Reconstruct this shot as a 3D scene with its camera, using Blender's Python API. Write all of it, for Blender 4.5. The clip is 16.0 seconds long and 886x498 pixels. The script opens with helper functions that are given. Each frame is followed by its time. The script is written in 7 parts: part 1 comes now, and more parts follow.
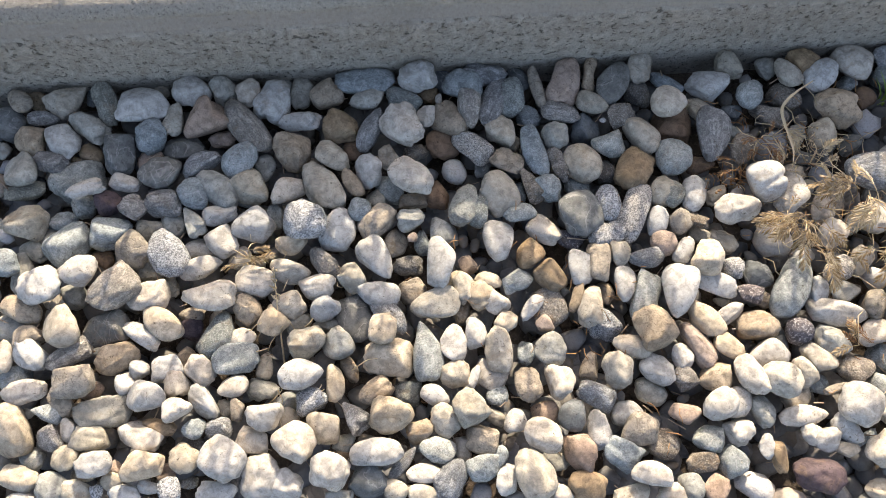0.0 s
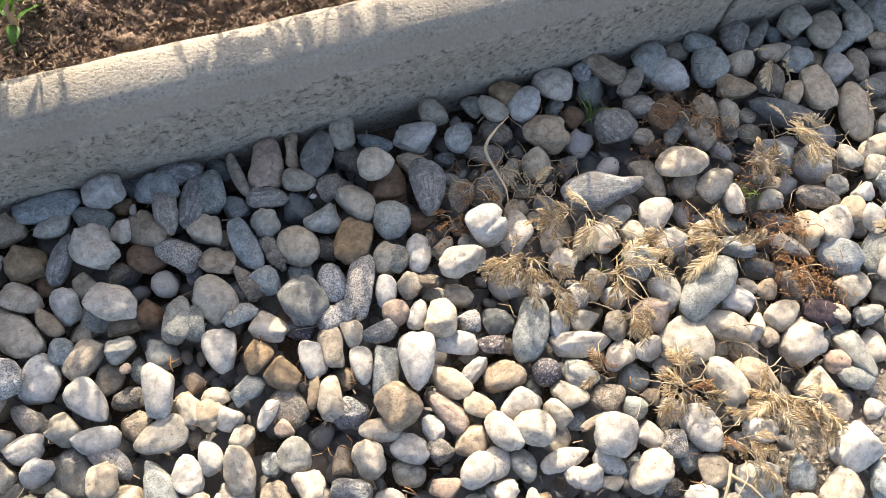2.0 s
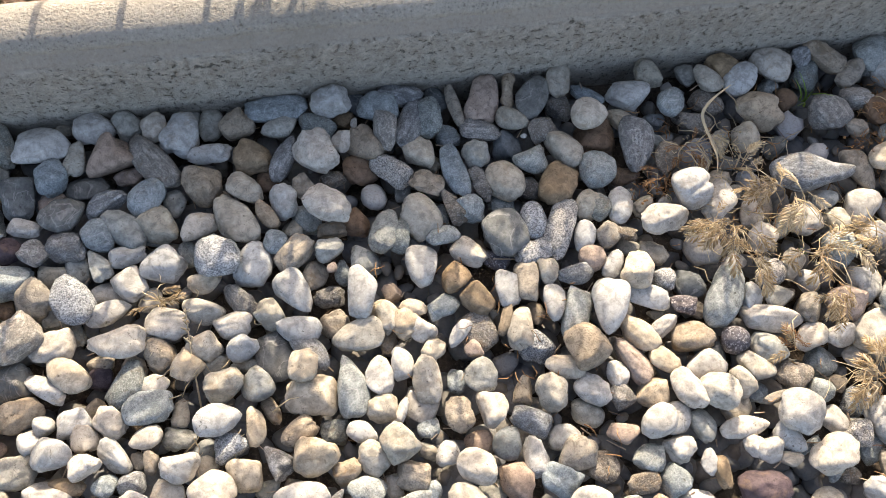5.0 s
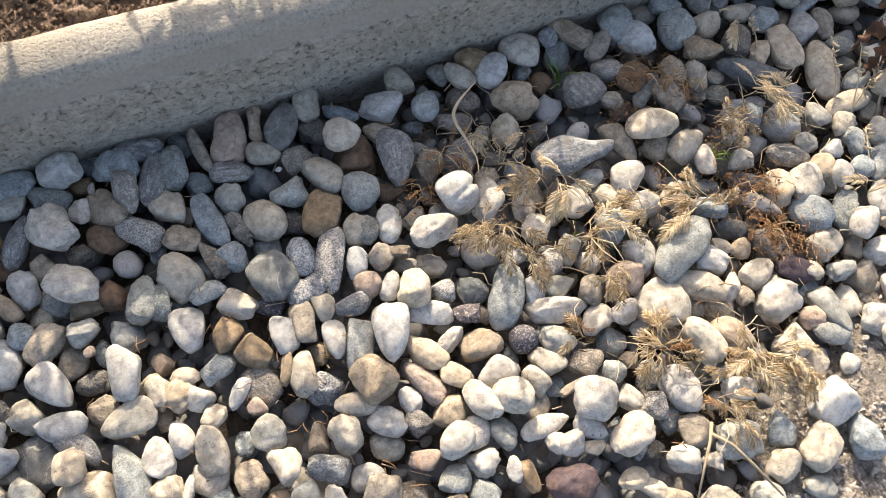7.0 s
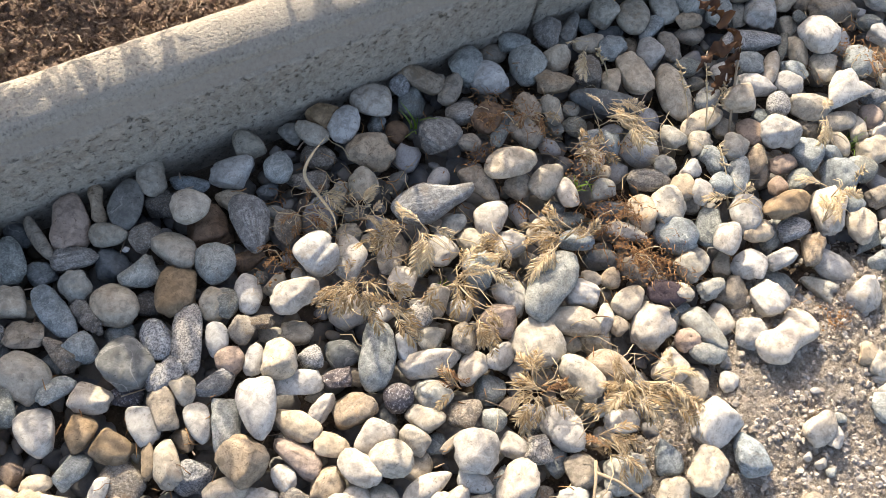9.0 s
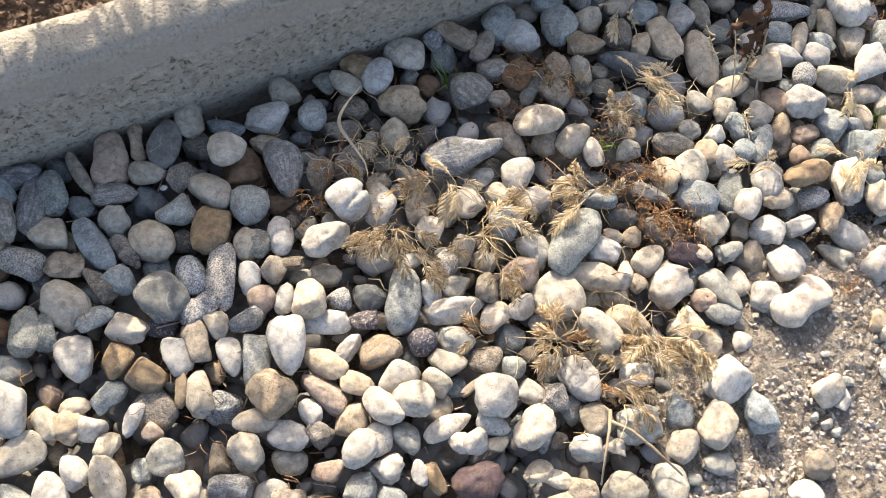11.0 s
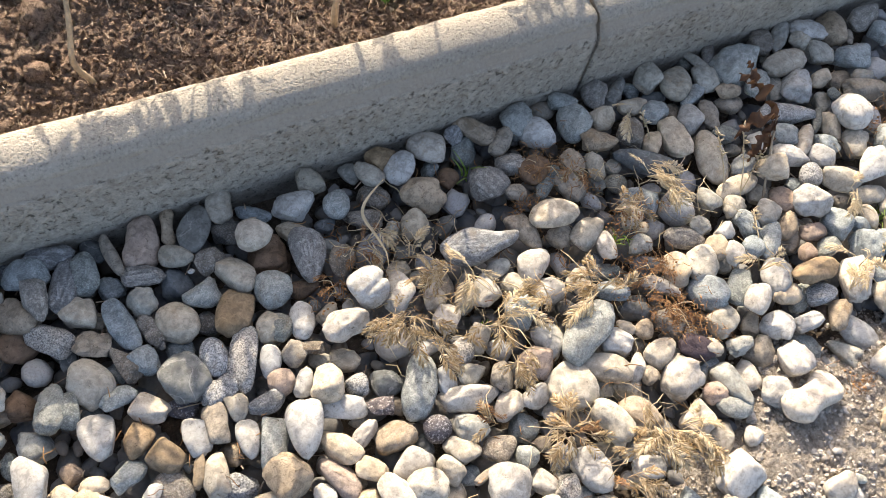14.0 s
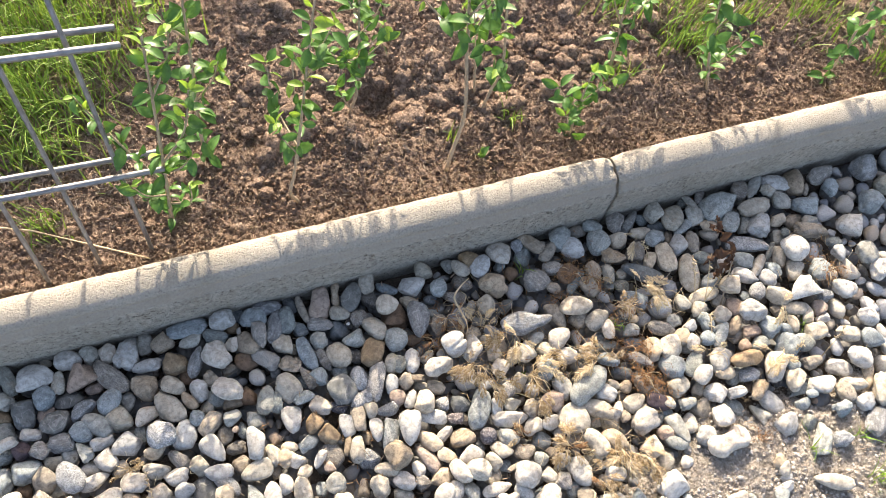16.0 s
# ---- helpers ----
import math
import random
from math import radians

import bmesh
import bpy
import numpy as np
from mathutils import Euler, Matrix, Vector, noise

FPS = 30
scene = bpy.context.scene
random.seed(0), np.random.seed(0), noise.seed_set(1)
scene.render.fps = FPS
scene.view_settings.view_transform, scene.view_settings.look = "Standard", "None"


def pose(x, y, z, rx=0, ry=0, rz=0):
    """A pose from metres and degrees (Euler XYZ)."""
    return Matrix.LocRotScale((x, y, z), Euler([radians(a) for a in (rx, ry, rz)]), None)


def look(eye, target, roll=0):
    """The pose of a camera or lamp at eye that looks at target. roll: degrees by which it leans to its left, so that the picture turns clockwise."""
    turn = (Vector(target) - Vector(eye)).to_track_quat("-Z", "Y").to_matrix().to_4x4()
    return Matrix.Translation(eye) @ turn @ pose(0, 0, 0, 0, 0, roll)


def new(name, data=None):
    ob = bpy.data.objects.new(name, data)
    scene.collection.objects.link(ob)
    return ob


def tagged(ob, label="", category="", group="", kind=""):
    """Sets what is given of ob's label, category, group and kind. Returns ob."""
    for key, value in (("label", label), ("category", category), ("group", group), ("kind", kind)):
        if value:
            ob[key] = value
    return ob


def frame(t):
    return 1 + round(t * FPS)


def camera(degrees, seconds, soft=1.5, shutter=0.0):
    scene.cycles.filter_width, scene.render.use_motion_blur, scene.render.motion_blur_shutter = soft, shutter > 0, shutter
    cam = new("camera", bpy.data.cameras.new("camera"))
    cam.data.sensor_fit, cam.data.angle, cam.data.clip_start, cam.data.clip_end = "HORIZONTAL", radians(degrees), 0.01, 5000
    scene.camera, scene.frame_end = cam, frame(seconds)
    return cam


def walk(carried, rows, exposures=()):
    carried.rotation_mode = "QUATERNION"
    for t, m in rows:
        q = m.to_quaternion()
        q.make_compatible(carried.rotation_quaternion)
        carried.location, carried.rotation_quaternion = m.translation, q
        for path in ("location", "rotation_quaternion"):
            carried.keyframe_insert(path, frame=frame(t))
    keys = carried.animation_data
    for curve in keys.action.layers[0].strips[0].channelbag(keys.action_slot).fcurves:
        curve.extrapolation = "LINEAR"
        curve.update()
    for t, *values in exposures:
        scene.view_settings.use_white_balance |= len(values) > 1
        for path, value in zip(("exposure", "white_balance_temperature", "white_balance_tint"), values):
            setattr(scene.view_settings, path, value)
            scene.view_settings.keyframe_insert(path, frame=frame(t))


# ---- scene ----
cam = camera(57.2, 16.0, 0.45)
PATH = [
    (0, (-0.4695, -0.3042, 0.512), (-0.3906, 0.3146, -1.388), 3.5),
    (0.5, (-0.4471, -0.2798, 0.497), (-0.3123, 0.3235, -1.406), 6.6),
    (1, (-0.4149, -0.2742, 0.497), (-0.2204, 0.3331, -1.399), 8.0),
    (1.5, (-0.3754, -0.2724, 0.497), (-0.1166, 0.3326, -1.391), 9.3),
    (2, (-0.3504, -0.2754, 0.501), (-0.0044, 0.3415, -1.37), 11.7),
    (2.5, (-0.3472, -0.2751, 0.503), (0.0544, 0.3251, -1.362), 15.4),
    (3, (-0.3644, -0.2823, 0.496), (0.0374, 0.3272, -1.366), 17.7),
    (3.5, (-0.3884, -0.2837, 0.495), (-0.0578, 0.342, -1.376), 15.2),
    (4, (-0.4274, -0.2876, 0.494), (-0.1642, 0.374, -1.375), 12.8),
    (4.2, (-0.4412, -0.2935, 0.492), (-0.2191, 0.3811, -1.378), 10.8),
    (6.3, (-0.4285, -0.3048, 0.492), (-0.2589, 0.3486, -1.39), 3.9),
    (6.5, (-0.4004, -0.3034, 0.494), (-0.208, 0.3291, -1.394), 3.2),
    (7, (-0.354, -0.2859, 0.486), (0.0566, 0.2917, -1.384), 15.4),
    (7.5, (-0.3251, -0.2857, 0.481), (0.1958, 0.2888, -1.363), 18.2),
    (8, (-0.3059, -0.2913, 0.482), (0.2835, 0.3067, -1.334), 17.6),
    (8.5, (-0.3015, -0.2903, 0.483), (0.2875, 0.2975, -1.336), 17.5),
    (9, (-0.3052, -0.2884, 0.482), (0.2809, 0.296, -1.339), 18.1),
    (9.5, (-0.3076, -0.2899, 0.482), (0.2785, 0.2945, -1.339), 18.5),
    (10, (-0.3138, -0.2987, 0.487), (0.243, 0.2795, -1.345), 17.9),
    (10.2, (-0.3177, -0.2977, 0.489), (0.2305, 0.2619, -1.352), 18.9),
    (12.5, (-0.3291, -0.2981, 0.489), (0.2284, 0.2192, -1.361), 23.0),
    (13, (-0.3308, -0.3007, 0.491), (0.2259, 0.2558, -1.347), 21.1),
    (13.5, (-0.3345, -0.2988, 0.495), (0.239, 0.3185, -1.319), 19.4),
    (14, (-0.3333, -0.294, 0.505), (0.258, 0.4096, -1.271), 17.3),
    (14.5, (-0.3357, -0.2954, 0.531), (0.2706, 0.5506, -1.177), 13.5),
    (15, (-0.3456, -0.3023, 0.593), (0.1801, 0.4789, -1.171), 13.4),
    (15.5, (-0.3618, -0.3354, 0.725), (0.0959, 0.4283, -1.065), 11.2),
    (16, (-0.3944, -0.3337, 0.845), (0.0184, 0.4018, -0.969), 12.9),
]
walk(cam, [(t, look(eye, target, roll)) for t, eye, target, roll in PATH],
     exposures=[(t, stops - 0.03, 7130, 11) for t, stops in ((0, 1.95), (4, 2.03), (6.5, 1.91), (9, 1.90), (13.5, 1.93), (14, 2.00), (14.5, 2.15), (16, 2.19))])

# ---- light ----
SUN_TO = Vector((0.20, 1.0, 0.54)).normalized()
world = bpy.data.worlds.new("sky")
scene.world = world
world.use_nodes = True
wn = world.node_tree.nodes
sky = wn.new("ShaderNodeTexSky")
sky.sky_type = "NISHITA"
sky.sun_disc = False
sky.air_density, sky.dust_density, sky.ozone_density = 0.50, 2.2, 0.0
sky.sun_elevation = math.asin(SUN_TO.z)
sky.sun_rotation = math.atan2(SUN_TO.x, SUN_TO.y)
world.node_tree.links.new(sky.outputs[0], wn["Background"].inputs[0])
wn["Background"].inputs[1].default_value = 0.15
sun = new("sun", bpy.data.lights.new("sun", "SUN"))
sun.data.energy, sun.data.angle, sun.data.color = 2.5, radians(0.55), (1.0, 0.92, 0.81)
sun.matrix_world = look(SUN_TO * 20, (0, 0, 0))

# ---- materials ----


class Nodes:
    """A small helper to wire one procedural material."""

    def __init__(self, name, rough=0.7, spec=0.3):
        self.mat = bpy.data.materials.new(name)
        self.mat.use_nodes = True
        self.tree = self.mat.node_tree
        self.bsdf = self.tree.nodes["Principled BSDF"]
        self.bsdf.inputs["Roughness"].default_value = rough
        self.bsdf.inputs["Specular IOR Level"].default_value = spec

    def add(self, kind, **values):
        node = self.tree.nodes.new(kind)
        for key, value in values.items():
            node.inputs[key.replace("_", " ")].default_value = value
        return node

    def link(self, a, b):
        self.tree.links.new(a, b)

    def noise(self, vector, scale, detail=4.0, rough=0.6, distortion=0.0):
        node = self.add("ShaderNodeTexNoise", Scale=scale, Detail=detail, Roughness=rough, Distortion=distortion)
        self.link(vector, node.inputs["Vector"])
        return node.outputs["Fac"]

    def ramp(self, fac, stops, constant=False):
        node = self.add("ShaderNodeValToRGB")
        ramp = node.color_ramp
        if constant:
            ramp.interpolation = "CONSTANT"
        while len(ramp.elements) < len(stops):
            ramp.elements.new(0.5)
        for element, (place, colour) in zip(ramp.elements, stops):
            element.position = place
            element.color = (*colour, 1) if len(colour) == 3 else colour
        self.link(fac, node.inputs[0])
        return node.outputs[0]

    def mix(self, fac, a, b, mode="MIX"):
        node = self.add("ShaderNodeMixRGB")
        node.blend_type = mode
        for value, slot in ((fac, 0), (a, 1), (b, 2)):
            if isinstance(value, (int, float)):
                node.inputs[slot].default_value = value
            elif isinstance(value, tuple):
                node.inputs[slot].default_value = (*value, 1)
            else:
                self.link(value, node.inputs[slot])
        return node.outputs[0]

    def maths(self, op, a, b=0.0, clamp=False):
        node = self.add("ShaderNodeMath")
        node.operation, node.use_clamp = op, clamp
        for value, slot in ((a, 0), (b, 1)):
            if isinstance(value, (int, float)):
                node.inputs[slot].default_value = value
            else:
                self.link(value, node.inputs[slot])
        return node.outputs[0]

    def bump(self, height, strength, distance):
        node = self.add("ShaderNodeBump", Strength=strength, Distance=distance)
        self.link(height, node.inputs["Height"])
        self.link(node.outputs[0], self.bsdf.inputs["Normal"])

    def colour(self, value):
        self.link(value, self.bsdf.inputs["Base Color"])
        return self.mat


def grey(v):
    return (v, v, v)


def stone_material(name, base, alt, speck=0.0, light=0.0, bands=0.0, stain=0.2, pits=0.3, quartz=0.0, rough=0.6):
    """A river pebble: soft clouds of two colours, fine grain, specks, bands, pits and rusty stains, at real size."""
    n = Nodes(name, rough, 0.2)
    at = n.add("ShaderNodeTexCoord")
    geo = n.add("ShaderNodeNewGeometry")
    info = n.add("ShaderNodeObjectInfo")
    lot = info.outputs["Random"]

    def moved(vector, scale):
        wide = n.add("ShaderNodeVectorMath")
        wide.operation = "SCALE"
        wide.inputs["Scale"].default_value = scale
        n.link(vector, wide.inputs[0])
        move = n.add("ShaderNodeVectorMath")
        move.operation = "MULTIPLY_ADD"
        move.inputs[1].default_value = (37.0, 91.0, 53.0)
        n.link(lot, move.inputs[0])
        n.link(wide.outputs[0], move.inputs[2])
        return move.outputs[0]

    v = moved(geo.outputs["Position"], 45.0)
    own = moved(at.outputs["Object"], 1.0)
    cloud = n.noise(v, 1.1, 5, 0.6, 0.6)
    col = n.mix(n.ramp(cloud, [(0.40, grey(0)), (0.62, grey(1))]), base, alt)
    streak = None
    if bands:
        squash = n.add("ShaderNodeMapping")
        squash.inputs["Rotation"].default_value = (0.6, 0.4, 0.5)
        squash.inputs["Scale"].default_value = (0.9, 4.2, 4.2)
        n.link(own, squash.inputs["Vector"])
        wave = n.noise(squash.outputs[0], 1.9, 5, 0.68, 0.9)
        streak = n.ramp(wave, [(0.46, grey(0)), (0.53, grey(bands)), (0.58, grey(0.15 * bands)), (0.64, grey(bands))])
        col = n.mix(streak, col, tuple(c * 0.32 for c in base))
    # two scales of mottling
    mottle = n.noise(v, 4.2, 6, 0.7, 0.4)
    col = n.mix(n.ramp(mottle, [(0.50, grey(0)), (0.60, grey(min(0.9, 0.6 + 0.4 * pits)))]), col, tuple(c * 0.5 for c in base))
    col = n.mix(n.ramp(mottle, [(0.33, grey(0.75)), (0.47, grey(0.0))]), col, tuple(min(c * 1.30, 0.62) for c in base))
    fine = n.noise(v, 16.0, 4, 0.7)
    col = n.mix(n.ramp(fine, [(0.36, grey(min(0.85, 0.22 + 0.9 * pits))), (0.46, grey(0.0))]), col, tuple(c * 0.50 for c in base))
    fleck = n.maths("MULTIPLY", n.ramp(n.noise(v, 5.5, 3, 0.6, 2.2), [(0.635, grey(0.0)), (0.665, grey(0.75))]), n.ramp(n.noise(v, 0.9, 2, 0.5), [(0.44, grey(0.0)), (0.56, grey(1.0))]))
    col = n.mix(fleck, col, tuple(c * k for c, k in zip(base, (0.34, 0.32, 0.29))))
    if speck:
        spots = n.noise(v, 21.0, 3, 0.75)
        col = n.mix(n.ramp(spots, [(0.52, grey(0)), (0.565, grey(speck))]), col, (0.055, 0.06, 0.066))
        col = n.mix(n.ramp(spots, [(0.395, grey(speck * 0.8)), (0.44, grey(0))]), col, (0.62, 0.62, 0.60))
    if light:
        spots = n.noise(v, 15.0, 3, 0.75)
        col = n.mix(n.ramp(spots, [(0.55, grey(0)), (0.60, grey(light))]), col, (0.48, 0.46, 0.45))
    # rusty and earthy stains with a ragged edge, on some stones only
    where = n.noise(v, 0.8, 3, 0.5)
    dirt = n.noise(v, 2.1, 8, 0.72, 0.7)
    some = n.ramp(n.maths("FRACT", n.maths("MULTIPLY", lot, 5.93)), [(0.35, grey(0.15)), (0.85, grey(1.0))])
    col = n.mix(n.maths("MULTIPLY", some, n.ramp(dirt, [(0.53, grey(0)), (0.62, grey(min(0.9, stain * 2.0)))])), col, (0.25, 0.17, 0.095))
    col = n.mix(n.maths("MULTIPLY", some, n.ramp(dirt, [(0.30, grey(min(0.8, stain * 1.8))), (0.38, grey(0))])), col, tuple(0.5 * c * k for c, k in zip(base, (1.0, 0.92, 0.8))))
    # pits, and a thin crack on a few
    hole = n.maths("MULTIPLY", n.ramp(n.noise(v, 9.0, 4, 0.65), [(0.64, grey(0.0)), (0.675, grey(0.85))]), n.ramp(n.noise(v, 1.6, 3, 0.5), [(0.56 - 0.25 * pits, grey(0.0)), (0.64 - 0.25 * pits, grey(1.0))]))
    crack = n.ramp(n.maths("ABSOLUTE", n.maths("SUBTRACT", n.noise(v, 0.7, 4, 0.5, 0.3), 0.5)), [(0.0, grey(0.35)), (0.0045, grey(0.0))])
    crack = n.maths("MULTIPLY", crack, n.ramp(where, [(0.60, grey(0)), (0.66, grey(1))]))
    gap = n.maths("MAXIMUM", hole, crack)
    col = n.mix(gap, col, tuple(0.25 * c * k for c, k in zip(base, (1.1, 0.95, 0.8))))
    if quartz:
        line = n.maths("ABSOLUTE", n.maths("SUBTRACT", n.noise(v, 0.9, 4, 0.5, 1.0), 0.52))
        col = n.mix(n.ramp(line, [(0.0, grey(quartz)), (0.014, grey(0.0))]), col, (0.58, 0.57, 0.55))
    hue = n.maths("FRACT", n.maths("MULTIPLY", lot, 7.31))
    col = n.mix(1.0, col, n.ramp(hue, [(0.0, (0.95, 0.98, 1.0)), (0.45, (1.0, 0.985, 0.955)), (1.0, (1.05, 0.965, 0.85))]), "MULTIPLY")
    tint = n.maths("MULTIPLY_ADD", n.maths("FRACT", n.maths("MULTIPLY", lot, 3.7)), 0.24)
    tint.node.inputs[2].default_value = 0.84
    mul = n.add("ShaderNodeVectorMath")
    mul.operation = "SCALE"
    n.link(col, mul.inputs[0])
    n.link(tint, mul.inputs["Scale"])
    worn = n.maths("MULTIPLY_ADD", mottle, 0.4)
    worn.node.inputs[2].default_value = rough - 0.12
    n.link(worn, n.bsdf.inputs["Roughness"])
    height = n.maths("ADD", n.maths("MULTIPLY", fine, 0.04 + 0.6 * pits), n.maths("MULTIPLY", mottle, 0.22 + 0.7 * pits))
    if streak is not None:
        height = n.maths("SUBTRACT", height, n.maths("MULTIPLY", streak, 0.35))
    n.bump(n.maths("SUBTRACT", height, n.maths("MULTIPLY", gap, 0.6)), 0.8, 0.0013 + 0.0012 * pits)
    return n.colour(mul.outputs[0])


STONE = {
    "w": stone_material("white_stone", (0.485, 0.462, 0.415), (0.40, 0.378, 0.333), stain=0.16, pits=0.1),
    "c": stone_material("cream_stone", (0.46, 0.41, 0.325), (0.375, 0.325, 0.25), stain=0.2, pits=0.14),
    "g": stone_material("pale_grey_stone", (0.37, 0.362, 0.315), (0.29, 0.278, 0.235), stain=0.2, pits=0.25),
    "b": stone_material("blue_grey_stone", (0.32, 0.348, 0.335), (0.235, 0.258, 0.25), speck=0.28, stain=0.1, quartz=0.35),
    "d": stone_material("dark_slate_stone", (0.17, 0.178, 0.172), (0.125, 0.132, 0.128), stain=0.12, pits=0.2, quartz=0.3, rough=0.55),
    "s": stone_material("speckled_granite_stone", (0.43, 0.425, 0.405), (0.34, 0.335, 0.32), speck=0.68, stain=0.1, pits=0.6),
    "q": stone_material("dark_speckled_stone", (0.145, 0.13, 0.135), (0.11, 0.10, 0.105), light=0.8, stain=0.1, pits=0.6),
    "k": stone_material("banded_gneiss_stone", (0.42, 0.41, 0.385), (0.31, 0.305, 0.285), speck=0.3, bands=0.7, stain=0.15, pits=0.6),
    "t": stone_material("tan_stone", (0.365, 0.315, 0.245), (0.28, 0.235, 0.18), stain=0.3, pits=0.5),
    "m": stone_material("mottled_brown_stone", (0.31, 0.28, 0.235), (0.17, 0.148, 0.12), speck=0.35, stain=0.3, pits=0.9, rough=0.75),
    "o": stone_material("ochre_stone", (0.29, 0.22, 0.142), (0.215, 0.16, 0.10), stain=0.3),
    "n": stone_material("brown_stone", (0.18, 0.125, 0.085), (0.135, 0.092, 0.064), stain=0.3),
    "p": stone_material("pink_stone", (0.38, 0.295, 0.235), (0.30, 0.232, 0.182), stain=0.2),
    "r": stone_material("maroon_stone", (0.085, 0.062, 0.066), (0.07, 0.05, 0.054), stain=0.12),
    "v": stone_material("green_grey_stone", (0.29, 0.305, 0.27), (0.20, 0.212, 0.19), speck=0.35, bands=0.3, stain=0.15),
}
STONE_NAMES = {
    "w": "white_pebble", "c": "cream_pebble", "g": "grey_pebble", "b": "blue_grey_pebble", "d": "slate_pebble", "s": "granite_pebble", "k": "banded_pebble", "q": "dark_granite_pebble",
    "t": "tan_pebble", "m": "mottled_pebble", "o": "ochre_pebble", "n": "brown_pebble", "p": "pink_pebble", "r": "maroon_pebble", "v": "green_pebble",
}
STONE_WORDS = {
    "w": "smooth white", "c": "smooth cream-coloured", "g": "pale grey", "b": "speckled blue-grey", "d": "dark slate-grey",
    "s": "coarse salt-and-pepper granite", "k": "banded grey and white", "t": "tan sandstone-like", "o": "ochre yellow-brown", "q": "dark purple-grey speckled",
    "n": "dark brown", "p": "pinkish beige", "r": "dark maroon", "v": "green-grey streaked", "m": "rough mottled grey-brown",
}


def island_stones(name, palette, scale, stain=0.3):
    """Many loose stones in one mesh, each with its own colour."""
    n = Nodes(name, 0.7, 0.3)
    at = n.add("ShaderNodeTexCoord")
    geo = n.add("ShaderNodeNewGeometry")
    v = at.outputs["Object"]
    step = 1.0 / len(palette)
    col = n.ramp(geo.outputs["Random Per Island"], [(i * step, c) for i, c in enumerate(palette)], constant=True)
    cloud = n.noise(v, scale, 5, 0.65, 0.5)
    col = n.mix(n.ramp(cloud, [(0.38, grey(0.0)), (0.68, grey(0.5))]), col, (0.30, 0.28, 0.25))
    fine = n.noise(v, scale * 11, 5, 0.75)
    col = n.mix(n.ramp(fine, [(0.30, grey(0.6)), (0.52, grey(0.0))]), col, (0.13, 0.12, 0.105))
    dirt = n.noise(v, scale * 1.7, 6, 0.7, 0.6)
    col = n.mix(n.ramp(dirt, [(0.56, grey(0)), (0.74, grey(stain))]), col, (0.20, 0.145, 0.09))
    n.bump(n.maths("ADD", n.maths("MULTIPLY", fine, 0.35), n.noise(v, scale * 3, 4, 0.6)), 0.5, 0.002)
    return n.colour(col)


PALETTE = [(0.46, 0.445, 0.40), (0.43, 0.415, 0.39), (0.50, 0.45, 0.36), (0.32, 0.335, 0.345), (0.41, 0.36, 0.29), (0.46, 0.45, 0.43),
           (0.52, 0.505, 0.465), (0.26, 0.265, 0.27), (0.50, 0.485, 0.45), (0.36, 0.29, 0.215), (0.54, 0.51, 0.455), (0.38, 0.385, 0.38)]
LOOSE = island_stones("mixed_pebbles", PALETTE, 55.0)
# palette cut to 0.36: crevice shade painted into the colour, with earthy stains on top
BURIED_SHADED = island_stones("shaded_earthy_pebbles", [tuple(0.36 * v for v in c) for c in PALETTE], 55.0, 0.7)
# same palette at 0.44, a darkened copy that paints shade between the stones
GAP_SHADED = island_stones("gap_shaded_pebbles", [tuple(0.44 * v for v in c) for c in PALETTE], 70.0, 0.5)
GRIT = island_stones("mixed_grit", [(0.42, 0.365, 0.295), (0.47, 0.42, 0.35), (0.33, 0.275, 0.215), (0.41, 0.37, 0.32), (0.48, 0.435, 0.365), (0.24, 0.195, 0.15), (0.45, 0.395, 0.32), (0.36, 0.34, 0.315), (0.49, 0.435, 0.36)], 260.0, 0.4)


def earth_material(name, base, alt, dark, scale, relief):
    n = Nodes(name, 0.95, 0.1)
    at = n.add("ShaderNodeTexCoord")
    v = at.outputs["Object"]
    big = n.noise(v, scale * 0.12, 5, 0.6, 0.3)
    mid = n.noise(v, scale, 6, 0.72)
    fine = n.noise(v, scale * 4.5, 5, 0.8)
    col = n.mix(n.ramp(big, [(0.35, grey(0)), (0.68, grey(1))]), base, alt)
    col = n.mix(n.ramp(mid, [(0.38, grey(0.85)), (0.56, grey(0.0))]), col, dark)
    col = n.mix(n.ramp(fine, [(0.53, grey(0)), (0.66, grey(0.65))]), col, tuple(min(1, c * 1.75) for c in alt))
    n.bump(n.maths("ADD", mid, n.maths("MULTIPLY", fine, 0.5)), 0.9, relief)
    return n.colour(col)


SOIL = earth_material("brown_garden_soil", (0.27, 0.186, 0.132), (0.40, 0.295, 0.218), (0.07, 0.045, 0.031), 260.0, 0.007)
DIRT = earth_material("gritty_earth", (0.085, 0.064, 0.046), (0.135, 0.106, 0.078), (0.035, 0.026, 0.019), 90.0, 0.004)


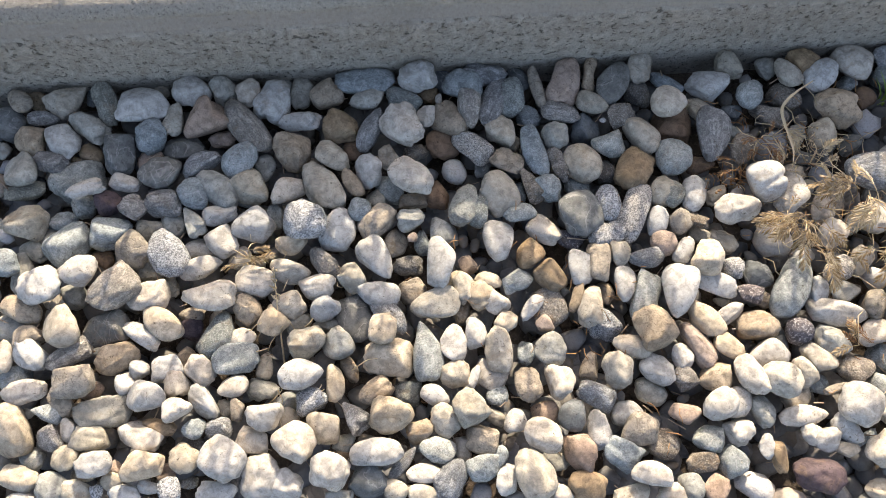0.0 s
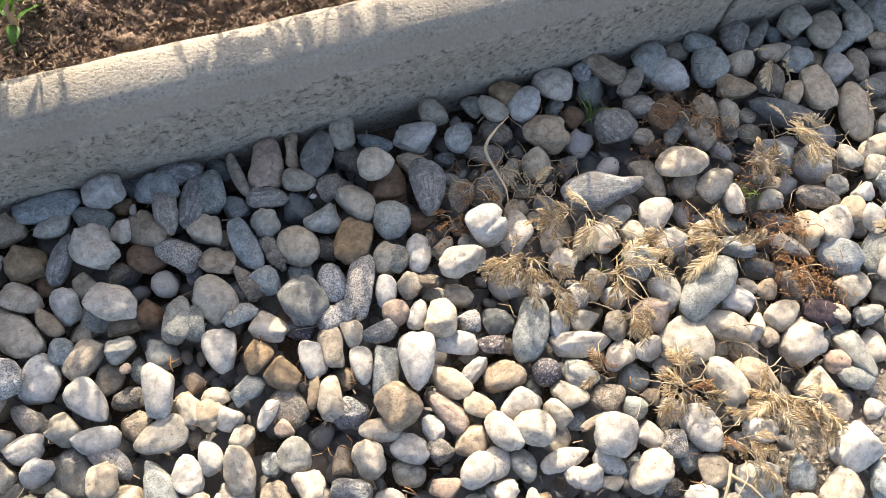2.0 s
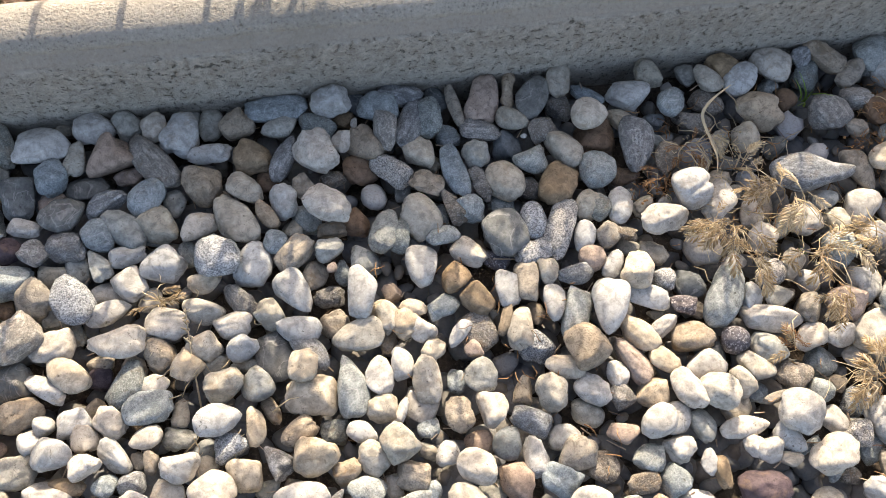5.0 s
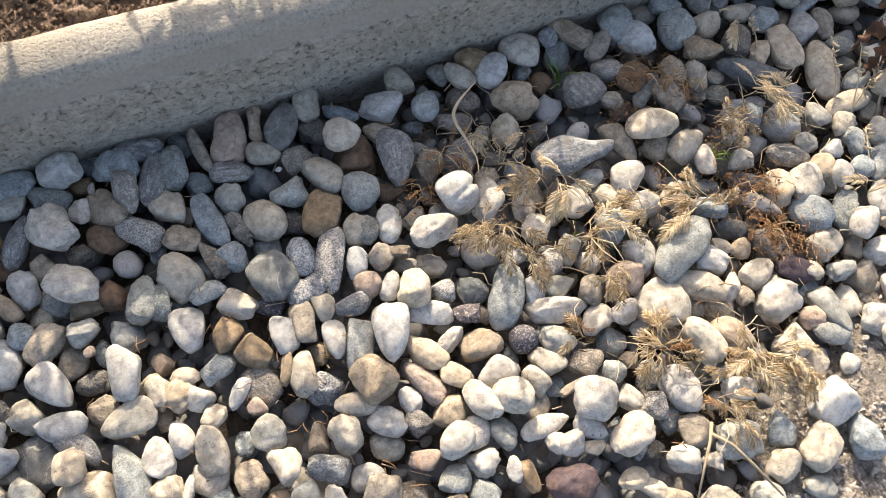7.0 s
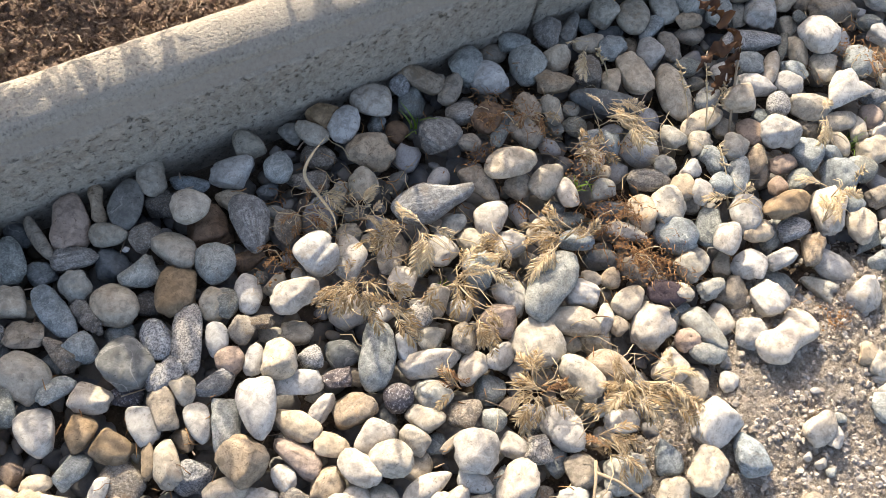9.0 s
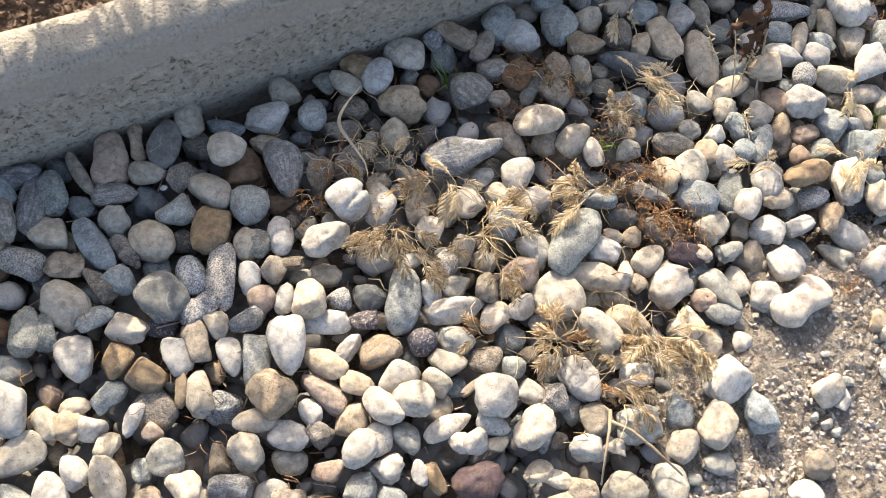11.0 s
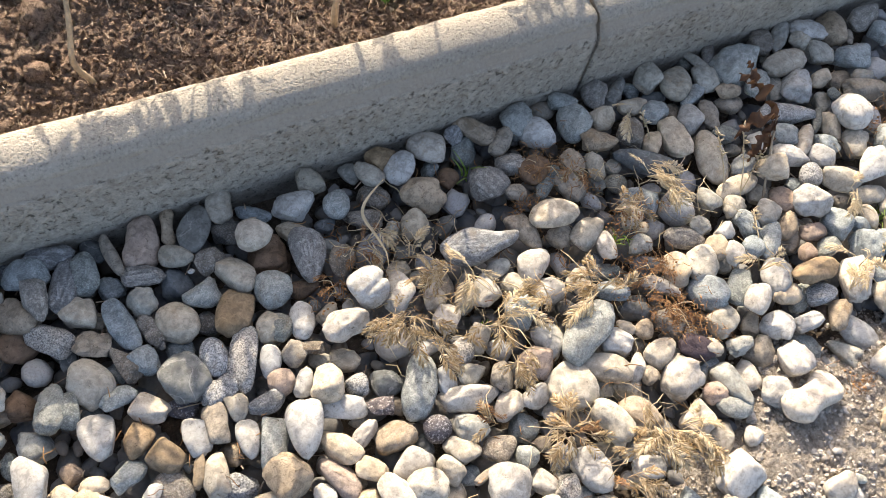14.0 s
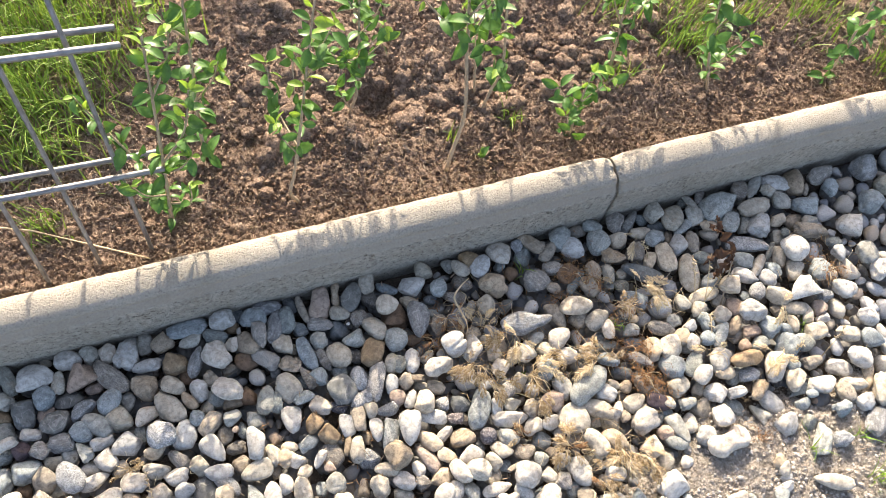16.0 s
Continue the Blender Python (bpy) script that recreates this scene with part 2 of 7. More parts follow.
def concrete_material():
    """Weathered concrete: a pimply crown, a smooth bevel below it and a coarse, pitted face."""
    n = Nodes("weathered_concrete", 0.88, 0.2)
    at = n.add("ShaderNodeTexCoord")
    v = at.outputs["Object"]
    split = n.add("ShaderNodeSeparateXYZ")
    n.link(v, split.inputs[0])
    waver = n.maths("MULTIPLY_ADD", n.noise(v, 45.0, 5, 0.65), 0.004)
    n.link(split.outputs["Z"], waver.node.inputs[2])
    face = n.ramp(waver, [(0.0555, grey(1.0)), (0.0580, grey(0.0))])
    crown = n.ramp(waver, [(0.0635, grey(0.0)), (0.0655, grey(1.0))])
    bevel = n.maths("SUBTRACT", n.maths("SUBTRACT", 1.0, face), crown, True)
    big = n.noise(v, 7.0, 6, 0.6, 0.3)
    col = n.mix(n.ramp(big, [(0.35, grey(0)), (0.68, grey(1))]), (0.270, 0.244, 0.20), (0.328, 0.297, 0.245))
    sand = n.noise(v, 420.0, 4, 0.7)
    col = n.mix(n.ramp(sand, [(0.36, grey(0.45)), (0.48, grey(0.0))]), col, (0.15, 0.132, 0.11))
    col = n.mix(n.ramp(sand, [(0.55, grey(0.0)), (0.70, grey(0.5))]), col, (0.47, 0.43, 0.36))
    col = n.mix(n.maths("MULTIPLY", bevel, 0.55), col, (0.245, 0.205, 0.155))
    # the coarse face: lumps of aggregate, dark pits of several sizes
    agg = n.noise(v, 120.0, 5, 0.7, 0.4)
    col = n.mix(n.maths("MULTIPLY", face, n.ramp(agg, [(0.40, grey(0.6)), (0.50, grey(0.0))])), col, (0.21, 0.18, 0.142))
    col = n.mix(n.maths("MULTIPLY", face, n.ramp(agg, [(0.54, grey(0.0)), (0.64, grey(0.55))])), col, (0.41, 0.365, 0.295))
    pores = n.noise(v, 240.0, 6, 0.74, 0.3)
    pocks = n.noise(v, 520.0, 3, 0.6)
    pit = n.maths("MAXIMUM", n.maths("MULTIPLY", face, n.ramp(pores, [(0.375, grey(1.0)), (0.42, grey(0.0))])), n.ramp(pores, [(0.30, grey(1.0)), (0.335, grey(0.0))]))
    pit = n.maths("MAXIMUM", pit, n.maths("MULTIPLY", crown, n.ramp(pocks, [(0.33, grey(0.55)), (0.38, grey(0.0))])))
    col = n.mix(n.maths("MULTIPLY", pit, 0.75), col, (0.075, 0.067, 0.056))
    grime = n.noise(v, 16.0, 6, 0.7, 0.8)
    col = n.mix(n.ramp(grime, [(0.54, grey(0.0)), (0.72, grey(0.4))]), col, (0.19, 0.165, 0.12))
    relief = n.maths("ADD", n.maths("MULTIPLY", pit, -1.0), n.maths("MULTIPLY", sand, 0.3))
    relief = n.maths("ADD", relief, n.maths("MULTIPLY", n.maths("MULTIPLY", agg, face), 1.6))
    relief = n.maths("ADD", relief, n.maths("MULTIPLY", n.maths("MULTIPLY", pocks, crown), 0.65))
    n.bump(relief, 0.85, 0.0022)
    return n.colour(n.mix(1.0, col, (1.0, 1.0, 0.985), "MULTIPLY"))


CONCRETE = concrete_material()


SAND = earth_material("pale_sandy_grit", (0.43, 0.37, 0.295), (0.55, 0.49, 0.41), (0.14, 0.108, 0.078), 300.0, 0.012)


def fibre_material(name, base, alt, rough=0.7, through_light=0.0, scale=60.0):
    n = Nodes(name, rough, 0.25)
    at = n.add("ShaderNodeTexCoord")
    geo = n.add("ShaderNodeNewGeometry")
    col = n.mix(geo.outputs["Random Per Island"], base, alt)
    fine = n.noise(at.outputs["Object"], scale, 5, 0.7)
    col = n.mix(n.ramp(fine, [(0.34, grey(0.6)), (0.56, grey(0.0))]), col, tuple(c * 0.55 for c in base))
    if through_light:
        thin = n.add("ShaderNodeBsdfTranslucent")
        n.link(n.mix(1.0, col, (1.0, 0.95, 0.45), "MULTIPLY"), thin.inputs[0])
        both = n.add("ShaderNodeMixShader")
        both.inputs[0].default_value = through_light
        n.link(n.bsdf.outputs[0], both.inputs[1])
        n.link(thin.outputs[0], both.inputs[2])
        n.link(both.outputs[0], n.tree.nodes["Material Output"].inputs[0])
    return n.colour(col)


STRAW = fibre_material("dry_straw", (0.52, 0.40, 0.24), (0.72, 0.61, 0.43), 0.7, 0.25)
FROND = fibre_material("dry_frond", (0.33, 0.225, 0.115), (0.72, 0.60, 0.42), 0.65, 0.35, 200.0)
RUST = fibre_material("rusty_debris", (0.21, 0.105, 0.048), (0.48, 0.28, 0.13), 0.85, 0.1, 150.0)
WILT = fibre_material("wilted_leaf", (0.075, 0.038, 0.022), (0.15, 0.078, 0.042), 0.75, 0.15, 120.0)
LEAF = fibre_material("green_leaf", (0.035, 0.105, 0.024), (0.125, 0.25, 0.058), 0.34, 0.30, 90.0)
YOUNG = fibre_material("young_green_leaf", (0.17, 0.31, 0.05), (0.30, 0.44, 0.09), 0.45, 0.4, 90.0)
GRASS = fibre_material("green_grass", (0.12, 0.22, 0.035), (0.27, 0.37, 0.085), 0.5, 0.35, 60.0)
STEM = fibre_material("pale_brown_bark", (0.34, 0.26, 0.17), (0.42, 0.33, 0.22), 0.85, 0.0, 180.0)
CHIP = fibre_material("dry_mulch_chip", (0.28, 0.19, 0.125), (0.56, 0.45, 0.325), 0.85, 0.0, 200.0)
ZINC = Nodes("galvanised_steel", 0.45, 0.5)
_at = ZINC.add("ShaderNodeTexCoord")
_f = ZINC.noise(_at.outputs["Object"], 90.0, 5, 0.6)
ZINC.bsdf.inputs["Metallic"].default_value = 0.55
ZINC.link(ZINC.ramp(_f, [(0.3, grey(0.15)), (0.7, grey(0.27))]), ZINC.bsdf.inputs["Base Color"])
ZINC = ZINC.mat

# ---- building helpers ----


def mesh_of(bm, name, smooth=True):
    me = bpy.data.meshes.new(name)
    bm.to_mesh(me)
    bm.free()
    if smooth:
        for p in me.polygons:
            p.use_smooth = True
    return me


def part(name, bm, material, parent=None, label="", smooth=True):
    ob = new(name, mesh_of(bm, name, smooth))
    ob.data.materials.append(material)
    ob.parent = parent
    if label:
        tagged(ob, label)
    return ob


def fast_mesh(name, verts, faces, material, smooth=True):
    """One object from numpy arrays of corners and equal-sized faces."""
    me = bpy.data.meshes.new(name)
    me.from_pydata(verts.tolist(), [], faces.tolist())
    if smooth:
        me.polygons.foreach_set("use_smooth", np.ones(len(me.polygons), bool))
    me.materials.append(material)
    return new(name, me)


def unit_stone(seed, level=3, power=2.5, lump=0.2, flats=3, form=""):
    """Corners and faces of a water-worn stone that fills a box of side 1. form: a drop, a bone or a cleft stone."""
    rng = random.Random(seed)
    bm = bmesh.new()
    bmesh.ops.create_icosphere(bm, subdivisions=level, radius=1.0)
    shift = Vector((rng.uniform(-50, 50), rng.uniform(-50, 50), rng.uniform(-50, 50)))
    cuts = []
    for _ in range(flats):
        d = Vector((rng.gauss(0, 1), rng.gauss(0, 1), rng.gauss(0, 0.8))).normalized()
        cuts.append((d, rng.uniform(0.58, 0.84)))
    bend = rng.uniform(-0.17, 0.17)
    taper = rng.uniform(-0.24, 0.24)
    pts = []
    for v in bm.verts:
        d = v.co.normalized()
        r = (abs(d.x) ** power + abs(d.y) ** power + abs(d.z) ** power) ** (-1 / power)
        r *= 1 + lump * noise.noise(d * 1.1 + shift) + 0.45 * lump * noise.noise(d * 2.6 + shift)
        r *= 1 + 0.16 * lump * noise.noise(d * 6 + shift) + 0.07 * lump * noise.noise(d * 13 + shift)
        p = d * r
        for n, c in cuts:
            over = p.dot(n) - c
            p -= n * 0.85 * (over + math.sqrt(over * over + 0.026)) / 2
        if form == "drop":
            p.y *= 1 - 0.50 * min(max((p.x + 0.05) / 0.55, 0), 1) ** 0.9
            p.z *= 1 - 0.35 * min(max((p.x + 0.25) / 1.1, 0), 1)
            p.y += 0.30 * max(p.x, 0) ** 2
            p.x *= 1.22 if p.x > 0 else 1.0
        elif form == "bone":
            p.y *= 0.62 + 0.38 * min(1.0, (p.x / 0.62) ** 2)
            p.y += 0.20 * (p.x * p.x - 0.4)
        elif form == "cleft":
            cut = math.exp(-((p.x - 0.22 + 0.12 * p.y) / 0.10) ** 2)
            p.z -= 0.22 * cut * max(d.z, 0)
            p.y -= 0.26 * cut * max(d.y, 0)
        elif form == "taper":
            p.y *= 1 - 0.34 * p.x
            p.z *= 1 - 0.16 * p.x
        else:
            p.y += bend * (p.x * p.x - 0.4)
            p.y *= 1 + taper * p.x
            p.z *= 1 + 0.5 * taper * p.x
        pts.append(p)
    pts = np.array([tuple(p) for p in pts])
    lo, hi = pts.min(0), pts.max(0)
    pts = (pts - (lo + hi) / 2) / (hi - lo)
    bm.verts.index_update()
    faces = np.array([[v.index for v in f.verts] for f in bm.faces])
    bm.free()
    return pts, faces


def tube(bm, path, radii, sides=6):
    """A round rod along a path of points, closed at both ends."""
    rings = []
    for i, p in enumerate(path):
        a, b = path[max(i - 1, 0)], path[min(i + 1, len(path) - 1)]
        d = (Vector(b) - Vector(a)).normalized()
        side = d.orthogonal().normalized() if abs(d.x) > 0.9 else d.cross(Vector((1, 0, 0))).normalized()
        other = d.cross(side)
        r = radii[i] if isinstance(radii, (list, tuple)) else radii
        rings.append([bm.verts.new(Vector(p) + r * (math.cos(k * math.tau / sides) * side + math.sin(k * math.tau / sides) * other)) for k in range(sides)])
    for lower, upper in zip(rings, rings[1:]):
        for k in range(sides):
            bm.faces.new((lower[k], lower[(k + 1) % sides], upper[(k + 1) % sides], upper[k]))
    bm.faces.new(rings[0][::-1])
    bm.faces.new(rings[-1])


def in_bare(x, y):
    """How far a place lies inside the bare gritty patch: 0 in the pebble bed, 1 well inside the patch."""
    edge = -0.262 - 0.20 * min(max(-x, -0.10), 0.6) + 0.016 * math.sin(31 * x + 1) + 0.012 * math.sin(67 * x)
    if x < -0.105:
        edge -= (-0.105 - x) * 1.7
    if x > 0.10:
        edge -= (x - 0.10) * 0.25
    return min(max((edge - y) / 0.05 + 0.5, 0.0), 1.0)


def ground_z(x, y):
    n = noise.noise(Vector((x * 14, y * 14, 0.3)))
    return -0.029 + 0.019 * in_bare(x, y) + 0.004 * n + 0.002 * noise.noise(Vector((x * 60, y * 60, 2.0)))


def soil_z(x, y):
    p = Vector((x, y, 0.7))
    z = 0.030 + 0.010 * noise.noise(p * 9) + 0.20 * max(0.0, y - 0.06) * 0.10
    lumpy = min(max((y - 0.075) / 0.05, 0.2), 1.0)
    z += lumpy * (0.007 * noise.noise(p * 24) + 0.008 * abs(noise.noise(p * 60)) + 0.0060 * abs(noise.noise(p * 130)) + 0.0026 * noise.noise(p * 240))
    # a dug hollow between the stems
    z -= 0.030 * math.exp(-(((x + 0.235) / 0.045) ** 2 + ((y - 0.205) / 0.030) ** 2))
    return z


def sheet(name, x0, x1, y0, y1, step, height, material):
    nx, ny = int((x1 - x0) / step) + 1, int((y1 - y0) / step) + 1
    xs, ys = np.linspace(x0, x1, nx), np.linspace(y0, y1, ny)
    verts = np.array([(x, y, height(x, y)) for y in ys for x in xs])
    i = np.arange(nx * ny).reshape(ny, nx)
    faces = np.stack([i[:-1, :-1], i[:-1, 1:], i[1:, 1:], i[1:, :-1]], -1).reshape(-1, 4)
    return fast_mesh(name, verts, faces, material)


# ---- setting ----
bm = bmesh.new()
bmesh.ops.create_grid(bm, x_segments=8, y_segments=8, size=300)
for v in bm.verts:
    v.co.z = -0.037
tagged(part("ground", bm, DIRT), "gritty brown earth stretching away on all sides", "ground", kind="structure")


def bed_z(x, y):
    """The earth of the bed, sinking below the ground around it at its rim."""
    return ground_z(x, y) - 0.03 * (1 - max(0.0, min(1.0, (y + 1.3) / 0.2, (1.5 - abs(x)) / 0.2)))


tagged(sheet("ground_bed", -1.5, 1.5, -1.3, 0.03, 0.008, bed_z, DIRT), "gritty trodden earth with fine gravel under the pebbles", "ground", kind="structure")


def patch_z(x, y):
    """Trodden grit: shallow waves with crumbs standing out of it."""
    p = Vector((x, y, 0.2))
    crumb = 0.0030 * abs(noise.noise(p * 150)) + 0.0034 * max(0.0, noise.noise(p * 85)) + 0.0018 * noise.noise(p * 330)
    edge = min(1.0, (y + 0.60) / 0.06, (0.50 - x) / 0.06)
    return ground_z(x, y) - 0.007 + 0.010 * in_bare(x, y) + crumb - 0.012 * (1.0 - max(0.0, edge))


tagged(sheet("ground_patch", -0.36, 0.5, -0.60, -0.2, 0.0022, patch_z, SAND), "bare patch of pale sandy grit beside the pebbles", "ground", kind="structure")


def far_soil(x, y):
    """The same soil further off, running out into the ground at its edges."""
    fade = min(1.0, (2.6 - y) / 0.8, (x + 3.2) / 0.5, (2.2 - x) / 0.5)
    near = -1.1 < x < 1.1 and y < 0.8
    return -0.04 + max(0.0, fade) * (soil_z(x, min(y, 0.9)) + 0.04) - (0.02 if near else 0.0)


tagged(sheet("soil_beyond", -3.2, 2.2, 0.045, 2.6, 0.03, far_soil, SOIL), "bare brown garden soil reaching beyond the shrubs", "soil", kind="structure")
tagged(sheet("soil", -1.0, 0.9, 0.04, 0.70, 0.003, soil_z, SOIL), "crumbly brown garden soil dug over in clods", "soil", kind="structure")


# edging kerb, one metre a piece; the lower face is coarse, the crown rounded and smooth
CROWN = [(0.0, -0.16), (0.0, 0.0), (0.0004, 0.030), (0.0010, 0.048), (0.0016, 0.0535), (0.0030, 0.0568), (0.0058, 0.0596), (0.0080, 0.0612), (0.0084, 0.0622), (0.0088, 0.0642),
         (0.0098, 0.0664), (0.0118, 0.0689), (0.0150, 0.0707), (0.0190, 0.0720), (0.0235, 0.0729), (0.0280, 0.0733), (0.0315, 0.0733), (0.0352, 0.0728), (0.0400, 0.0706), (0.0440, 0.0664),
         (0.0468, 0.0600), (0.0482, 0.0500), (0.0490, -0.16)]


def kerb(x0, x1, seed):
    n = int((x1 - x0) / 0.006)
    verts, faces = [], []
    m = len(CROWN)
    for i in range(n + 1):
        x = x0 + (x1 - x0) * i / n
        end = min(i, n - i)
        for y, z in CROWN:
            wob = 0.0011 * noise.noise(Vector((x * 16, z * 30, seed))) + 0.0006 * noise.noise(Vector((x * 90, z * 90 + y * 90, seed)))
            cx = x
            if end == 0:
                cx += (0.0020 if i == 0 else -0.0020) * (0.5 + 1.1 * noise.noise(Vector((z * 55, y * 80, seed + 5))))
            inset = 0.0016 if end == 0 else 0.0
            # the crown is chipped beside the joint
            if end < 4 and z > 0.055:
                inset += 0.0042 * (1 - end / 4) * max(0.0, noise.noise(Vector((x * 60, y * 70, seed + 2))) + 0.12)
            if y == 0.0084:
                # a crumbly lip where the crown breaks off
                z += 0.0022 * max(0.0, noise.noise(Vector((x * 130, 1.0, seed))) + 0.6 * noise.noise(Vector((x * 23, 2.0, seed))))
            verts.append((cx, y + wob + (inset if y < 0.025 else -inset), z - inset + wob))
    for i in range(n):
        for j in range(m - 1):
            a = i * m + j
            faces.append((a, a + m, a + m + 1, a + 1))
    ob = fast_mesh("edging_kerb", np.array(verts), np.array(faces), CONCRETE)
    bm = bmesh.new()
    bm.from_mesh(ob.data)
    bm.verts.ensure_lookup_table()
    bm.faces.new([bm.verts[j] for j in range(m)])
    bm.faces.new([bm.verts[n * m + j] for j in range(m)][::-1])
    bmesh.ops.recalc_face_normals(bm, faces=bm.faces)
    bm.to_mesh(ob.data)
    bm.free()
    return tagged(ob, "weathered grey concrete edging kerb with a rounded top", "kerb", "edging kerbs along the bed")


for k in range(-2, 3):
    kerb(k - 0.9995, k, k * 7.0)

# ---- pebbles ----
# smooth, blocky, angular and tapered stones, then three of a shape of their own
FAMILIES = {"e": [(2.15, 0.14, 0), (2.25, 0.22, 1), (2.35, 0.18, 2)], "b": [(2.5, 0.24, 2), (2.8, 0.28, 3), (2.6, 0.34, 2), (3.0, 0.26, 4)], "a": [(2.6, 0.26, 6), (3.0, 0.30, 7), (2.5, 0.36, 5)]}
SHAPES = {}
for key, styles in FAMILIES.items():
    SHAPES[key] = [unit_stone(100 + 31 * len(SHAPES) + k, 4, *styles[k % len(styles)]) for k in range(14)]
SHAPES["t"] = [unit_stone(210 + k, 4, 2.3, 0.14, 1, "taper") for k in range(5)]
SHAPES["drop"] = [unit_stone(170, 4, 2.2, 0.08, 1, "drop")]
SHAPES["bone"] = [unit_stone(171, 4, 2.3, 0.08, 1, "bone")]
SHAPES["cleft"] = [unit_stone(172, 4, 2.5, 0.10, 1, "cleft")]
SHAPE_MESHES = {}
for key, stones in SHAPES.items():
    SHAPE_MESHES[key] = []
    for pts, faces in stones:
        me = bpy.data.meshes.new("pebble")
        me.from_pydata(pts.tolist(), [], faces.tolist())
        me.polygons.foreach_set("use_smooth", np.ones(len(me.polygons), bool))
        me.materials.append(STONE["g"])
        SHAPE_MESHES[key].append(me)
rng = random.Random(5)
placed = []


def pebble(x, y, length, width, turn, colour, form="b", level=1):
    """One loose river pebble in the bed. level: 0 under its neighbours, 1 among them, 2 on top of them."""
    height = min(width * rng.uniform(0.66, 0.78), 0.030)
    z = (-0.011, -0.002, 0.006)[level]
    if in_bare(x, y) > 0.5:
        z = max(z if level == 0 else -1.0, patch_z(x, y) + height * 0.36)
    ob = new(STONE_NAMES[colour], rng.choice(SHAPE_MESHES[form]))
    spin = 180 if form in "eba" and rng.random() < 0.5 else 0
    ob.matrix_world = pose(x, y, z, rng.gauss(0, 4), rng.gauss(0, 4), turn + spin) @ Matrix.Diagonal((length, width, height, 1))
    ob.material_slots[0].link = "OBJECT"
    ob.material_slots[0].material = STONE[colour]
    placed.append((x, y, length, width, radians(turn)))
    size = "small" if length < 0.020 else "large" if length > 0.030 else "medium-sized"
    shape = "long" if length > 1.7 * width else "round" if length < 1.18 * width else "oval"
    tagged(ob, f"{size} {shape} {STONE_WORDS[colour]} river pebble in the bed", "pebble", "river pebbles in the bed")


pebble(-0.7493, -0.0431, 0.0123, 0.0117, 326, "g", "e", 0)
pebble(-0.7461, -0.0232, 0.0259, 0.0251, 87, "d", "b", 0)
pebble(-0.7360, -0.0103, 0.0203, 0.0151, 334, "t", "e")
pebble(-0.7355, -0.1285, 0.0201, 0.0175, 292, "b", "e")
pebble(-0.7322, -0.1706, 0.0227, 0.0189, 342, "g", "e", 0)
pebble(-0.7312, -0.0635, 0.0276, 0.0244, 298, "g", "a")
pebble(-0.7309, -0.0748, 0.0292, 0.0133, 8, "v", "b", 0)
pebble(-0.7302, -0.1909, 0.0221, 0.0118, 89, "w", "e")
pebble(-0.7275, -0.0409, 0.0236, 0.0232, 84, "t")
pebble(-0.7268, -0.1337, 0.0311, 0.0161, 88, "g", "b", 0)
pebble(-0.7266, -0.2034, 0.0206, 0.0153, 15, "b", "b", 0)
pebble(-0.7264, -0.0056, 0.0182, 0.0156, 354, "o", "b", 0)
pebble(-0.7246, -0.0992, 0.0294, 0.0260, 332, "g")
pebble(-0.7221, -0.2384, 0.0333, 0.0289, 315, "c")
pebble(-0.7210, -0.1607, 0.0285, 0.0167, 333, "t", "e")
pebble(-0.7208, -0.1187, 0.0203, 0.0136, 321, "g", "b", 0)
pebble(-0.7189, -0.0245, 0.0232, 0.0110, 353, "k")
pebble(-0.7164, -0.2268, 0.0086, 0.0071, 339, "c", "b", 0)
pebble(-0.7157, -0.1803, 0.0210, 0.0174, 358, "t")
pebble(-0.7156, -0.1091, 0.0185, 0.0131, 20, "g", "b", 0)
pebble(-0.7151, -0.2144, 0.0290, 0.0155, 7, "w")
pebble(-0.7142, -0.2658, 0.0280, 0.0154, 347, "c")
pebble(-0.7140, -0.1913, 0.0255, 0.0202, 305, "w")
pebble(-0.7120, -0.0576, 0.0261, 0.0164, 345, "k")
pebble(-0.7106, -0.2542, 0.0181, 0.0135, 335, "g", "b", 0)
pebble(-0.7104, -0.2785, 0.0207, 0.0080, 355, "w", "e")
pebble(-0.7077, -0.1479, 0.0300, 0.0255, 9, "w", "b", 2)
pebble(-0.7038, -0.1546, 0.0164, 0.0116, 351, "c", "b", 0)
pebble(-0.7037, -0.0980, 0.0212, 0.0160, 339, "b", "b", 0)
pebble(-0.7032, -0.0428, 0.0270, 0.0218, 303, "w", "e")
pebble(-0.7029, -0.0101, 0.0312, 0.0231, 45, "c", "a")
pebble(-0.6999, -0.2276, 0.0198, 0.0117, 338, "b", "e")
pebble(-0.6978, -0.2445, 0.0199, 0.0143, 298, "k")
pebble(-0.6969, -0.0544, 0.0102, 0.0084, 352, "o", "b", 0)
pebble(-0.6954, -0.1169, 0.0339, 0.0267, 49, "b")
pebble(-0.6949, -0.0694, 0.0383, 0.0291, 29, "b", "b", 0)
pebble(-0.6942, -0.2730, 0.0216, 0.0194, 311, "g", "e")
pebble(-0.6931, -0.1761, 0.0284, 0.0231, 295, "c", "e", 2)
pebble(-0.6923, -0.1515, 0.0205, 0.0182, 305, "g", "b", 0)
pebble(-0.6920, -0.2218, 0.0228, 0.0132, 302, "t")
pebble(-0.6900, -0.0877, 0.0185, 0.0172, 295, "b", "e", 0)
pebble(-0.6899, -0.1929, 0.0318, 0.0144, 27, "k")
pebble(-0.6897, -0.0032, 0.0179, 0.0080, 77, "b", "e", 0)
pebble(-0.6875, -0.0485, 0.0172, 0.0155, 101, "o", "b", 0)
pebble(-0.6871, -0.0325, 0.0317, 0.0181, 331, "g")
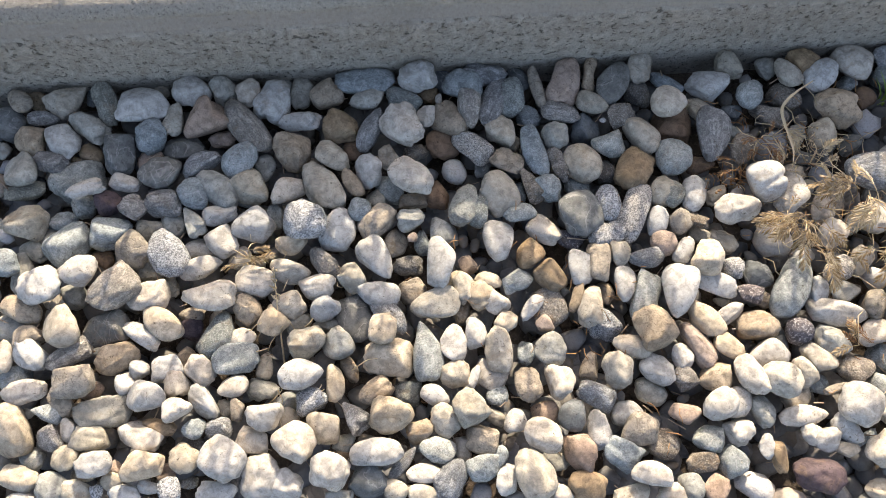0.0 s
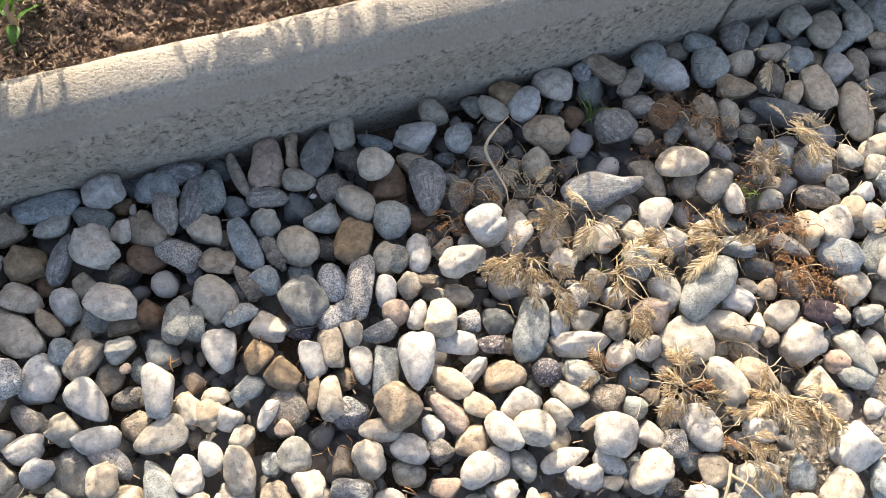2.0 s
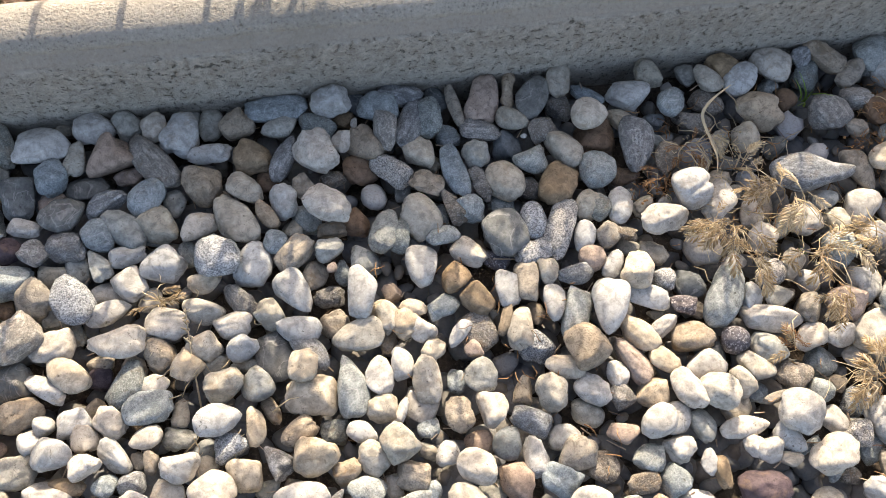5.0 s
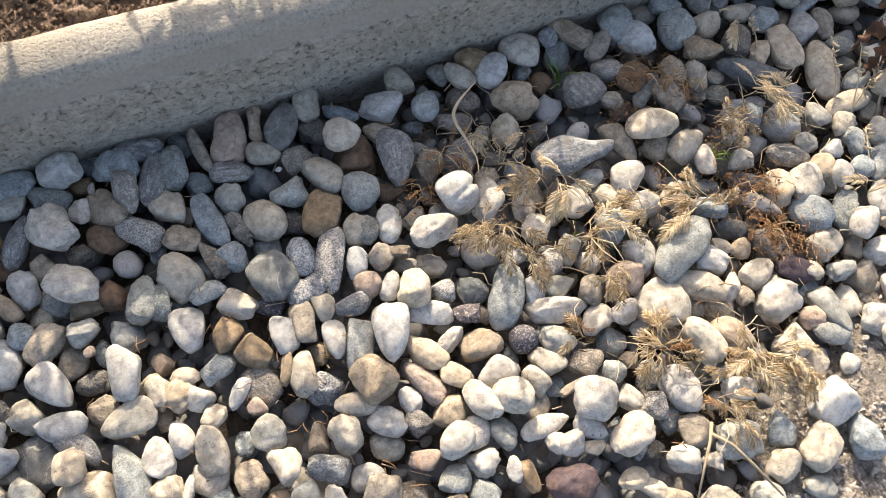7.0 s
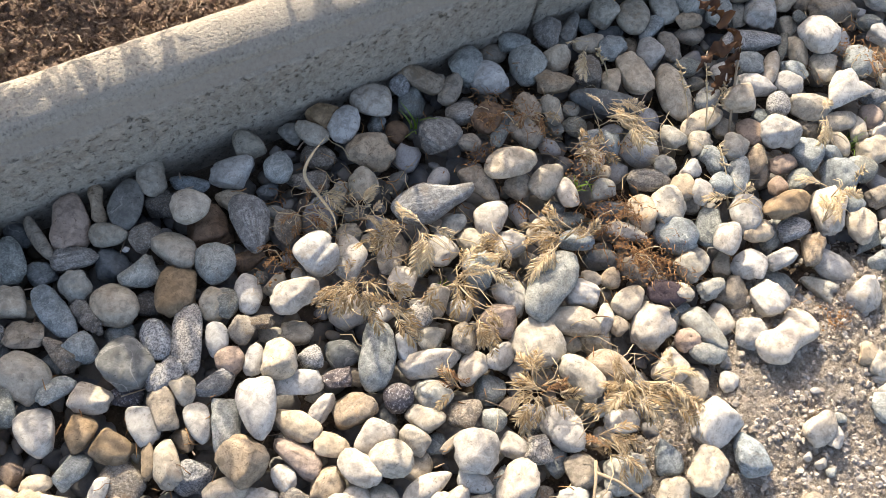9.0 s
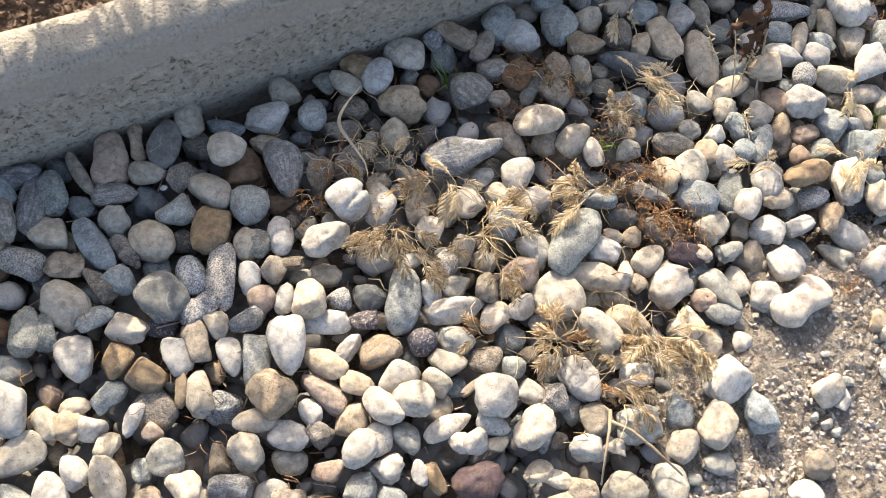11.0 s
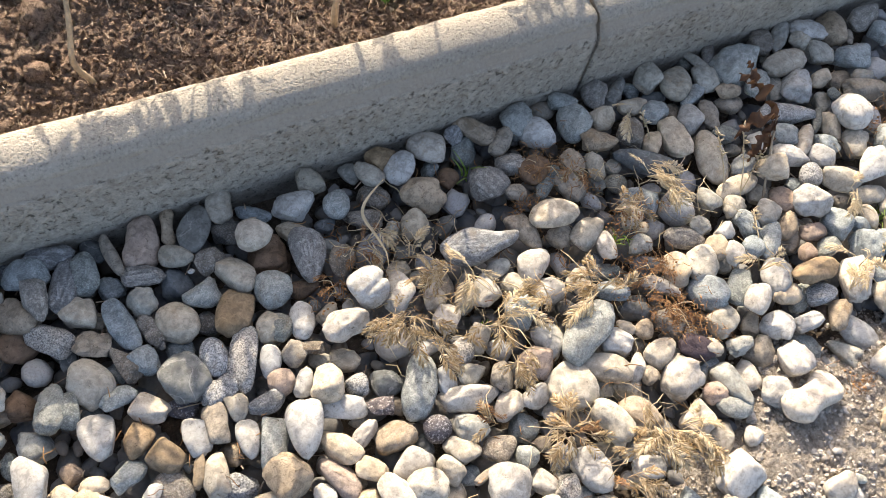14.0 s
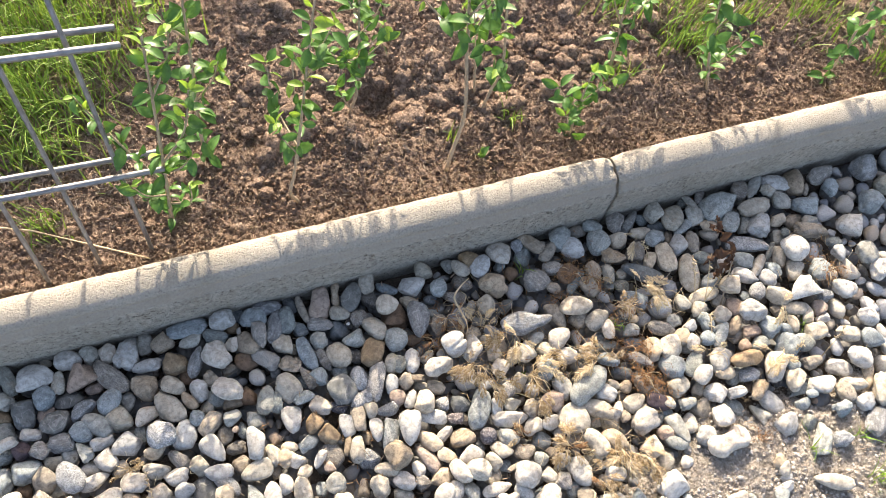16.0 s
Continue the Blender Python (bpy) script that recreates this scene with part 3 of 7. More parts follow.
pebble(-0.6870, -0.2563, 0.0169, 0.0159, 323, "g")
pebble(-0.6869, -0.2395, 0.0151, 0.0105, 80, "w")
pebble(-0.6841, -0.1396, 0.0249, 0.0202, 11, "w", "e", 2)
pebble(-0.6837, -0.0818, 0.0262, 0.0129, 10, "w", "b", 2)
pebble(-0.6836, -0.2106, 0.0283, 0.0221, 13, "t", "a", 2)
pebble(-0.6799, -0.2767, 0.0207, 0.0154, 329, "g")
pebble(-0.6788, -0.2665, 0.0163, 0.0083, 354, "g", "b", 0)
pebble(-0.6780, -0.2145, 0.0189, 0.0121, 15, "p", "e", 0)
pebble(-0.6769, -0.0141, 0.0368, 0.0164, 286, "v")
pebble(-0.6746, -0.1280, 0.0163, 0.0147, 291, "n", "b", 0)
pebble(-0.6735, -0.2451, 0.0257, 0.0169, 356, "g")
pebble(-0.6706, -0.0887, 0.0198, 0.0179, 285, "r")
pebble(-0.6689, -0.1115, 0.0290, 0.0241, 4, "b")
pebble(-0.6676, -0.1768, 0.0297, 0.0238, 15, "d")
pebble(-0.6666, -0.2298, 0.0349, 0.0203, 4, "g")
pebble(-0.6664, -0.2776, 0.0103, 0.0079, 104, "s", "a")
pebble(-0.6663, -0.2615, 0.0230, 0.0161, 12, "w", "b", 2)
pebble(-0.6654, -0.0531, 0.0327, 0.0230, 95, "d")
pebble(-0.6610, -0.1534, 0.0341, 0.0245, 41, "k", "b", 2)
pebble(-0.6608, -0.0758, 0.0222, 0.0130, 344, "w")
pebble(-0.6594, -0.2631, 0.0093, 0.0082, 331, "p", "b", 0)
pebble(-0.6584, -0.1964, 0.0281, 0.0197, 15, "t")
pebble(-0.6577, -0.2716, 0.0140, 0.0112, 7, "c")
pebble(-0.6542, -0.0938, 0.0214, 0.0173, 326, "k", "a")
pebble(-0.6538, -0.1254, 0.0267, 0.0241, 309, "t", "a")
pebble(-0.6529, -0.2132, 0.0151, 0.0137, 124, "w")
pebble(-0.6508, -0.0175, 0.0398, 0.0299, 3, "w", "a")
pebble(-0.6502, -0.2800, 0.0213, 0.0131, 338, "w")
pebble(-0.6462, -0.0579, 0.0198, 0.0185, 344, "p", "b", 0)
pebble(-0.6452, -0.0415, 0.0254, 0.0235, 303, "b", "e")
pebble(-0.6450, -0.1812, 0.0305, 0.0129, 322, "w")
pebble(-0.6449, -0.1070, 0.0208, 0.0181, 320, "g", "b", 0)
pebble(-0.6446, -0.2038, 0.0131, 0.0122, 103, "w")
pebble(-0.6429, -0.1371, 0.0191, 0.0135, 353, "g", "b", 0)
pebble(-0.6424, -0.2452, 0.0308, 0.0183, 334, "w")
pebble(-0.6421, -0.1571, 0.0279, 0.0194, 5, "w")
pebble(-0.6407, -0.0038, 0.0125, 0.0111, 48, "g", "a", 0)
pebble(-0.6387, -0.2230, 0.0250, 0.0216, 315, "w", "a", 2)
pebble(-0.6379, -0.1883, 0.0110, 0.0075, 353, "w", "e")
pebble(-0.6378, -0.2645, 0.0258, 0.0184, 358, "c", "b", 2)
pebble(-0.6370, -0.0709, 0.0293, 0.0240, 7, "d")
pebble(-0.6362, -0.2770, 0.0143, 0.0092, 334, "w")
pebble(-0.6340, -0.0926, 0.0267, 0.0220, 6, "k")
pebble(-0.6320, -0.1753, 0.0314, 0.0180, 315, "c", "e")
pebble(-0.6309, -0.2408, 0.0220, 0.0104, 340, "o")
pebble(-0.6297, -0.1289, 0.0359, 0.0245, 298, "s", "e")
pebble(-0.6295, -0.1477, 0.0188, 0.0097, 286, "g", "b", 0)
pebble(-0.6290, -0.1067, 0.0249, 0.0192, 95, "g", "b", 0)
pebble(-0.6289, -0.0311, 0.0265, 0.0144, 70, "g")
pebble(-0.6288, -0.2685, 0.0132, 0.0113, 317, "p", "e", 0)
pebble(-0.6273, -0.2049, 0.0213, 0.0172, 7, "w")
pebble(-0.6242, -0.0493, 0.0307, 0.0187, 356, "d", "b", 0)
pebble(-0.6233, -0.2792, 0.0158, 0.0142, 110, "s")
pebble(-0.6210, -0.2146, 0.0186, 0.0174, 91, "w")
pebble(-0.6188, -0.2326, 0.0194, 0.0156, 359, "w", "b", 2)
pebble(-0.6188, -0.1966, 0.0137, 0.0115, 42, "t", "b", 0)
pebble(-0.6163, -0.0097, 0.0279, 0.0224, 342, "w")
pebble(-0.6152, -0.1683, 0.0182, 0.0116, 354, "t", "b", 0)
pebble(-0.6151, -0.2749, 0.0128, 0.0083, 352, "m", "b", 0)
pebble(-0.6151, -0.2612, 0.0196, 0.0179, 315, "c")
pebble(-0.6149, -0.1782, 0.0166, 0.0152, 336, "r", "b", 0)
pebble(-0.6144, -0.1068, 0.0250, 0.0152, 302, "g", "a")
pebble(-0.6130, -0.0878, 0.0246, 0.0211, 305, "b", "e")
pebble(-0.6104, -0.1233, 0.0217, 0.0161, 354, "w", "b", 0)
pebble(-0.6098, -0.1400, 0.0317, 0.0149, 1, "w", "a")
pebble(-0.6097, -0.2440, 0.0146, 0.0130, 4, "b")
pebble(-0.6090, -0.0642, 0.0290, 0.0166, 20, "k", "a")
pebble(-0.6087, -0.2535, 0.0124, 0.0112, 333, "m", "b", 0)
pebble(-0.6077, -0.0333, 0.0337, 0.0320, 39, "p", "a")
pebble(-0.6068, -0.2077, 0.0220, 0.0169, 308, "w")
pebble(-0.6042, -0.2280, 0.0255, 0.0159, 317, "w")
pebble(-0.6004, -0.1607, 0.0349, 0.0219, 351, "w", "b", 2)
pebble(-0.5975, -0.0845, 0.0350, 0.0205, 314, "g", "e")
pebble(-0.5972, -0.0426, 0.0203, 0.0146, 356, "p", "b", 0)
pebble(-0.5968, -0.1868, 0.0318, 0.0198, 45, "v")
pebble(-0.5964, -0.1027, 0.0246, 0.0146, 13, "w")
pebble(-0.5962, -0.2830, 0.0263, 0.0166, 340, "w")
pebble(-0.5948, -0.2443, 0.0168, 0.0136, 5, "k")
pebble(-0.5946, -0.1220, 0.0232, 0.0206, 304, "w")
pebble(-0.5944, -0.0087, 0.0211, 0.0200, 290, "g")
pebble(-0.5930, -0.2308, 0.0111, 0.0101, 335, "c", "b", 0)
pebble(-0.5895, -0.2641, 0.0281, 0.0255, 333, "w", "b", 2)
pebble(-0.5861, -0.2197, 0.0206, 0.0141, 15, "w", "e")
pebble(-0.5842, -0.1317, 0.0163, 0.0160, 77, "c", "b", 0)
pebble(-0.5841, -0.2019, 0.0304, 0.0210, 10, "b")
pebble(-0.5838, -0.0880, 0.0246, 0.0147, 334, "b", "e", 0)
pebble(-0.5835, -0.2339, 0.0150, 0.0094, 83, "t")
pebble(-0.5832, -0.0640, 0.0298, 0.0233, 68, "b", "e")
pebble(-0.5807, -0.1891, 0.0170, 0.0150, 346, "w")
pebble(-0.5788, -0.0388, 0.0475, 0.0220, 305, "k", "e")
pebble(-0.5776, -0.1699, 0.0208, 0.0178, 319, "t")
pebble(-0.5773, -0.0129, 0.0209, 0.0195, 272, "w")
pebble(-0.5758, -0.0846, 0.0303, 0.0239, 315, "g")
pebble(-0.5736, -0.2539, 0.0216, 0.0166, 342, "w")
pebble(-0.5730, -0.1126, 0.0256, 0.0248, 329, "w")
pebble(-0.5718, -0.1520, 0.0265, 0.0202, 353, "w")
pebble(-0.5691, -0.2210, 0.0222, 0.0148, 354, "g", "b", 0)
pebble(-0.5691, -0.2752, 0.0296, 0.0249, 74, "w")
pebble(-0.5673, -0.2065, 0.0185, 0.0113, 71, "c", "b", 0)
pebble(-0.5672, -0.0670, 0.0207, 0.0161, 91, "g", "e", 0)
pebble(-0.5659, -0.2385, 0.0222, 0.0208, 329, "w", "b", 2)
pebble(-0.5613, -0.1799, 0.0192, 0.0184, 49, "c")
pebble(-0.5607, -0.1031, 0.0175, 0.0119, 82, "b", "b", 0)
pebble(-0.5587, -0.0211, 0.0319, 0.0276, 52, "w")
pebble(-0.5577, -0.0063, 0.0201, 0.0186, 357, "g", "e", 0)
pebble(-0.5539, -0.2398, 0.0155, 0.0144, 337, "c", "e", 0)
pebble(-0.5538, -0.2820, 0.0221, 0.0207, 326, "w")
pebble(-0.5538, -0.2284, 0.0134, 0.0124, 339, "g", "b", 0)
pebble(-0.5502, -0.0883, 0.0259, 0.0164, 13, "w")
pebble(-0.5497, -0.1457, 0.0267, 0.0180, 355, "c")
pebble(-0.5496, -0.1687, 0.0200, 0.0188, 316, "c")
pebble(-0.5495, -0.1273, 0.0218, 0.0158, 344, "c", "a")
pebble(-0.5476, -0.0602, 0.0277, 0.0271, 89, "t", "a")
pebble(-0.5465, -0.2557, 0.0257, 0.0245, 321, "w", "e", 2)
pebble(-0.5460, -0.1796, 0.0183, 0.0154, 352, "g", "b", 0)
pebble(-0.5425, -0.2154, 0.0287, 0.0197, 7, "w", "e", 2)
pebble(-0.5419, -0.0368, 0.0317, 0.0153, 2, "w")
pebble(-0.5408, -0.0095, 0.0266, 0.0159, 83, "g", "e", 0)
pebble(-0.5394, -0.1946, 0.0259, 0.0218, 3, "g")
pebble(-0.5391, -0.1136, 0.0304, 0.0297, 295, "s", "e", 2)
pebble(-0.5369, -0.2321, 0.0210, 0.0188, 357, "s")
pebble(-0.5350, -0.0646, 0.0106, 0.0076, 356, "c", "b", 0)
pebble(-0.5318, -0.1576, 0.0250, 0.0179, 6, "w", "a")
pebble(-0.5295, -0.2486, 0.0220, 0.0209, 96, "c")
pebble(-0.5281, -0.1731, 0.0206, 0.0182, 330, "w")
pebble(-0.5274, -0.1416, 0.0272, 0.0154, 310, "k")
pebble(-0.5273, -0.0867, 0.0412, 0.0239, 300, "c", "e")
pebble(-0.5265, -0.2749, 0.0247, 0.0235, 330, "w", "b", 2)
pebble(-0.5261, -0.1809, 0.0214, 0.0093, 356, "g", "b", 0)
pebble(-0.5225, -0.2210, 0.0245, 0.0138, 284, "c")
pebble(-0.5225, -0.0175, 0.0234, 0.0222, 315, "t", "a")
pebble(-0.5217, -0.2901, 0.0176, 0.0088, 355, "g")
pebble(-0.5200, -0.1966, 0.0212, 0.0206, 303, "g", "e")
pebble(-0.5190, -0.0654, 0.0269, 0.0191, 333, "c", "e")
pebble(-0.5188, -0.2575, 0.0146, 0.0121, 352, "g", "b", 0)
pebble(-0.5159, -0.1189, 0.0320, 0.0229, 62, "w")
pebble(-0.5144, -0.0414, 0.0271, 0.0255, 287, "o")
pebble(-0.5131, -0.2119, 0.0190, 0.0104, 288, "t", "a", 0)
pebble(-0.5112, -0.2429, 0.0234, 0.0164, 309, "k", "a")
pebble(-0.5088, -0.1529, 0.0200, 0.0194, 60, "g", "a")
pebble(-0.5082, -0.1789, 0.0329, 0.0252, 288, "d", "b", 0)
pebble(-0.5069, -0.0855, 0.0228, 0.0112, 300, "t", "e")
pebble(-0.5051, -0.0577, 0.0172, 0.0148, 289, "n", "b", 0)
pebble(-0.5026, -0.2822, 0.0249, 0.0218, 338, "d")
pebble(-0.5026, -0.1048, 0.0188, 0.0166, 291, "b", "e")
pebble(-0.4973, -0.2657, 0.0332, 0.0172, 359, "w", "e", 2)
pebble(-0.4971, -0.2270, 0.0233, 0.0162, 20, "t")
pebble(-0.4954, -0.0782, 0.0245, 0.0192, 88, "w")
pebble(-0.4953, -0.0087, 0.0441, 0.0200, 0, "b")
pebble(-0.4939, -0.0223, 0.0264, 0.0164, 189, "g", "t")
pebble(-0.4930, -0.1651, 0.0306, 0.0178, 166, "w", "t")
pebble(-0.4929, -0.0461, 0.0359, 0.0148, 65, "k", "e")
pebble(-0.4927, -0.1406, 0.0336, 0.0209, 300, "w", "t")
pebble(-0.4920, -0.0953, 0.0150, 0.0145, 272, "g", "e", 0)
pebble(-0.4911, -0.1144, 0.0287, 0.0184, 40, "t")
pebble(-0.4901, -0.1904, 0.0210, 0.0185, 90, "c", "b", 2)
pebble(-0.4884, -0.2453, 0.0280, 0.0232, 336, "c", "b", 2)
pebble(-0.4876, -0.2071, 0.0335, 0.0261, 355, "c")
pebble(-0.4868, -0.2886, 0.0156, 0.0136, 353, "c", "e")
pebble(-0.4856, -0.1795, 0.0308, 0.0151, 311, "k", "e")
pebble(-0.4825, -0.2735, 0.0265, 0.0085, 48, "k", "e")
pebble(-0.4815, -0.0879, 0.0219, 0.0210, 90, "b", "b", 0)
pebble(-0.4808, -0.1285, 0.0212, 0.0190, 88, "t", "b", 0)
pebble(-0.4802, -0.0677, 0.0185, 0.0177, 268, "t")
pebble(-0.4768, -0.2292, 0.0172, 0.0163, 352, "v", "b", 0)
pebble(-0.4721, -0.1443, 0.0212, 0.0153, 7, "m", "b", 0)
pebble(-0.4715, -0.0480, 0.0328, 0.0300, 283, "w", "b", 2)
pebble(-0.4707, -0.2550, 0.0181, 0.0156, 4, "t")
pebble(-0.4705, -0.2923, 0.0198, 0.0136, 356, "c", "e")
pebble(-0.4701, -0.1622, 0.0202, 0.0182, 7, "t", "b", 0)
pebble(-0.4691, -0.2798, 0.0235, 0.0124, 3, "w", "e")
pebble(-0.4688, -0.1150, 0.0197, 0.0162, 356, "g")
pebble(-0.4685, -0.0247, 0.0275, 0.0172, 339, "v")
pebble(-0.4680, -0.1276, 0.0072, 0.0070, 269, "p", "e")
pebble(-0.4656, -0.0978, 0.0210, 0.0108, 356, "t", "b", 0)
pebble(-0.4655, -0.0864, 0.0337, 0.0235, 323, "w", "e", 2)
pebble(-0.4626, -0.2046, 0.0392, 0.0202, 271, "b", "e")
pebble(-0.4616, -0.0621, 0.0189, 0.0128, 357, "m", "b", 0)
pebble(-0.4606, -0.2663, 0.0238, 0.0161, 345, "b")
pebble(-0.4605, -0.1286, 0.0181, 0.0135, 87, "v", "b", 0)
pebble(-0.4594, -0.2331, 0.0198, 0.0131, 332, "w", "e")
pebble(-0.4581, -0.0108, 0.0283, 0.0248, 19, "w", "b", 2)
pebble(-0.4559, -0.1743, 0.0335, 0.0208, 187, "c", "t")
pebble(-0.4548, -0.2491, 0.0217, 0.0194, 321, "c")
pebble(-0.4529, -0.0376, 0.0173, 0.0149, 65, "w")
pebble(-0.4528, -0.2842, 0.0271, 0.0190, 53, "k")
pebble(-0.4510, -0.1488, 0.0348, 0.0198, 75, "w", "b", 2)
pebble(-0.4508, -0.0171, 0.0169, 0.0141, 357, "o", "b", 0)
pebble(-0.4494, -0.0941, 0.0212, 0.0178, 86, "n", "b", 0)
pebble(-0.4474, -0.1221, 0.0238, 0.0201, 291, "g", "b", 0)
pebble(-0.4460, -0.2207, 0.0208, 0.0199, 16, "c")
pebble(-0.4457, -0.2007, 0.0250, 0.0180, 86, "w")
pebble(-0.4452, -0.2659, 0.0157, 0.0132, 85, "w", "b", 0)
pebble(-0.4437, -0.0252, 0.0091, 0.0050, 86, "w", "e")
pebble(-0.4428, -0.0562, 0.0259, 0.0248, 263, "n", "b", 0)
pebble(-0.4404, -0.1586, 0.0176, 0.0156, 85, "c", "e", 0)
pebble(-0.4392, -0.2424, 0.0227, 0.0209, 299, "g", "b", 2)
pebble(-0.4384, -0.0060, 0.0213, 0.0178, 357, "d", "b", 0)
pebble(-0.4381, -0.1782, 0.0174, 0.0116, 76, "t", "e", 0)
pebble(-0.4377, -0.0424, 0.0308, 0.0234, 300, "t")
pebble(-0.4350, -0.1641, 0.0211, 0.0172, 95, "c")
pebble(-0.4347, -0.2233, 0.0171, 0.0074, 65, "w")
pebble(-0.4326, -0.2620, 0.0217, 0.0191, 351, "t", "a")
pebble(-0.4322, -0.1058, 0.0319, 0.0190, 78, "b", "e")
pebble(-0.4320, -0.1460, 0.0141, 0.0120, 298, "p", "b", 0)
pebble(-0.4316, -0.2790, 0.0259, 0.0166, 10, "b")
pebble(-0.4306, -0.1943, 0.0222, 0.0143, 83, "w")
pebble(-0.4256, -0.0145, 0.0300, 0.0218, 351, "b", "e")
pebble(-0.4253, -0.1705, 0.0199, 0.0194, 8, "c")
pebble(-0.4234, -0.1116, 0.0247, 0.0158, 86, "v", "e")
pebble(-0.4230, -0.2204, 0.0225, 0.0204, 329, "w", "b", 0)
pebble(-0.4229, -0.0369, 0.0329, 0.0171, 270, "k", "b", 2)
pebble(-0.4226, -0.0625, 0.0332, 0.0192, 318, "s")
pebble(-0.4223, -0.2729, 0.0140, 0.0108, 83, "b", "e")
pebble(-0.4219, -0.2486, 0.0147, 0.0096, 337, "c", "b", 0)
pebble(-0.4200, -0.1601, 0.0188, 0.0124, 358, "c", "a")
pebble(-0.4199, -0.2344, 0.0151, 0.0147, 25, "b", "b", 0)
pebble(-0.4191, -0.2872, 0.0200, 0.0135, 73, "w")
pebble(-0.4174, -0.2069, 0.0315, 0.0188, 279, "c")
pebble(-0.4164, -0.1737, 0.0198, 0.0170, 291, "w")
pebble(-0.4152, -0.0736, 0.0217, 0.0112, 76, "d", "e", 0)
pebble(-0.4124, -0.1168, 0.0177, 0.0154, 283, "d", "e", 0)
pebble(-0.4109, -0.1881, 0.0169, 0.0151, 39, "c", "a")
pebble(-0.4108, -0.2517, 0.0161, 0.0150, 6, "w")
pebble(-0.4108, -0.1339, 0.0297, 0.0211, 267, "w", "t")
pebble(-0.4098, -0.0076, 0.0337, 0.0176, 343, "k")
pebble(-0.4075, -0.0998, 0.0319, 0.0276, 310, "c")
pebble(-0.4053, -0.0291, 0.0456, 0.0199, 67, "k", "e")
pebble(-0.4033, -0.2852, 0.0331, 0.0247, 291, "c", "e", 2)
pebble(-0.4014, -0.0512, 0.0233, 0.0223, 75, "c")
pebble(-0.4007, -0.1614, 0.0226, 0.0152, 19, "b", "a")
pebble(-0.4005, -0.2305, 0.0234, 0.0185, 272, "t")
pebble(-0.4001, -0.0756, 0.0243, 0.0191, 341, "t", "a")
pebble(-0.3990, -0.2083, 0.0154, 0.0151, 43, "b", "b", 0)
pebble(-0.3955, -0.0565, 0.0185, 0.0144, 326, "g", "b", 0)
pebble(-0.3950, -0.2625, 0.0247, 0.0205, 341, "w", "e", 2)
pebble(-0.3945, -0.1137, 0.0237, 0.0152, 12, "b", "a")
pebble(-0.3935, -0.1807, 0.0209, 0.0101, 50, "w", "e")
pebble(-0.3931, -0.0257, 0.0324, 0.0199, 271, "v", "e")
pebble(-0.3922, -0.0961, 0.0158, 0.0096, 291, "b", "a", 0)
pebble(-0.3909, -0.1443, 0.0230, 0.0181, 52, "o")
pebble(-0.3906, -0.2471, 0.0179, 0.0146, 0, "p", "e", 0)
pebble(-0.3867, -0.2980, 0.0154, 0.0124, 343, "w")
pebble(-0.3864, -0.2771, 0.0183, 0.0142, 360, "g", "b", 0)
pebble(-0.3855, -0.0938, 0.0297, 0.0147, 297, "m", "a")
pebble(-0.3855, -0.1924, 0.0126, 0.0108, 309, "p", "e")
pebble(-0.3843, -0.0071, 0.0225, 0.0142, 297, "d", "e", 0)
pebble(-0.3837, -0.2084, 0.0227, 0.0209, 74, "g")
pebble(-0.3813, -0.2296, 0.0229, 0.0213, 70, "w")
pebble(-0.3811, -0.1790, 0.0276, 0.0245, 297, "m", "b", 0)
pebble(-0.3808, -0.0378, 0.0201, 0.0162, 297, "b", "e", 0)
pebble(-0.3800, -0.0696, 0.0418, 0.0173, 283, "b", "e")
pebble(-0.3793, -0.1271, 0.0253, 0.0185, 321, "w")
pebble(-0.3783, -0.1596, 0.0240, 0.0193, 309, "o")
pebble(-0.3748, -0.2510, 0.0203, 0.0181, 73, "d", "e")
pebble(-0.3734, -0.0195, 0.0351, 0.0090, 279, "t", "e")
pebble(-0.3729, -0.0976, 0.0227, 0.0184, 298, "b")
pebble(-0.3716, -0.2742, 0.0263, 0.0203, 282, "p")
pebble(-0.3705, -0.2938, 0.0250, 0.0185, 360, "o")
pebble(-0.3691, -0.1679, 0.0072, 0.0064, 307, "g", "a", 0)
pebble(-0.3640, -0.0809, 0.0274, 0.0111, 286, "m", "a")
pebble(-0.3640, -0.0590, 0.0202, 0.0187, 279, "g")
pebble(-0.3631, -0.1756, 0.0219, 0.0076, 66, "o")
pebble(-0.3620, -0.1329, 0.0198, 0.0123, 330, "q", "b", 0)
pebble(-0.3594, -0.2613, 0.0268, 0.0161, 277, "w")
pebble(-0.3579, -0.0410, 0.0294, 0.0165, 344, "k", "e")
pebble(-0.3577, -0.2195, 0.0191, 0.0128, 76, "t", "a", 0)
pebble(-0.3575, -0.1550, 0.0254, 0.0174, 270, "w", "e")
pebble(-0.3573, -0.2398, 0.0267, 0.0171, 332, "k")
pebble(-0.3551, -0.1821, 0.0293, 0.0166, 265, "c", "a")
pebble(-0.3540, -0.1182, 0.0326, 0.0287, 300, "d")
pebble(-0.3523, -0.0180, 0.0404, 0.0250, 62, "p")
pebble(-0.3512, -0.0949, 0.0190, 0.0144, 329, "b", "b", 0)
pebble(-0.3477, -0.0803, 0.0310, 0.0271, 305, "c", "e")
pebble(-0.3472, -0.2759, 0.0250, 0.0189, 324, "b")
pebble(-0.3453, -0.1500, 0.0305, 0.0166, 260, "t", "a")
pebble(-0.3446, -0.1942, 0.0244, 0.0197, 334, "s", "b", 0)
pebble(-0.3445, -0.3022, 0.0234, 0.0163, 360, "c")
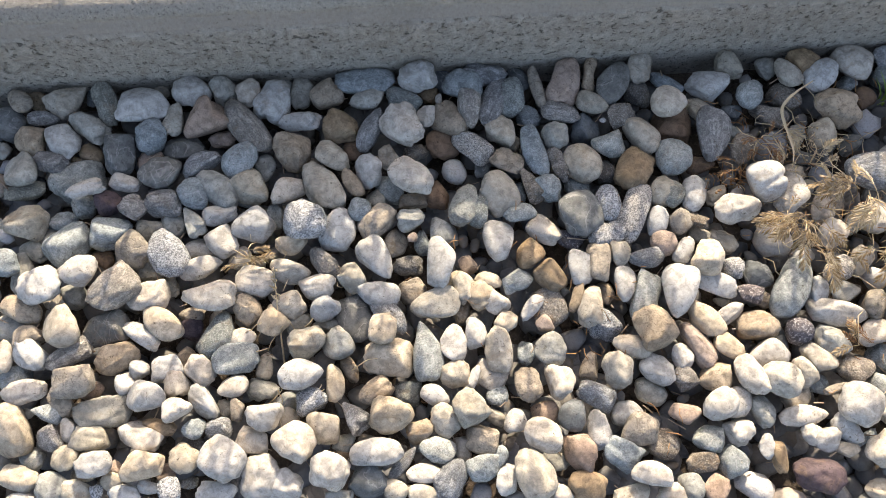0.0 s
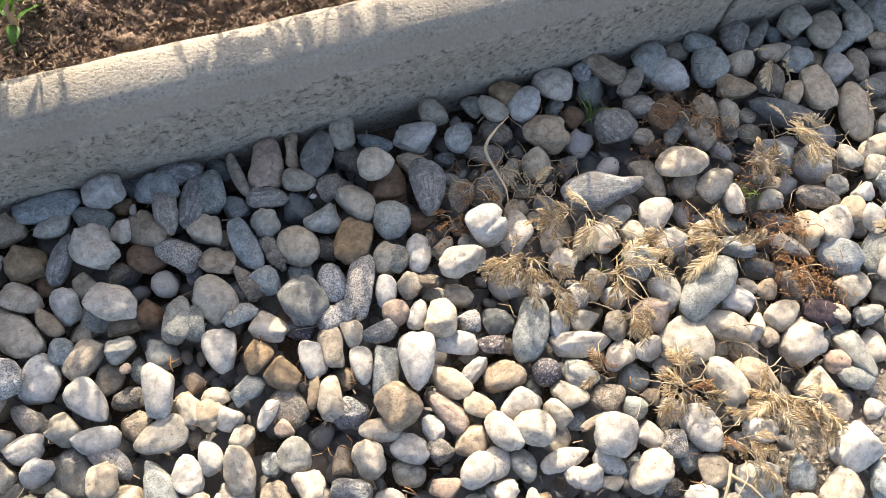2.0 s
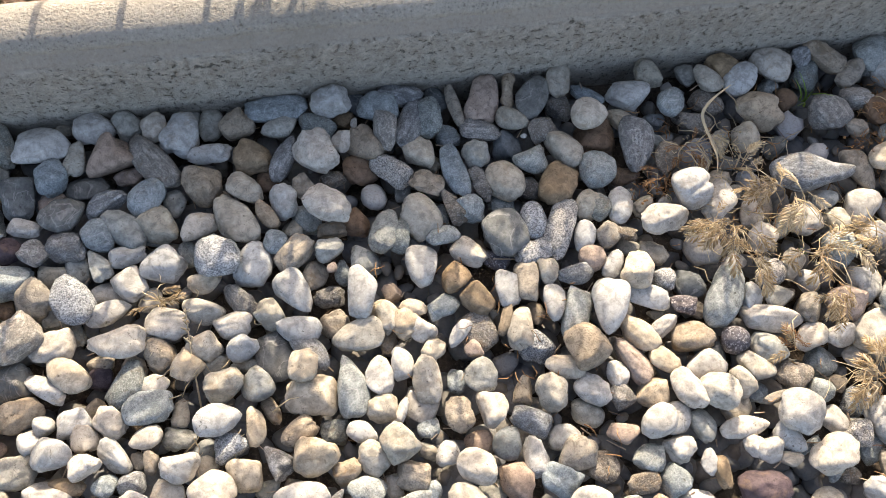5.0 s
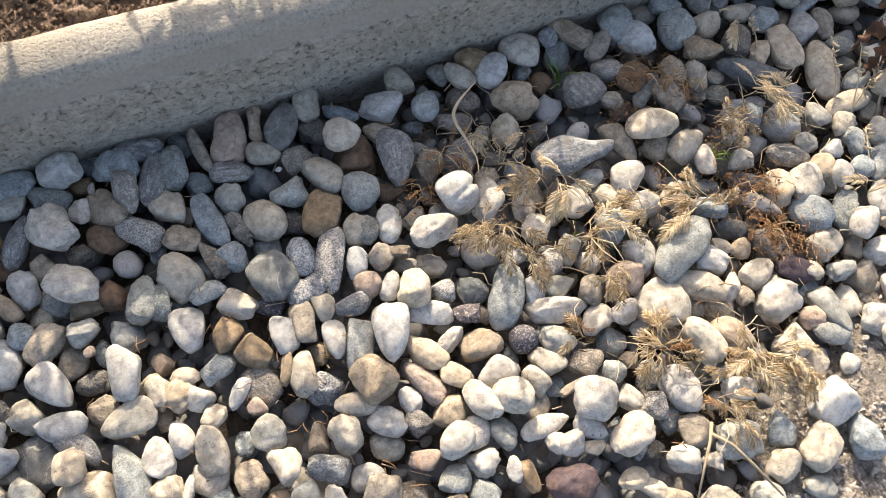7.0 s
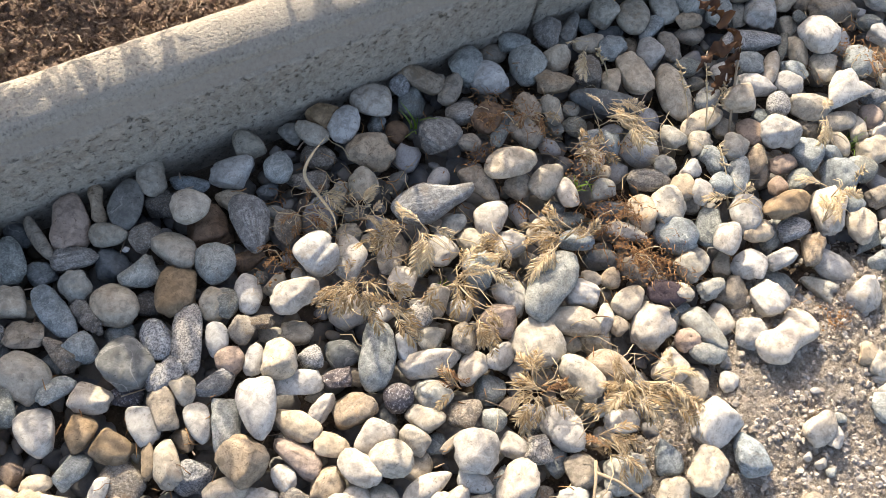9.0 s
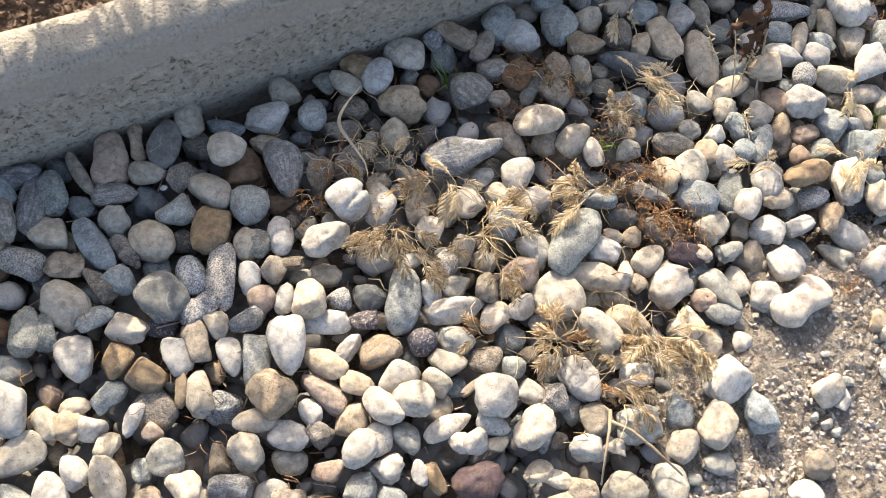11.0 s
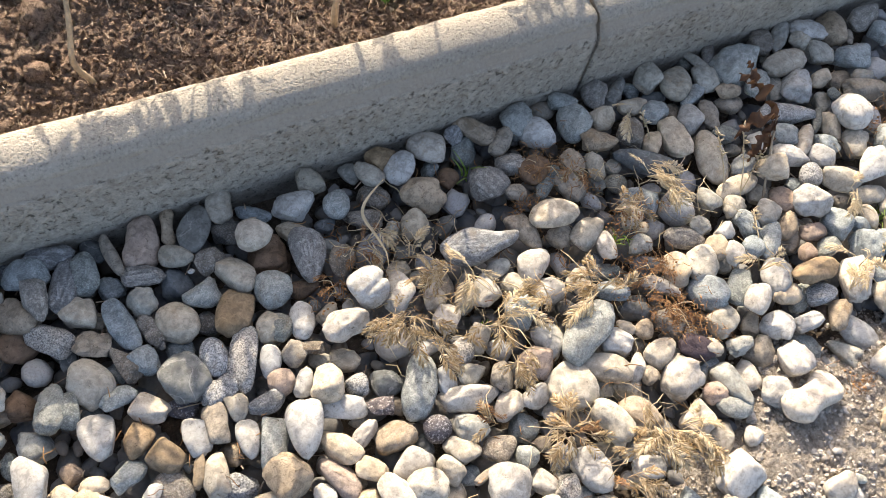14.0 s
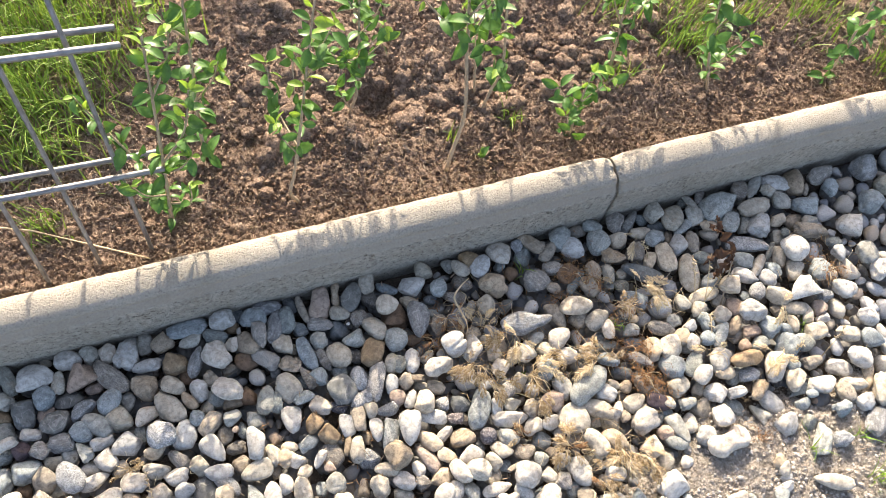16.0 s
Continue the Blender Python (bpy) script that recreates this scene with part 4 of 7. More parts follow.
pebble(-0.3423, -0.2250, 0.0243, 0.0194, 273, "c")
pebble(-0.3420, -0.1718, 0.0156, 0.0130, 80, "t", "a", 0)
pebble(-0.3393, -0.0505, 0.0233, 0.0217, 65, "d", "b", 0)
pebble(-0.3380, -0.2513, 0.0209, 0.0161, 1, "w", "e", 0)
pebble(-0.3378, -0.1329, 0.0252, 0.0162, 14, "s", "a")
pebble(-0.3351, -0.0347, 0.0242, 0.0164, 333, "g", "e")
pebble(-0.3340, -0.0117, 0.0282, 0.0100, 259, "t", "bone")
pebble(-0.3333, -0.1109, 0.0278, 0.0191, 268, "s", "e")
pebble(-0.3333, -0.2631, 0.0249, 0.0224, 351, "t")
pebble(-0.3318, -0.0840, 0.0184, 0.0160, 284, "m", "b", 0)
pebble(-0.3316, -0.2895, 0.0256, 0.0153, 344, "w", "e", 2)
pebble(-0.3310, -0.2099, 0.0266, 0.0148, 341, "c", "e")
pebble(-0.3302, -0.1686, 0.0254, 0.0147, 264, "w", "t")
pebble(-0.3295, -0.1468, 0.0198, 0.0142, 276, "c", "a")
pebble(-0.3291, -0.0485, 0.0048, 0.0038, 331, "w", "a")
pebble(-0.3278, -0.0666, 0.0252, 0.0205, 8, "b", "a")
pebble(-0.3216, -0.2388, 0.0212, 0.0174, 341, "g", "e", 0)
pebble(-0.3198, -0.3039, 0.0200, 0.0175, 14, "w")
pebble(-0.3185, -0.2717, 0.0215, 0.0205, 2, "m", "b", 0)
pebble(-0.3183, -0.0196, 0.0374, 0.0228, 71, "d", "e")
pebble(-0.3172, -0.1772, 0.0350, 0.0178, 66, "b")
pebble(-0.3172, -0.1188, 0.0444, 0.0189, 67, "s", "e")
pebble(-0.3165, -0.2259, 0.0251, 0.0183, 333, "w")
pebble(-0.3164, -0.1994, 0.0291, 0.0268, 295, "t", "b", 2)
pebble(-0.3151, -0.0456, 0.0203, 0.0175, 6, "m", "a")
pebble(-0.3129, -0.1513, 0.0264, 0.0154, 355, "k", "a")
pebble(-0.3121, -0.0874, 0.0346, 0.0260, 72, "o")
pebble(-0.3064, -0.2989, 0.0180, 0.0145, 290, "g")
pebble(-0.3040, -0.2543, 0.0191, 0.0134, 333, "p")
pebble(-0.3027, -0.0602, 0.0313, 0.0249, 321, "c")
pebble(-0.3019, -0.1265, 0.0219, 0.0143, 70, "w", "e")
pebble(-0.3005, -0.2321, 0.0166, 0.0144, 297, "m")
pebble(-0.2998, -0.1424, 0.0179, 0.0175, 279, "p", "e")
pebble(-0.2997, -0.2186, 0.0173, 0.0140, 280, "w", "e")
pebble(-0.2984, -0.0220, 0.0255, 0.0196, 76, "m", "b", 0)
pebble(-0.2980, -0.2847, 0.0204, 0.0130, 9, "m")
pebble(-0.2975, -0.1772, 0.0381, 0.0243, 254, "w", "t", 2)
pebble(-0.2973, -0.0081, 0.0275, 0.0187, 70, "c")
pebble(-0.2956, -0.1048, 0.0211, 0.0203, 297, "g", "a")
pebble(-0.2916, -0.3006, 0.0169, 0.0150, 56, "p")
pebble(-0.2914, -0.2711, 0.0214, 0.0179, 358, "b")
pebble(-0.2892, -0.1061, 0.0198, 0.0190, 303, "v", "e")
pebble(-0.2878, -0.2114, 0.0339, 0.0188, 305, "p")
pebble(-0.2875, -0.1472, 0.0208, 0.0124, 64, "w", "e")
pebble(-0.2862, -0.1270, 0.0193, 0.0156, 45, "t", "e")
pebble(-0.2836, -0.0805, 0.0268, 0.0254, 262, "b", "e")
pebble(-0.2828, -0.2514, 0.0247, 0.0198, 48, "w", "e", 2)
pebble(-0.2828, -0.0407, 0.0256, 0.0232, 352, "w", "e", 2)
pebble(-0.2811, -0.1951, 0.0303, 0.0180, 305, "c", "e")
pebble(-0.2804, -0.2340, 0.0226, 0.0206, 4, "t")
pebble(-0.2789, -0.2867, 0.0209, 0.0184, 55, "b")
pebble(-0.2785, -0.0512, 0.0354, 0.0317, 270, "n", "b", 0)
pebble(-0.2767, -0.0173, 0.0270, 0.0122, 330, "b", "e", 0)
pebble(-0.2767, -0.2181, 0.0089, 0.0080, 323, "c", "b", 0)
pebble(-0.2740, -0.1276, 0.0167, 0.0096, 350, "m", "a")
pebble(-0.2740, -0.1075, 0.0291, 0.0176, 256, "w", "e")
pebble(-0.2735, -0.1554, 0.0253, 0.0219, 64, "c", "b", 2)
pebble(-0.2718, -0.1348, 0.0157, 0.0111, 333, "g", "a", 0)
pebble(-0.2710, -0.2673, 0.0197, 0.0182, 30, "w")
pebble(-0.2705, -0.2504, 0.0205, 0.0192, 76, "w", "e")
pebble(-0.2699, -0.1717, 0.0316, 0.0162, 338, "w", "e")
pebble(-0.2675, -0.2148, 0.0231, 0.0154, 327, "c", "e")
pebble(-0.2639, -0.1823, 0.0126, 0.0085, 332, "g", "b", 0)
pebble(-0.2637, -0.0832, 0.0227, 0.0133, 352, "n", "b", 0)
pebble(-0.2637, -0.1926, 0.0225, 0.0118, 25, "w")
pebble(-0.2610, -0.0974, 0.0085, 0.0080, 255, "d", "e", 0)
pebble(-0.2605, -0.2349, 0.0286, 0.0181, 299, "w", "e", 2)
pebble(-0.2569, -0.0390, 0.0220, 0.0170, 321, "c", "b", 0)
pebble(-0.2568, -0.1403, 0.0222, 0.0164, 344, "c", "b", 0)
pebble(-0.2560, -0.1622, 0.0165, 0.0155, 289, "s")
pebble(-0.2553, -0.1056, 0.0192, 0.0119, 40, "c", "b", 0)
pebble(-0.2545, -0.2559, 0.0195, 0.0186, 321, "g")
pebble(-0.2533, -0.0641, 0.0432, 0.0257, 255, "k", "t")
pebble(-0.2504, -0.0237, 0.0293, 0.0236, 329, "w")
pebble(-0.2489, -0.1232, 0.0327, 0.0199, 3, "w", "b", 2)
pebble(-0.2480, -0.1802, 0.0182, 0.0121, 344, "q")
pebble(-0.2479, -0.2020, 0.0261, 0.0237, 25, "t")
pebble(-0.2431, -0.2227, 0.0262, 0.0224, 331, "w")
pebble(-0.2418, -0.2380, 0.0269, 0.0223, 327, "c", "e", 2)
pebble(-0.2401, -0.1063, 0.0118, 0.0096, 67, "w", "e", 0)
pebble(-0.2370, -0.1654, 0.0217, 0.0207, 356, "d", "e", 0)
pebble(-0.2369, -0.1831, 0.0129, 0.0116, 331, "t", "b", 0)
pebble(-0.2336, -0.0606, 0.0176, 0.0097, 324, "g", "e", 0)
pebble(-0.2336, -0.0768, 0.0259, 0.0186, 66, "m", "e")
pebble(-0.2333, -0.0423, 0.0153, 0.0140, 337, "d", "b", 0)
pebble(-0.2328, -0.0091, 0.0239, 0.0210, 286, "g")
pebble(-0.2309, -0.2130, 0.0149, 0.0141, 305, "d", "b", 0)
pebble(-0.2290, -0.2608, 0.0326, 0.0139, 1, "w", "e")
pebble(-0.2274, -0.2482, 0.0199, 0.0180, 25, "c", "e", 0)
pebble(-0.2272, -0.2728, 0.0136, 0.0129, 336, "w", "e")
pebble(-0.2254, -0.1041, 0.0287, 0.0281, 288, "w", "cleft", 2)
pebble(-0.2238, -0.2340, 0.0201, 0.0171, 315, "c")
pebble(-0.2208, -0.0335, 0.0243, 0.0199, 54, "b", "e")
pebble(-0.2204, -0.1792, 0.0449, 0.0229, 57, "b", "e")
pebble(-0.2204, -0.2073, 0.0191, 0.0183, 2, "q", "e")
pebble(-0.2187, -0.2750, 0.0205, 0.0176, 335, "w")
pebble(-0.2118, -0.2250, 0.0238, 0.0161, 304, "c")
pebble(-0.2118, -0.2405, 0.0156, 0.0139, 335, "b", "b", 0)
pebble(-0.2066, -0.1129, 0.0293, 0.0210, 47, "w")
pebble(-0.2063, -0.2829, 0.0151, 0.0098, 334, "c")
pebble(-0.2057, -0.0466, 0.0298, 0.0167, 324, "m", "b", 0)
pebble(-0.2030, -0.2713, 0.0225, 0.0148, 310, "w", "e")
pebble(-0.2026, -0.2454, 0.0220, 0.0062, 10, "t")
pebble(-0.2014, -0.1808, 0.0192, 0.0138, 261, "w", "a")
pebble(-0.2008, -0.0087, 0.0180, 0.0144, 296, "g", "e", 0)
pebble(-0.2004, -0.2137, 0.0234, 0.0208, 283, "g", "a")
pebble(-0.1998, -0.0941, 0.0205, 0.0174, 15, "c", "b", 0)
pebble(-0.1953, -0.2576, 0.0281, 0.0269, 334, "w", "e", 2)
pebble(-0.1933, -0.1975, 0.0408, 0.0174, 342, "w")
pebble(-0.1915, -0.0338, 0.0255, 0.0178, 318, "m", "b", 0)
pebble(-0.1904, -0.0187, 0.0249, 0.0160, 306, "c", "e")
pebble(-0.1898, -0.2778, 0.0246, 0.0062, 30, "b", "b", 0)
pebble(-0.1895, -0.1043, 0.0123, 0.0100, 63, "g", "e", 0)
pebble(-0.1893, -0.2339, 0.0213, 0.0190, 329, "m")
pebble(-0.1890, -0.0645, 0.0188, 0.0141, 63, "g", "b", 0)
pebble(-0.1884, -0.0825, 0.0164, 0.0107, 336, "g", "b", 0)
pebble(-0.1855, -0.1679, 0.0238, 0.0170, 44, "s", "e")
pebble(-0.1844, -0.1415, 0.0219, 0.0180, 45, "w", "e")
pebble(-0.1844, -0.1834, 0.0192, 0.0155, 347, "g", "e")
pebble(-0.1835, -0.2842, 0.0301, 0.0218, 21, "w", "b", 2)
pebble(-0.1816, -0.1195, 0.0253, 0.0170, 251, "w", "e", 0)
pebble(-0.1776, -0.0094, 0.0240, 0.0216, 325, "o")
pebble(-0.1758, -0.0695, 0.0244, 0.0216, 268, "g", "e")
pebble(-0.1753, -0.2926, 0.0176, 0.0103, 27, "b", "b", 0)
pebble(-0.1752, -0.2456, 0.0163, 0.0155, 334, "b", "e")
pebble(-0.1732, -0.1145, 0.0221, 0.0141, 260, "t", "e", 0)
pebble(-0.1715, -0.2649, 0.0187, 0.0155, 309, "w")
pebble(-0.1708, -0.2105, 0.0263, 0.0173, 13, "w")
pebble(-0.1691, -0.1623, 0.0236, 0.0149, 52, "c")
pebble(-0.1677, -0.2980, 0.0143, 0.0114, 338, "m", "b", 0)
pebble(-0.1676, -0.0217, 0.0292, 0.0232, 62, "w", "e")
pebble(-0.1660, -0.1922, 0.0220, 0.0169, 50, "t")
pebble(-0.1653, -0.2275, 0.0203, 0.0201, 324, "b", "b", 0)
pebble(-0.1627, -0.1319, 0.0292, 0.0132, 44, "b", "e", 0)
pebble(-0.1604, -0.2735, 0.0201, 0.0197, 359, "s")
pebble(-0.1598, -0.2410, 0.0148, 0.0123, 339, "t", "b", 0)
pebble(-0.1594, -0.0482, 0.0345, 0.0278, 304, "t", "a")
pebble(-0.1564, -0.3086, 0.0225, 0.0197, 345, "w")
pebble(-0.1525, -0.0738, 0.0190, 0.0160, 59, "d", "b", 0)
pebble(-0.1523, -0.1339, 0.0232, 0.0208, 26, "w")
pebble(-0.1515, -0.2127, 0.0229, 0.0167, 30, "w")
pebble(-0.1507, -0.2835, 0.0199, 0.0156, 42, "b", "b", 0)
pebble(-0.1491, -0.2554, 0.0204, 0.0196, 343, "s", "b", 0)
pebble(-0.1435, -0.0250, 0.0151, 0.0125, 33, "b", "b", 0)
pebble(-0.1418, -0.2963, 0.0227, 0.0223, 267, "t")
pebble(-0.1416, -0.2242, 0.0187, 0.0118, 30, "w", "a", 0)
pebble(-0.1414, -0.0118, 0.0302, 0.0272, 327, "w", "e")
pebble(-0.1413, -0.1920, 0.0270, 0.0252, 336, "p")
pebble(-0.1411, -0.3159, 0.0163, 0.0119, 338, "w", "a")
pebble(-0.1410, -0.1037, 0.0584, 0.0277, 347, "k", "drop", 2)
pebble(-0.1392, -0.2701, 0.0338, 0.0227, 279, "w")
pebble(-0.1350, -0.1552, 0.0264, 0.0259, 29, "b")
pebble(-0.1347, -0.1204, 0.0200, 0.0141, 23, "g", "e")
pebble(-0.1334, -0.0370, 0.0169, 0.0163, 29, "n", "e", 0)
pebble(-0.1297, -0.1363, 0.0180, 0.0161, 284, "g")
pebble(-0.1294, -0.2367, 0.0233, 0.0132, 354, "t", "b", 0)
pebble(-0.1270, -0.3114, 0.0175, 0.0138, 38, "g", "e")
pebble(-0.1265, -0.1825, 0.0263, 0.0216, 254, "w")
pebble(-0.1258, -0.2169, 0.0360, 0.0329, 308, "c")
pebble(-0.1208, -0.2604, 0.0194, 0.0104, 325, "g", "a", 0)
pebble(-0.1189, -0.3106, 0.0286, 0.0259, 4, "g")
pebble(-0.1172, -0.0088, 0.0163, 0.0149, 50, "k")
pebble(-0.1164, -0.2848, 0.0164, 0.0121, 338, "w", "b", 0)
pebble(-0.1133, -0.2478, 0.0345, 0.0225, 282, "c", "b", 2)
pebble(-0.1114, -0.0198, 0.0260, 0.0211, 42, "v", "b", 0)
pebble(-0.1113, -0.0556, 0.0302, 0.0295, 301, "k", "e")
pebble(-0.1108, -0.2708, 0.0154, 0.0084, 14, "g")
pebble(-0.1096, -0.1272, 0.0321, 0.0230, 19, "w", "t")
pebble(-0.1081, -0.1485, 0.0235, 0.0206, 7, "w")
pebble(-0.1046, -0.2825, 0.0223, 0.0157, 338, "w")
pebble(-0.1031, -0.1020, 0.0342, 0.0185, 287, "t", "t")
pebble(-0.1025, -0.2254, 0.0140, 0.0129, 357, "g", "e", 0)
pebble(-0.1012, -0.3334, 0.0228, 0.0187, 42, "c")
pebble(-0.1002, -0.0103, 0.0370, 0.0162, 310, "t")
pebble(-0.0999, -0.1869, 0.0554, 0.0269, 27, "b", "e", 2)
pebble(-0.0976, -0.2135, 0.0398, 0.0202, 327, "c", "e")
pebble(-0.0944, -0.0695, 0.0180, 0.0131, 326, "t", "e")
pebble(-0.0907, -0.2510, 0.0332, 0.0214, 316, "t", "e")
pebble(-0.0900, -0.3141, 0.0228, 0.0182, 244, "b", "e")
pebble(-0.0891, -0.0181, 0.0157, 0.0068, 61, "t", "e")
pebble(-0.0872, -0.0464, 0.0242, 0.0215, 10, "k")
pebble(-0.0870, -0.2299, 0.0235, 0.0185, 341, "g", "b", 0)
pebble(-0.0837, -0.0255, 0.0303, 0.0151, 41, "t", "e")
pebble(-0.0832, -0.1495, 0.0222, 0.0173, 40, "c")
pebble(-0.0807, -0.1991, 0.0245, 0.0224, 323, "w")
pebble(-0.0801, -0.0993, 0.0382, 0.0248, 0, "c", "e", 2)
pebble(-0.0782, -0.1142, 0.0212, 0.0182, 8, "t")
pebble(-0.0766, -0.2218, 0.0232, 0.0134, 29, "w", "a")
pebble(-0.0749, -0.3319, 0.0309, 0.0229, 40, "c")
pebble(-0.0724, -0.0583, 0.0265, 0.0217, 33, "n")
pebble(-0.0714, -0.2304, 0.0142, 0.0121, 45, "t")
pebble(-0.0700, -0.1945, 0.0148, 0.0113, 328, "c", "e")
pebble(-0.0671, -0.0696, 0.0349, 0.0124, 37, "v", "e")
pebble(-0.0645, -0.1655, 0.0238, 0.0186, 352, "b")
pebble(-0.0637, -0.0121, 0.0307, 0.0277, 37, "b", "e")
pebble(-0.0637, -0.2071, 0.0125, 0.0115, 25, "t", "e", 0)
pebble(-0.0609, -0.1372, 0.0133, 0.0119, 349, "d", "e", 0)
pebble(-0.0606, -0.1191, 0.0326, 0.0210, 30, "c", "e")
pebble(-0.0586, -0.1487, 0.0252, 0.0143, 342, "v", "b", 0)
pebble(-0.0576, -0.1995, 0.0156, 0.0139, 40, "t", "e")
pebble(-0.0560, -0.2696, 0.0238, 0.0215, 17, "w")
pebble(-0.0545, -0.2181, 0.0278, 0.0189, 21, "c", "t")
pebble(-0.0539, -0.0801, 0.0268, 0.0185, 293, "t")
pebble(-0.0539, -0.0298, 0.0298, 0.0256, 312, "w", "e")
pebble(-0.0522, -0.2386, 0.0327, 0.0308, 6, "w")
pebble(-0.0522, -0.1835, 0.0263, 0.0165, 338, "d", "b", 0)
pebble(-0.0518, -0.3112, 0.0343, 0.0276, 19, "w")
pebble(-0.0514, -0.1339, 0.0235, 0.0159, 264, "w", "e")
pebble(-0.0437, -0.2857, 0.0251, 0.0223, 213, "c", "b", 2)
pebble(-0.0428, -0.3372, 0.0291, 0.0226, 262, "b")
pebble(-0.0420, -0.0632, 0.0257, 0.0184, 268, "t")
pebble(-0.0373, -0.2027, 0.0240, 0.0191, 310, "t")
pebble(-0.0364, -0.0060, 0.0224, 0.0178, 343, "t", "e", 0)
pebble(-0.0354, -0.2587, 0.0196, 0.0153, 343, "p")
pebble(-0.0344, -0.2414, 0.0152, 0.0148, 325, "b", "b", 0)
pebble(-0.0302, -0.2257, 0.0287, 0.0177, 332, "r")
pebble(-0.0287, -0.1755, 0.0304, 0.0127, 316, "w", "e")
pebble(-0.0282, -0.2716, 0.0263, 0.0148, 329, "b", "e")
pebble(-0.0262, -0.0794, 0.0177, 0.0099, 276, "g", "b", 0)
pebble(-0.0260, -0.1578, 0.0252, 0.0214, 346, "d", "b", 0)
pebble(-0.0258, -0.1416, 0.0201, 0.0154, 341, "g")
pebble(-0.0255, -0.0713, 0.0244, 0.0141, 265, "g")
pebble(-0.0248, -0.2941, 0.0148, 0.0137, 229, "w", "e")
pebble(-0.0230, -0.2389, 0.0162, 0.0120, 341, "b", "e", 0)
pebble(-0.0221, -0.0280, 0.0329, 0.0290, 28, "b")
pebble(-0.0218, -0.1188, 0.0198, 0.0181, 38, "w")
pebble(-0.0205, -0.0086, 0.0254, 0.0197, 320, "b")
pebble(-0.0204, -0.2286, 0.0185, 0.0159, 351, "c")
pebble(-0.0201, -0.2583, 0.0370, 0.0202, 280, "g")
pebble(-0.0188, -0.1300, 0.0127, 0.0095, 341, "c", "e")
pebble(-0.0158, -0.2831, 0.0098, 0.0086, 18, "w", "a")
pebble(-0.0138, -0.0520, 0.0300, 0.0212, 306, "t", "a")
pebble(-0.0130, -0.0862, 0.0198, 0.0165, 329, "v", "e", 0)
pebble(-0.0108, -0.1675, 0.0303, 0.0233, 43, "c")
pebble(-0.0076, -0.3564, 0.0069, 0.0055, 353, "w", "a")
pebble(-0.0072, -0.0729, 0.0142, 0.0129, 41, "g", "b", 0)
pebble(-0.0061, -0.1081, 0.0302, 0.0197, 320, "b")
pebble(-0.0040, -0.2575, 0.0234, 0.0208, 202, "w")
pebble(-0.0012, -0.3643, 0.0099, 0.0070, 344, "w", "a")
pebble(0.0007, -0.2159, 0.0241, 0.0203, 16, "g")
pebble(0.0012, -0.1929, 0.0306, 0.0295, 242, "b")
pebble(0.0012, -0.3714, 0.0077, 0.0061, 355, "b", "e")
pebble(0.0022, -0.2357, 0.0217, 0.0146, 7, "g")
pebble(0.0029, -0.0346, 0.0247, 0.0193, 355, "c")
pebble(0.0062, -0.2737, 0.0220, 0.0201, 220, "w")
pebble(0.0075, -0.0096, 0.0309, 0.0213, 49, "k")
pebble(0.0085, -0.1725, 0.0333, 0.0265, 41, "c")
pebble(0.0086, -0.1492, 0.0339, 0.0175, 332, "k", "e")
pebble(0.0102, -0.3464, 0.0262, 0.0190, 12, "w", "a")
pebble(0.0147, -0.0812, 0.0537, 0.0203, 323, "d", "e")
pebble(0.0174, -0.3548, 0.0180, 0.0122, 19, "w", "a")
pebble(0.0180, -0.2463, 0.0243, 0.0216, 16, "t")
pebble(0.0184, -0.0531, 0.0259, 0.0241, 233, "m")
pebble(0.0227, -0.3250, 0.0071, 0.0045, 340, "w", "e")
pebble(0.0245, -0.0147, 0.0364, 0.0142, 42, "d")
pebble(0.0248, -0.2241, 0.0226, 0.0157, 34, "c", "b", 0)
pebble(0.0256, -0.1448, 0.0173, 0.0157, 0, "g")
pebble(0.0257, -0.1985, 0.0314, 0.0193, 49, "v")
pebble(0.0264, -0.1641, 0.0224, 0.0195, 245, "c", "e")
pebble(0.0271, -0.2872, 0.0525, 0.0261, 9, "w", "bone", 2)
pebble(0.0273, -0.3465, 0.0110, 0.0073, 342, "b", "e")
pebble(0.0283, -0.2127, 0.0260, 0.0203, 44, "w", "e", 2)
pebble(0.0295, -0.0670, 0.0233, 0.0147, 47, "c", "e")
pebble(0.0300, -0.1765, 0.0154, 0.0121, 256, "c", "b", 0)
pebble(0.0322, -0.0322, 0.0264, 0.0159, 351, "c", "e")
pebble(0.0334, -0.2603, 0.0249, 0.0235, 274, "w")
pebble(0.0334, -0.1761, 0.0208, 0.0137, 50, "w", "b", 2)
pebble(0.0375, -0.2331, 0.0254, 0.0230, 213, "w", "a")
pebble(0.0416, -0.1549, 0.0172, 0.0149, 351, "w")
pebble(0.0444, -0.0131, 0.0168, 0.0155, 357, "v", "b", 0)
pebble(0.0462, -0.1263, 0.0213, 0.0181, 279, "g")
pebble(0.0462, -0.0431, 0.0279, 0.0191, 13, "b")
pebble(0.0491, -0.0697, 0.0379, 0.0238, 267, "c")
pebble(0.0558, -0.2533, 0.0284, 0.0171, 315, "b")
pebble(0.0558, -0.1748, 0.0202, 0.0179, 33, "b", "e")
pebble(0.0570, -0.2177, 0.0224, 0.0155, 1, "c", "e")
pebble(0.0582, -0.3541, 0.0223, 0.0143, 41, "b")
pebble(0.0582, -0.0269, 0.0249, 0.0134, 356, "d", "b", 0)
pebble(0.0583, -0.2009, 0.0355, 0.0225, 41, "w")
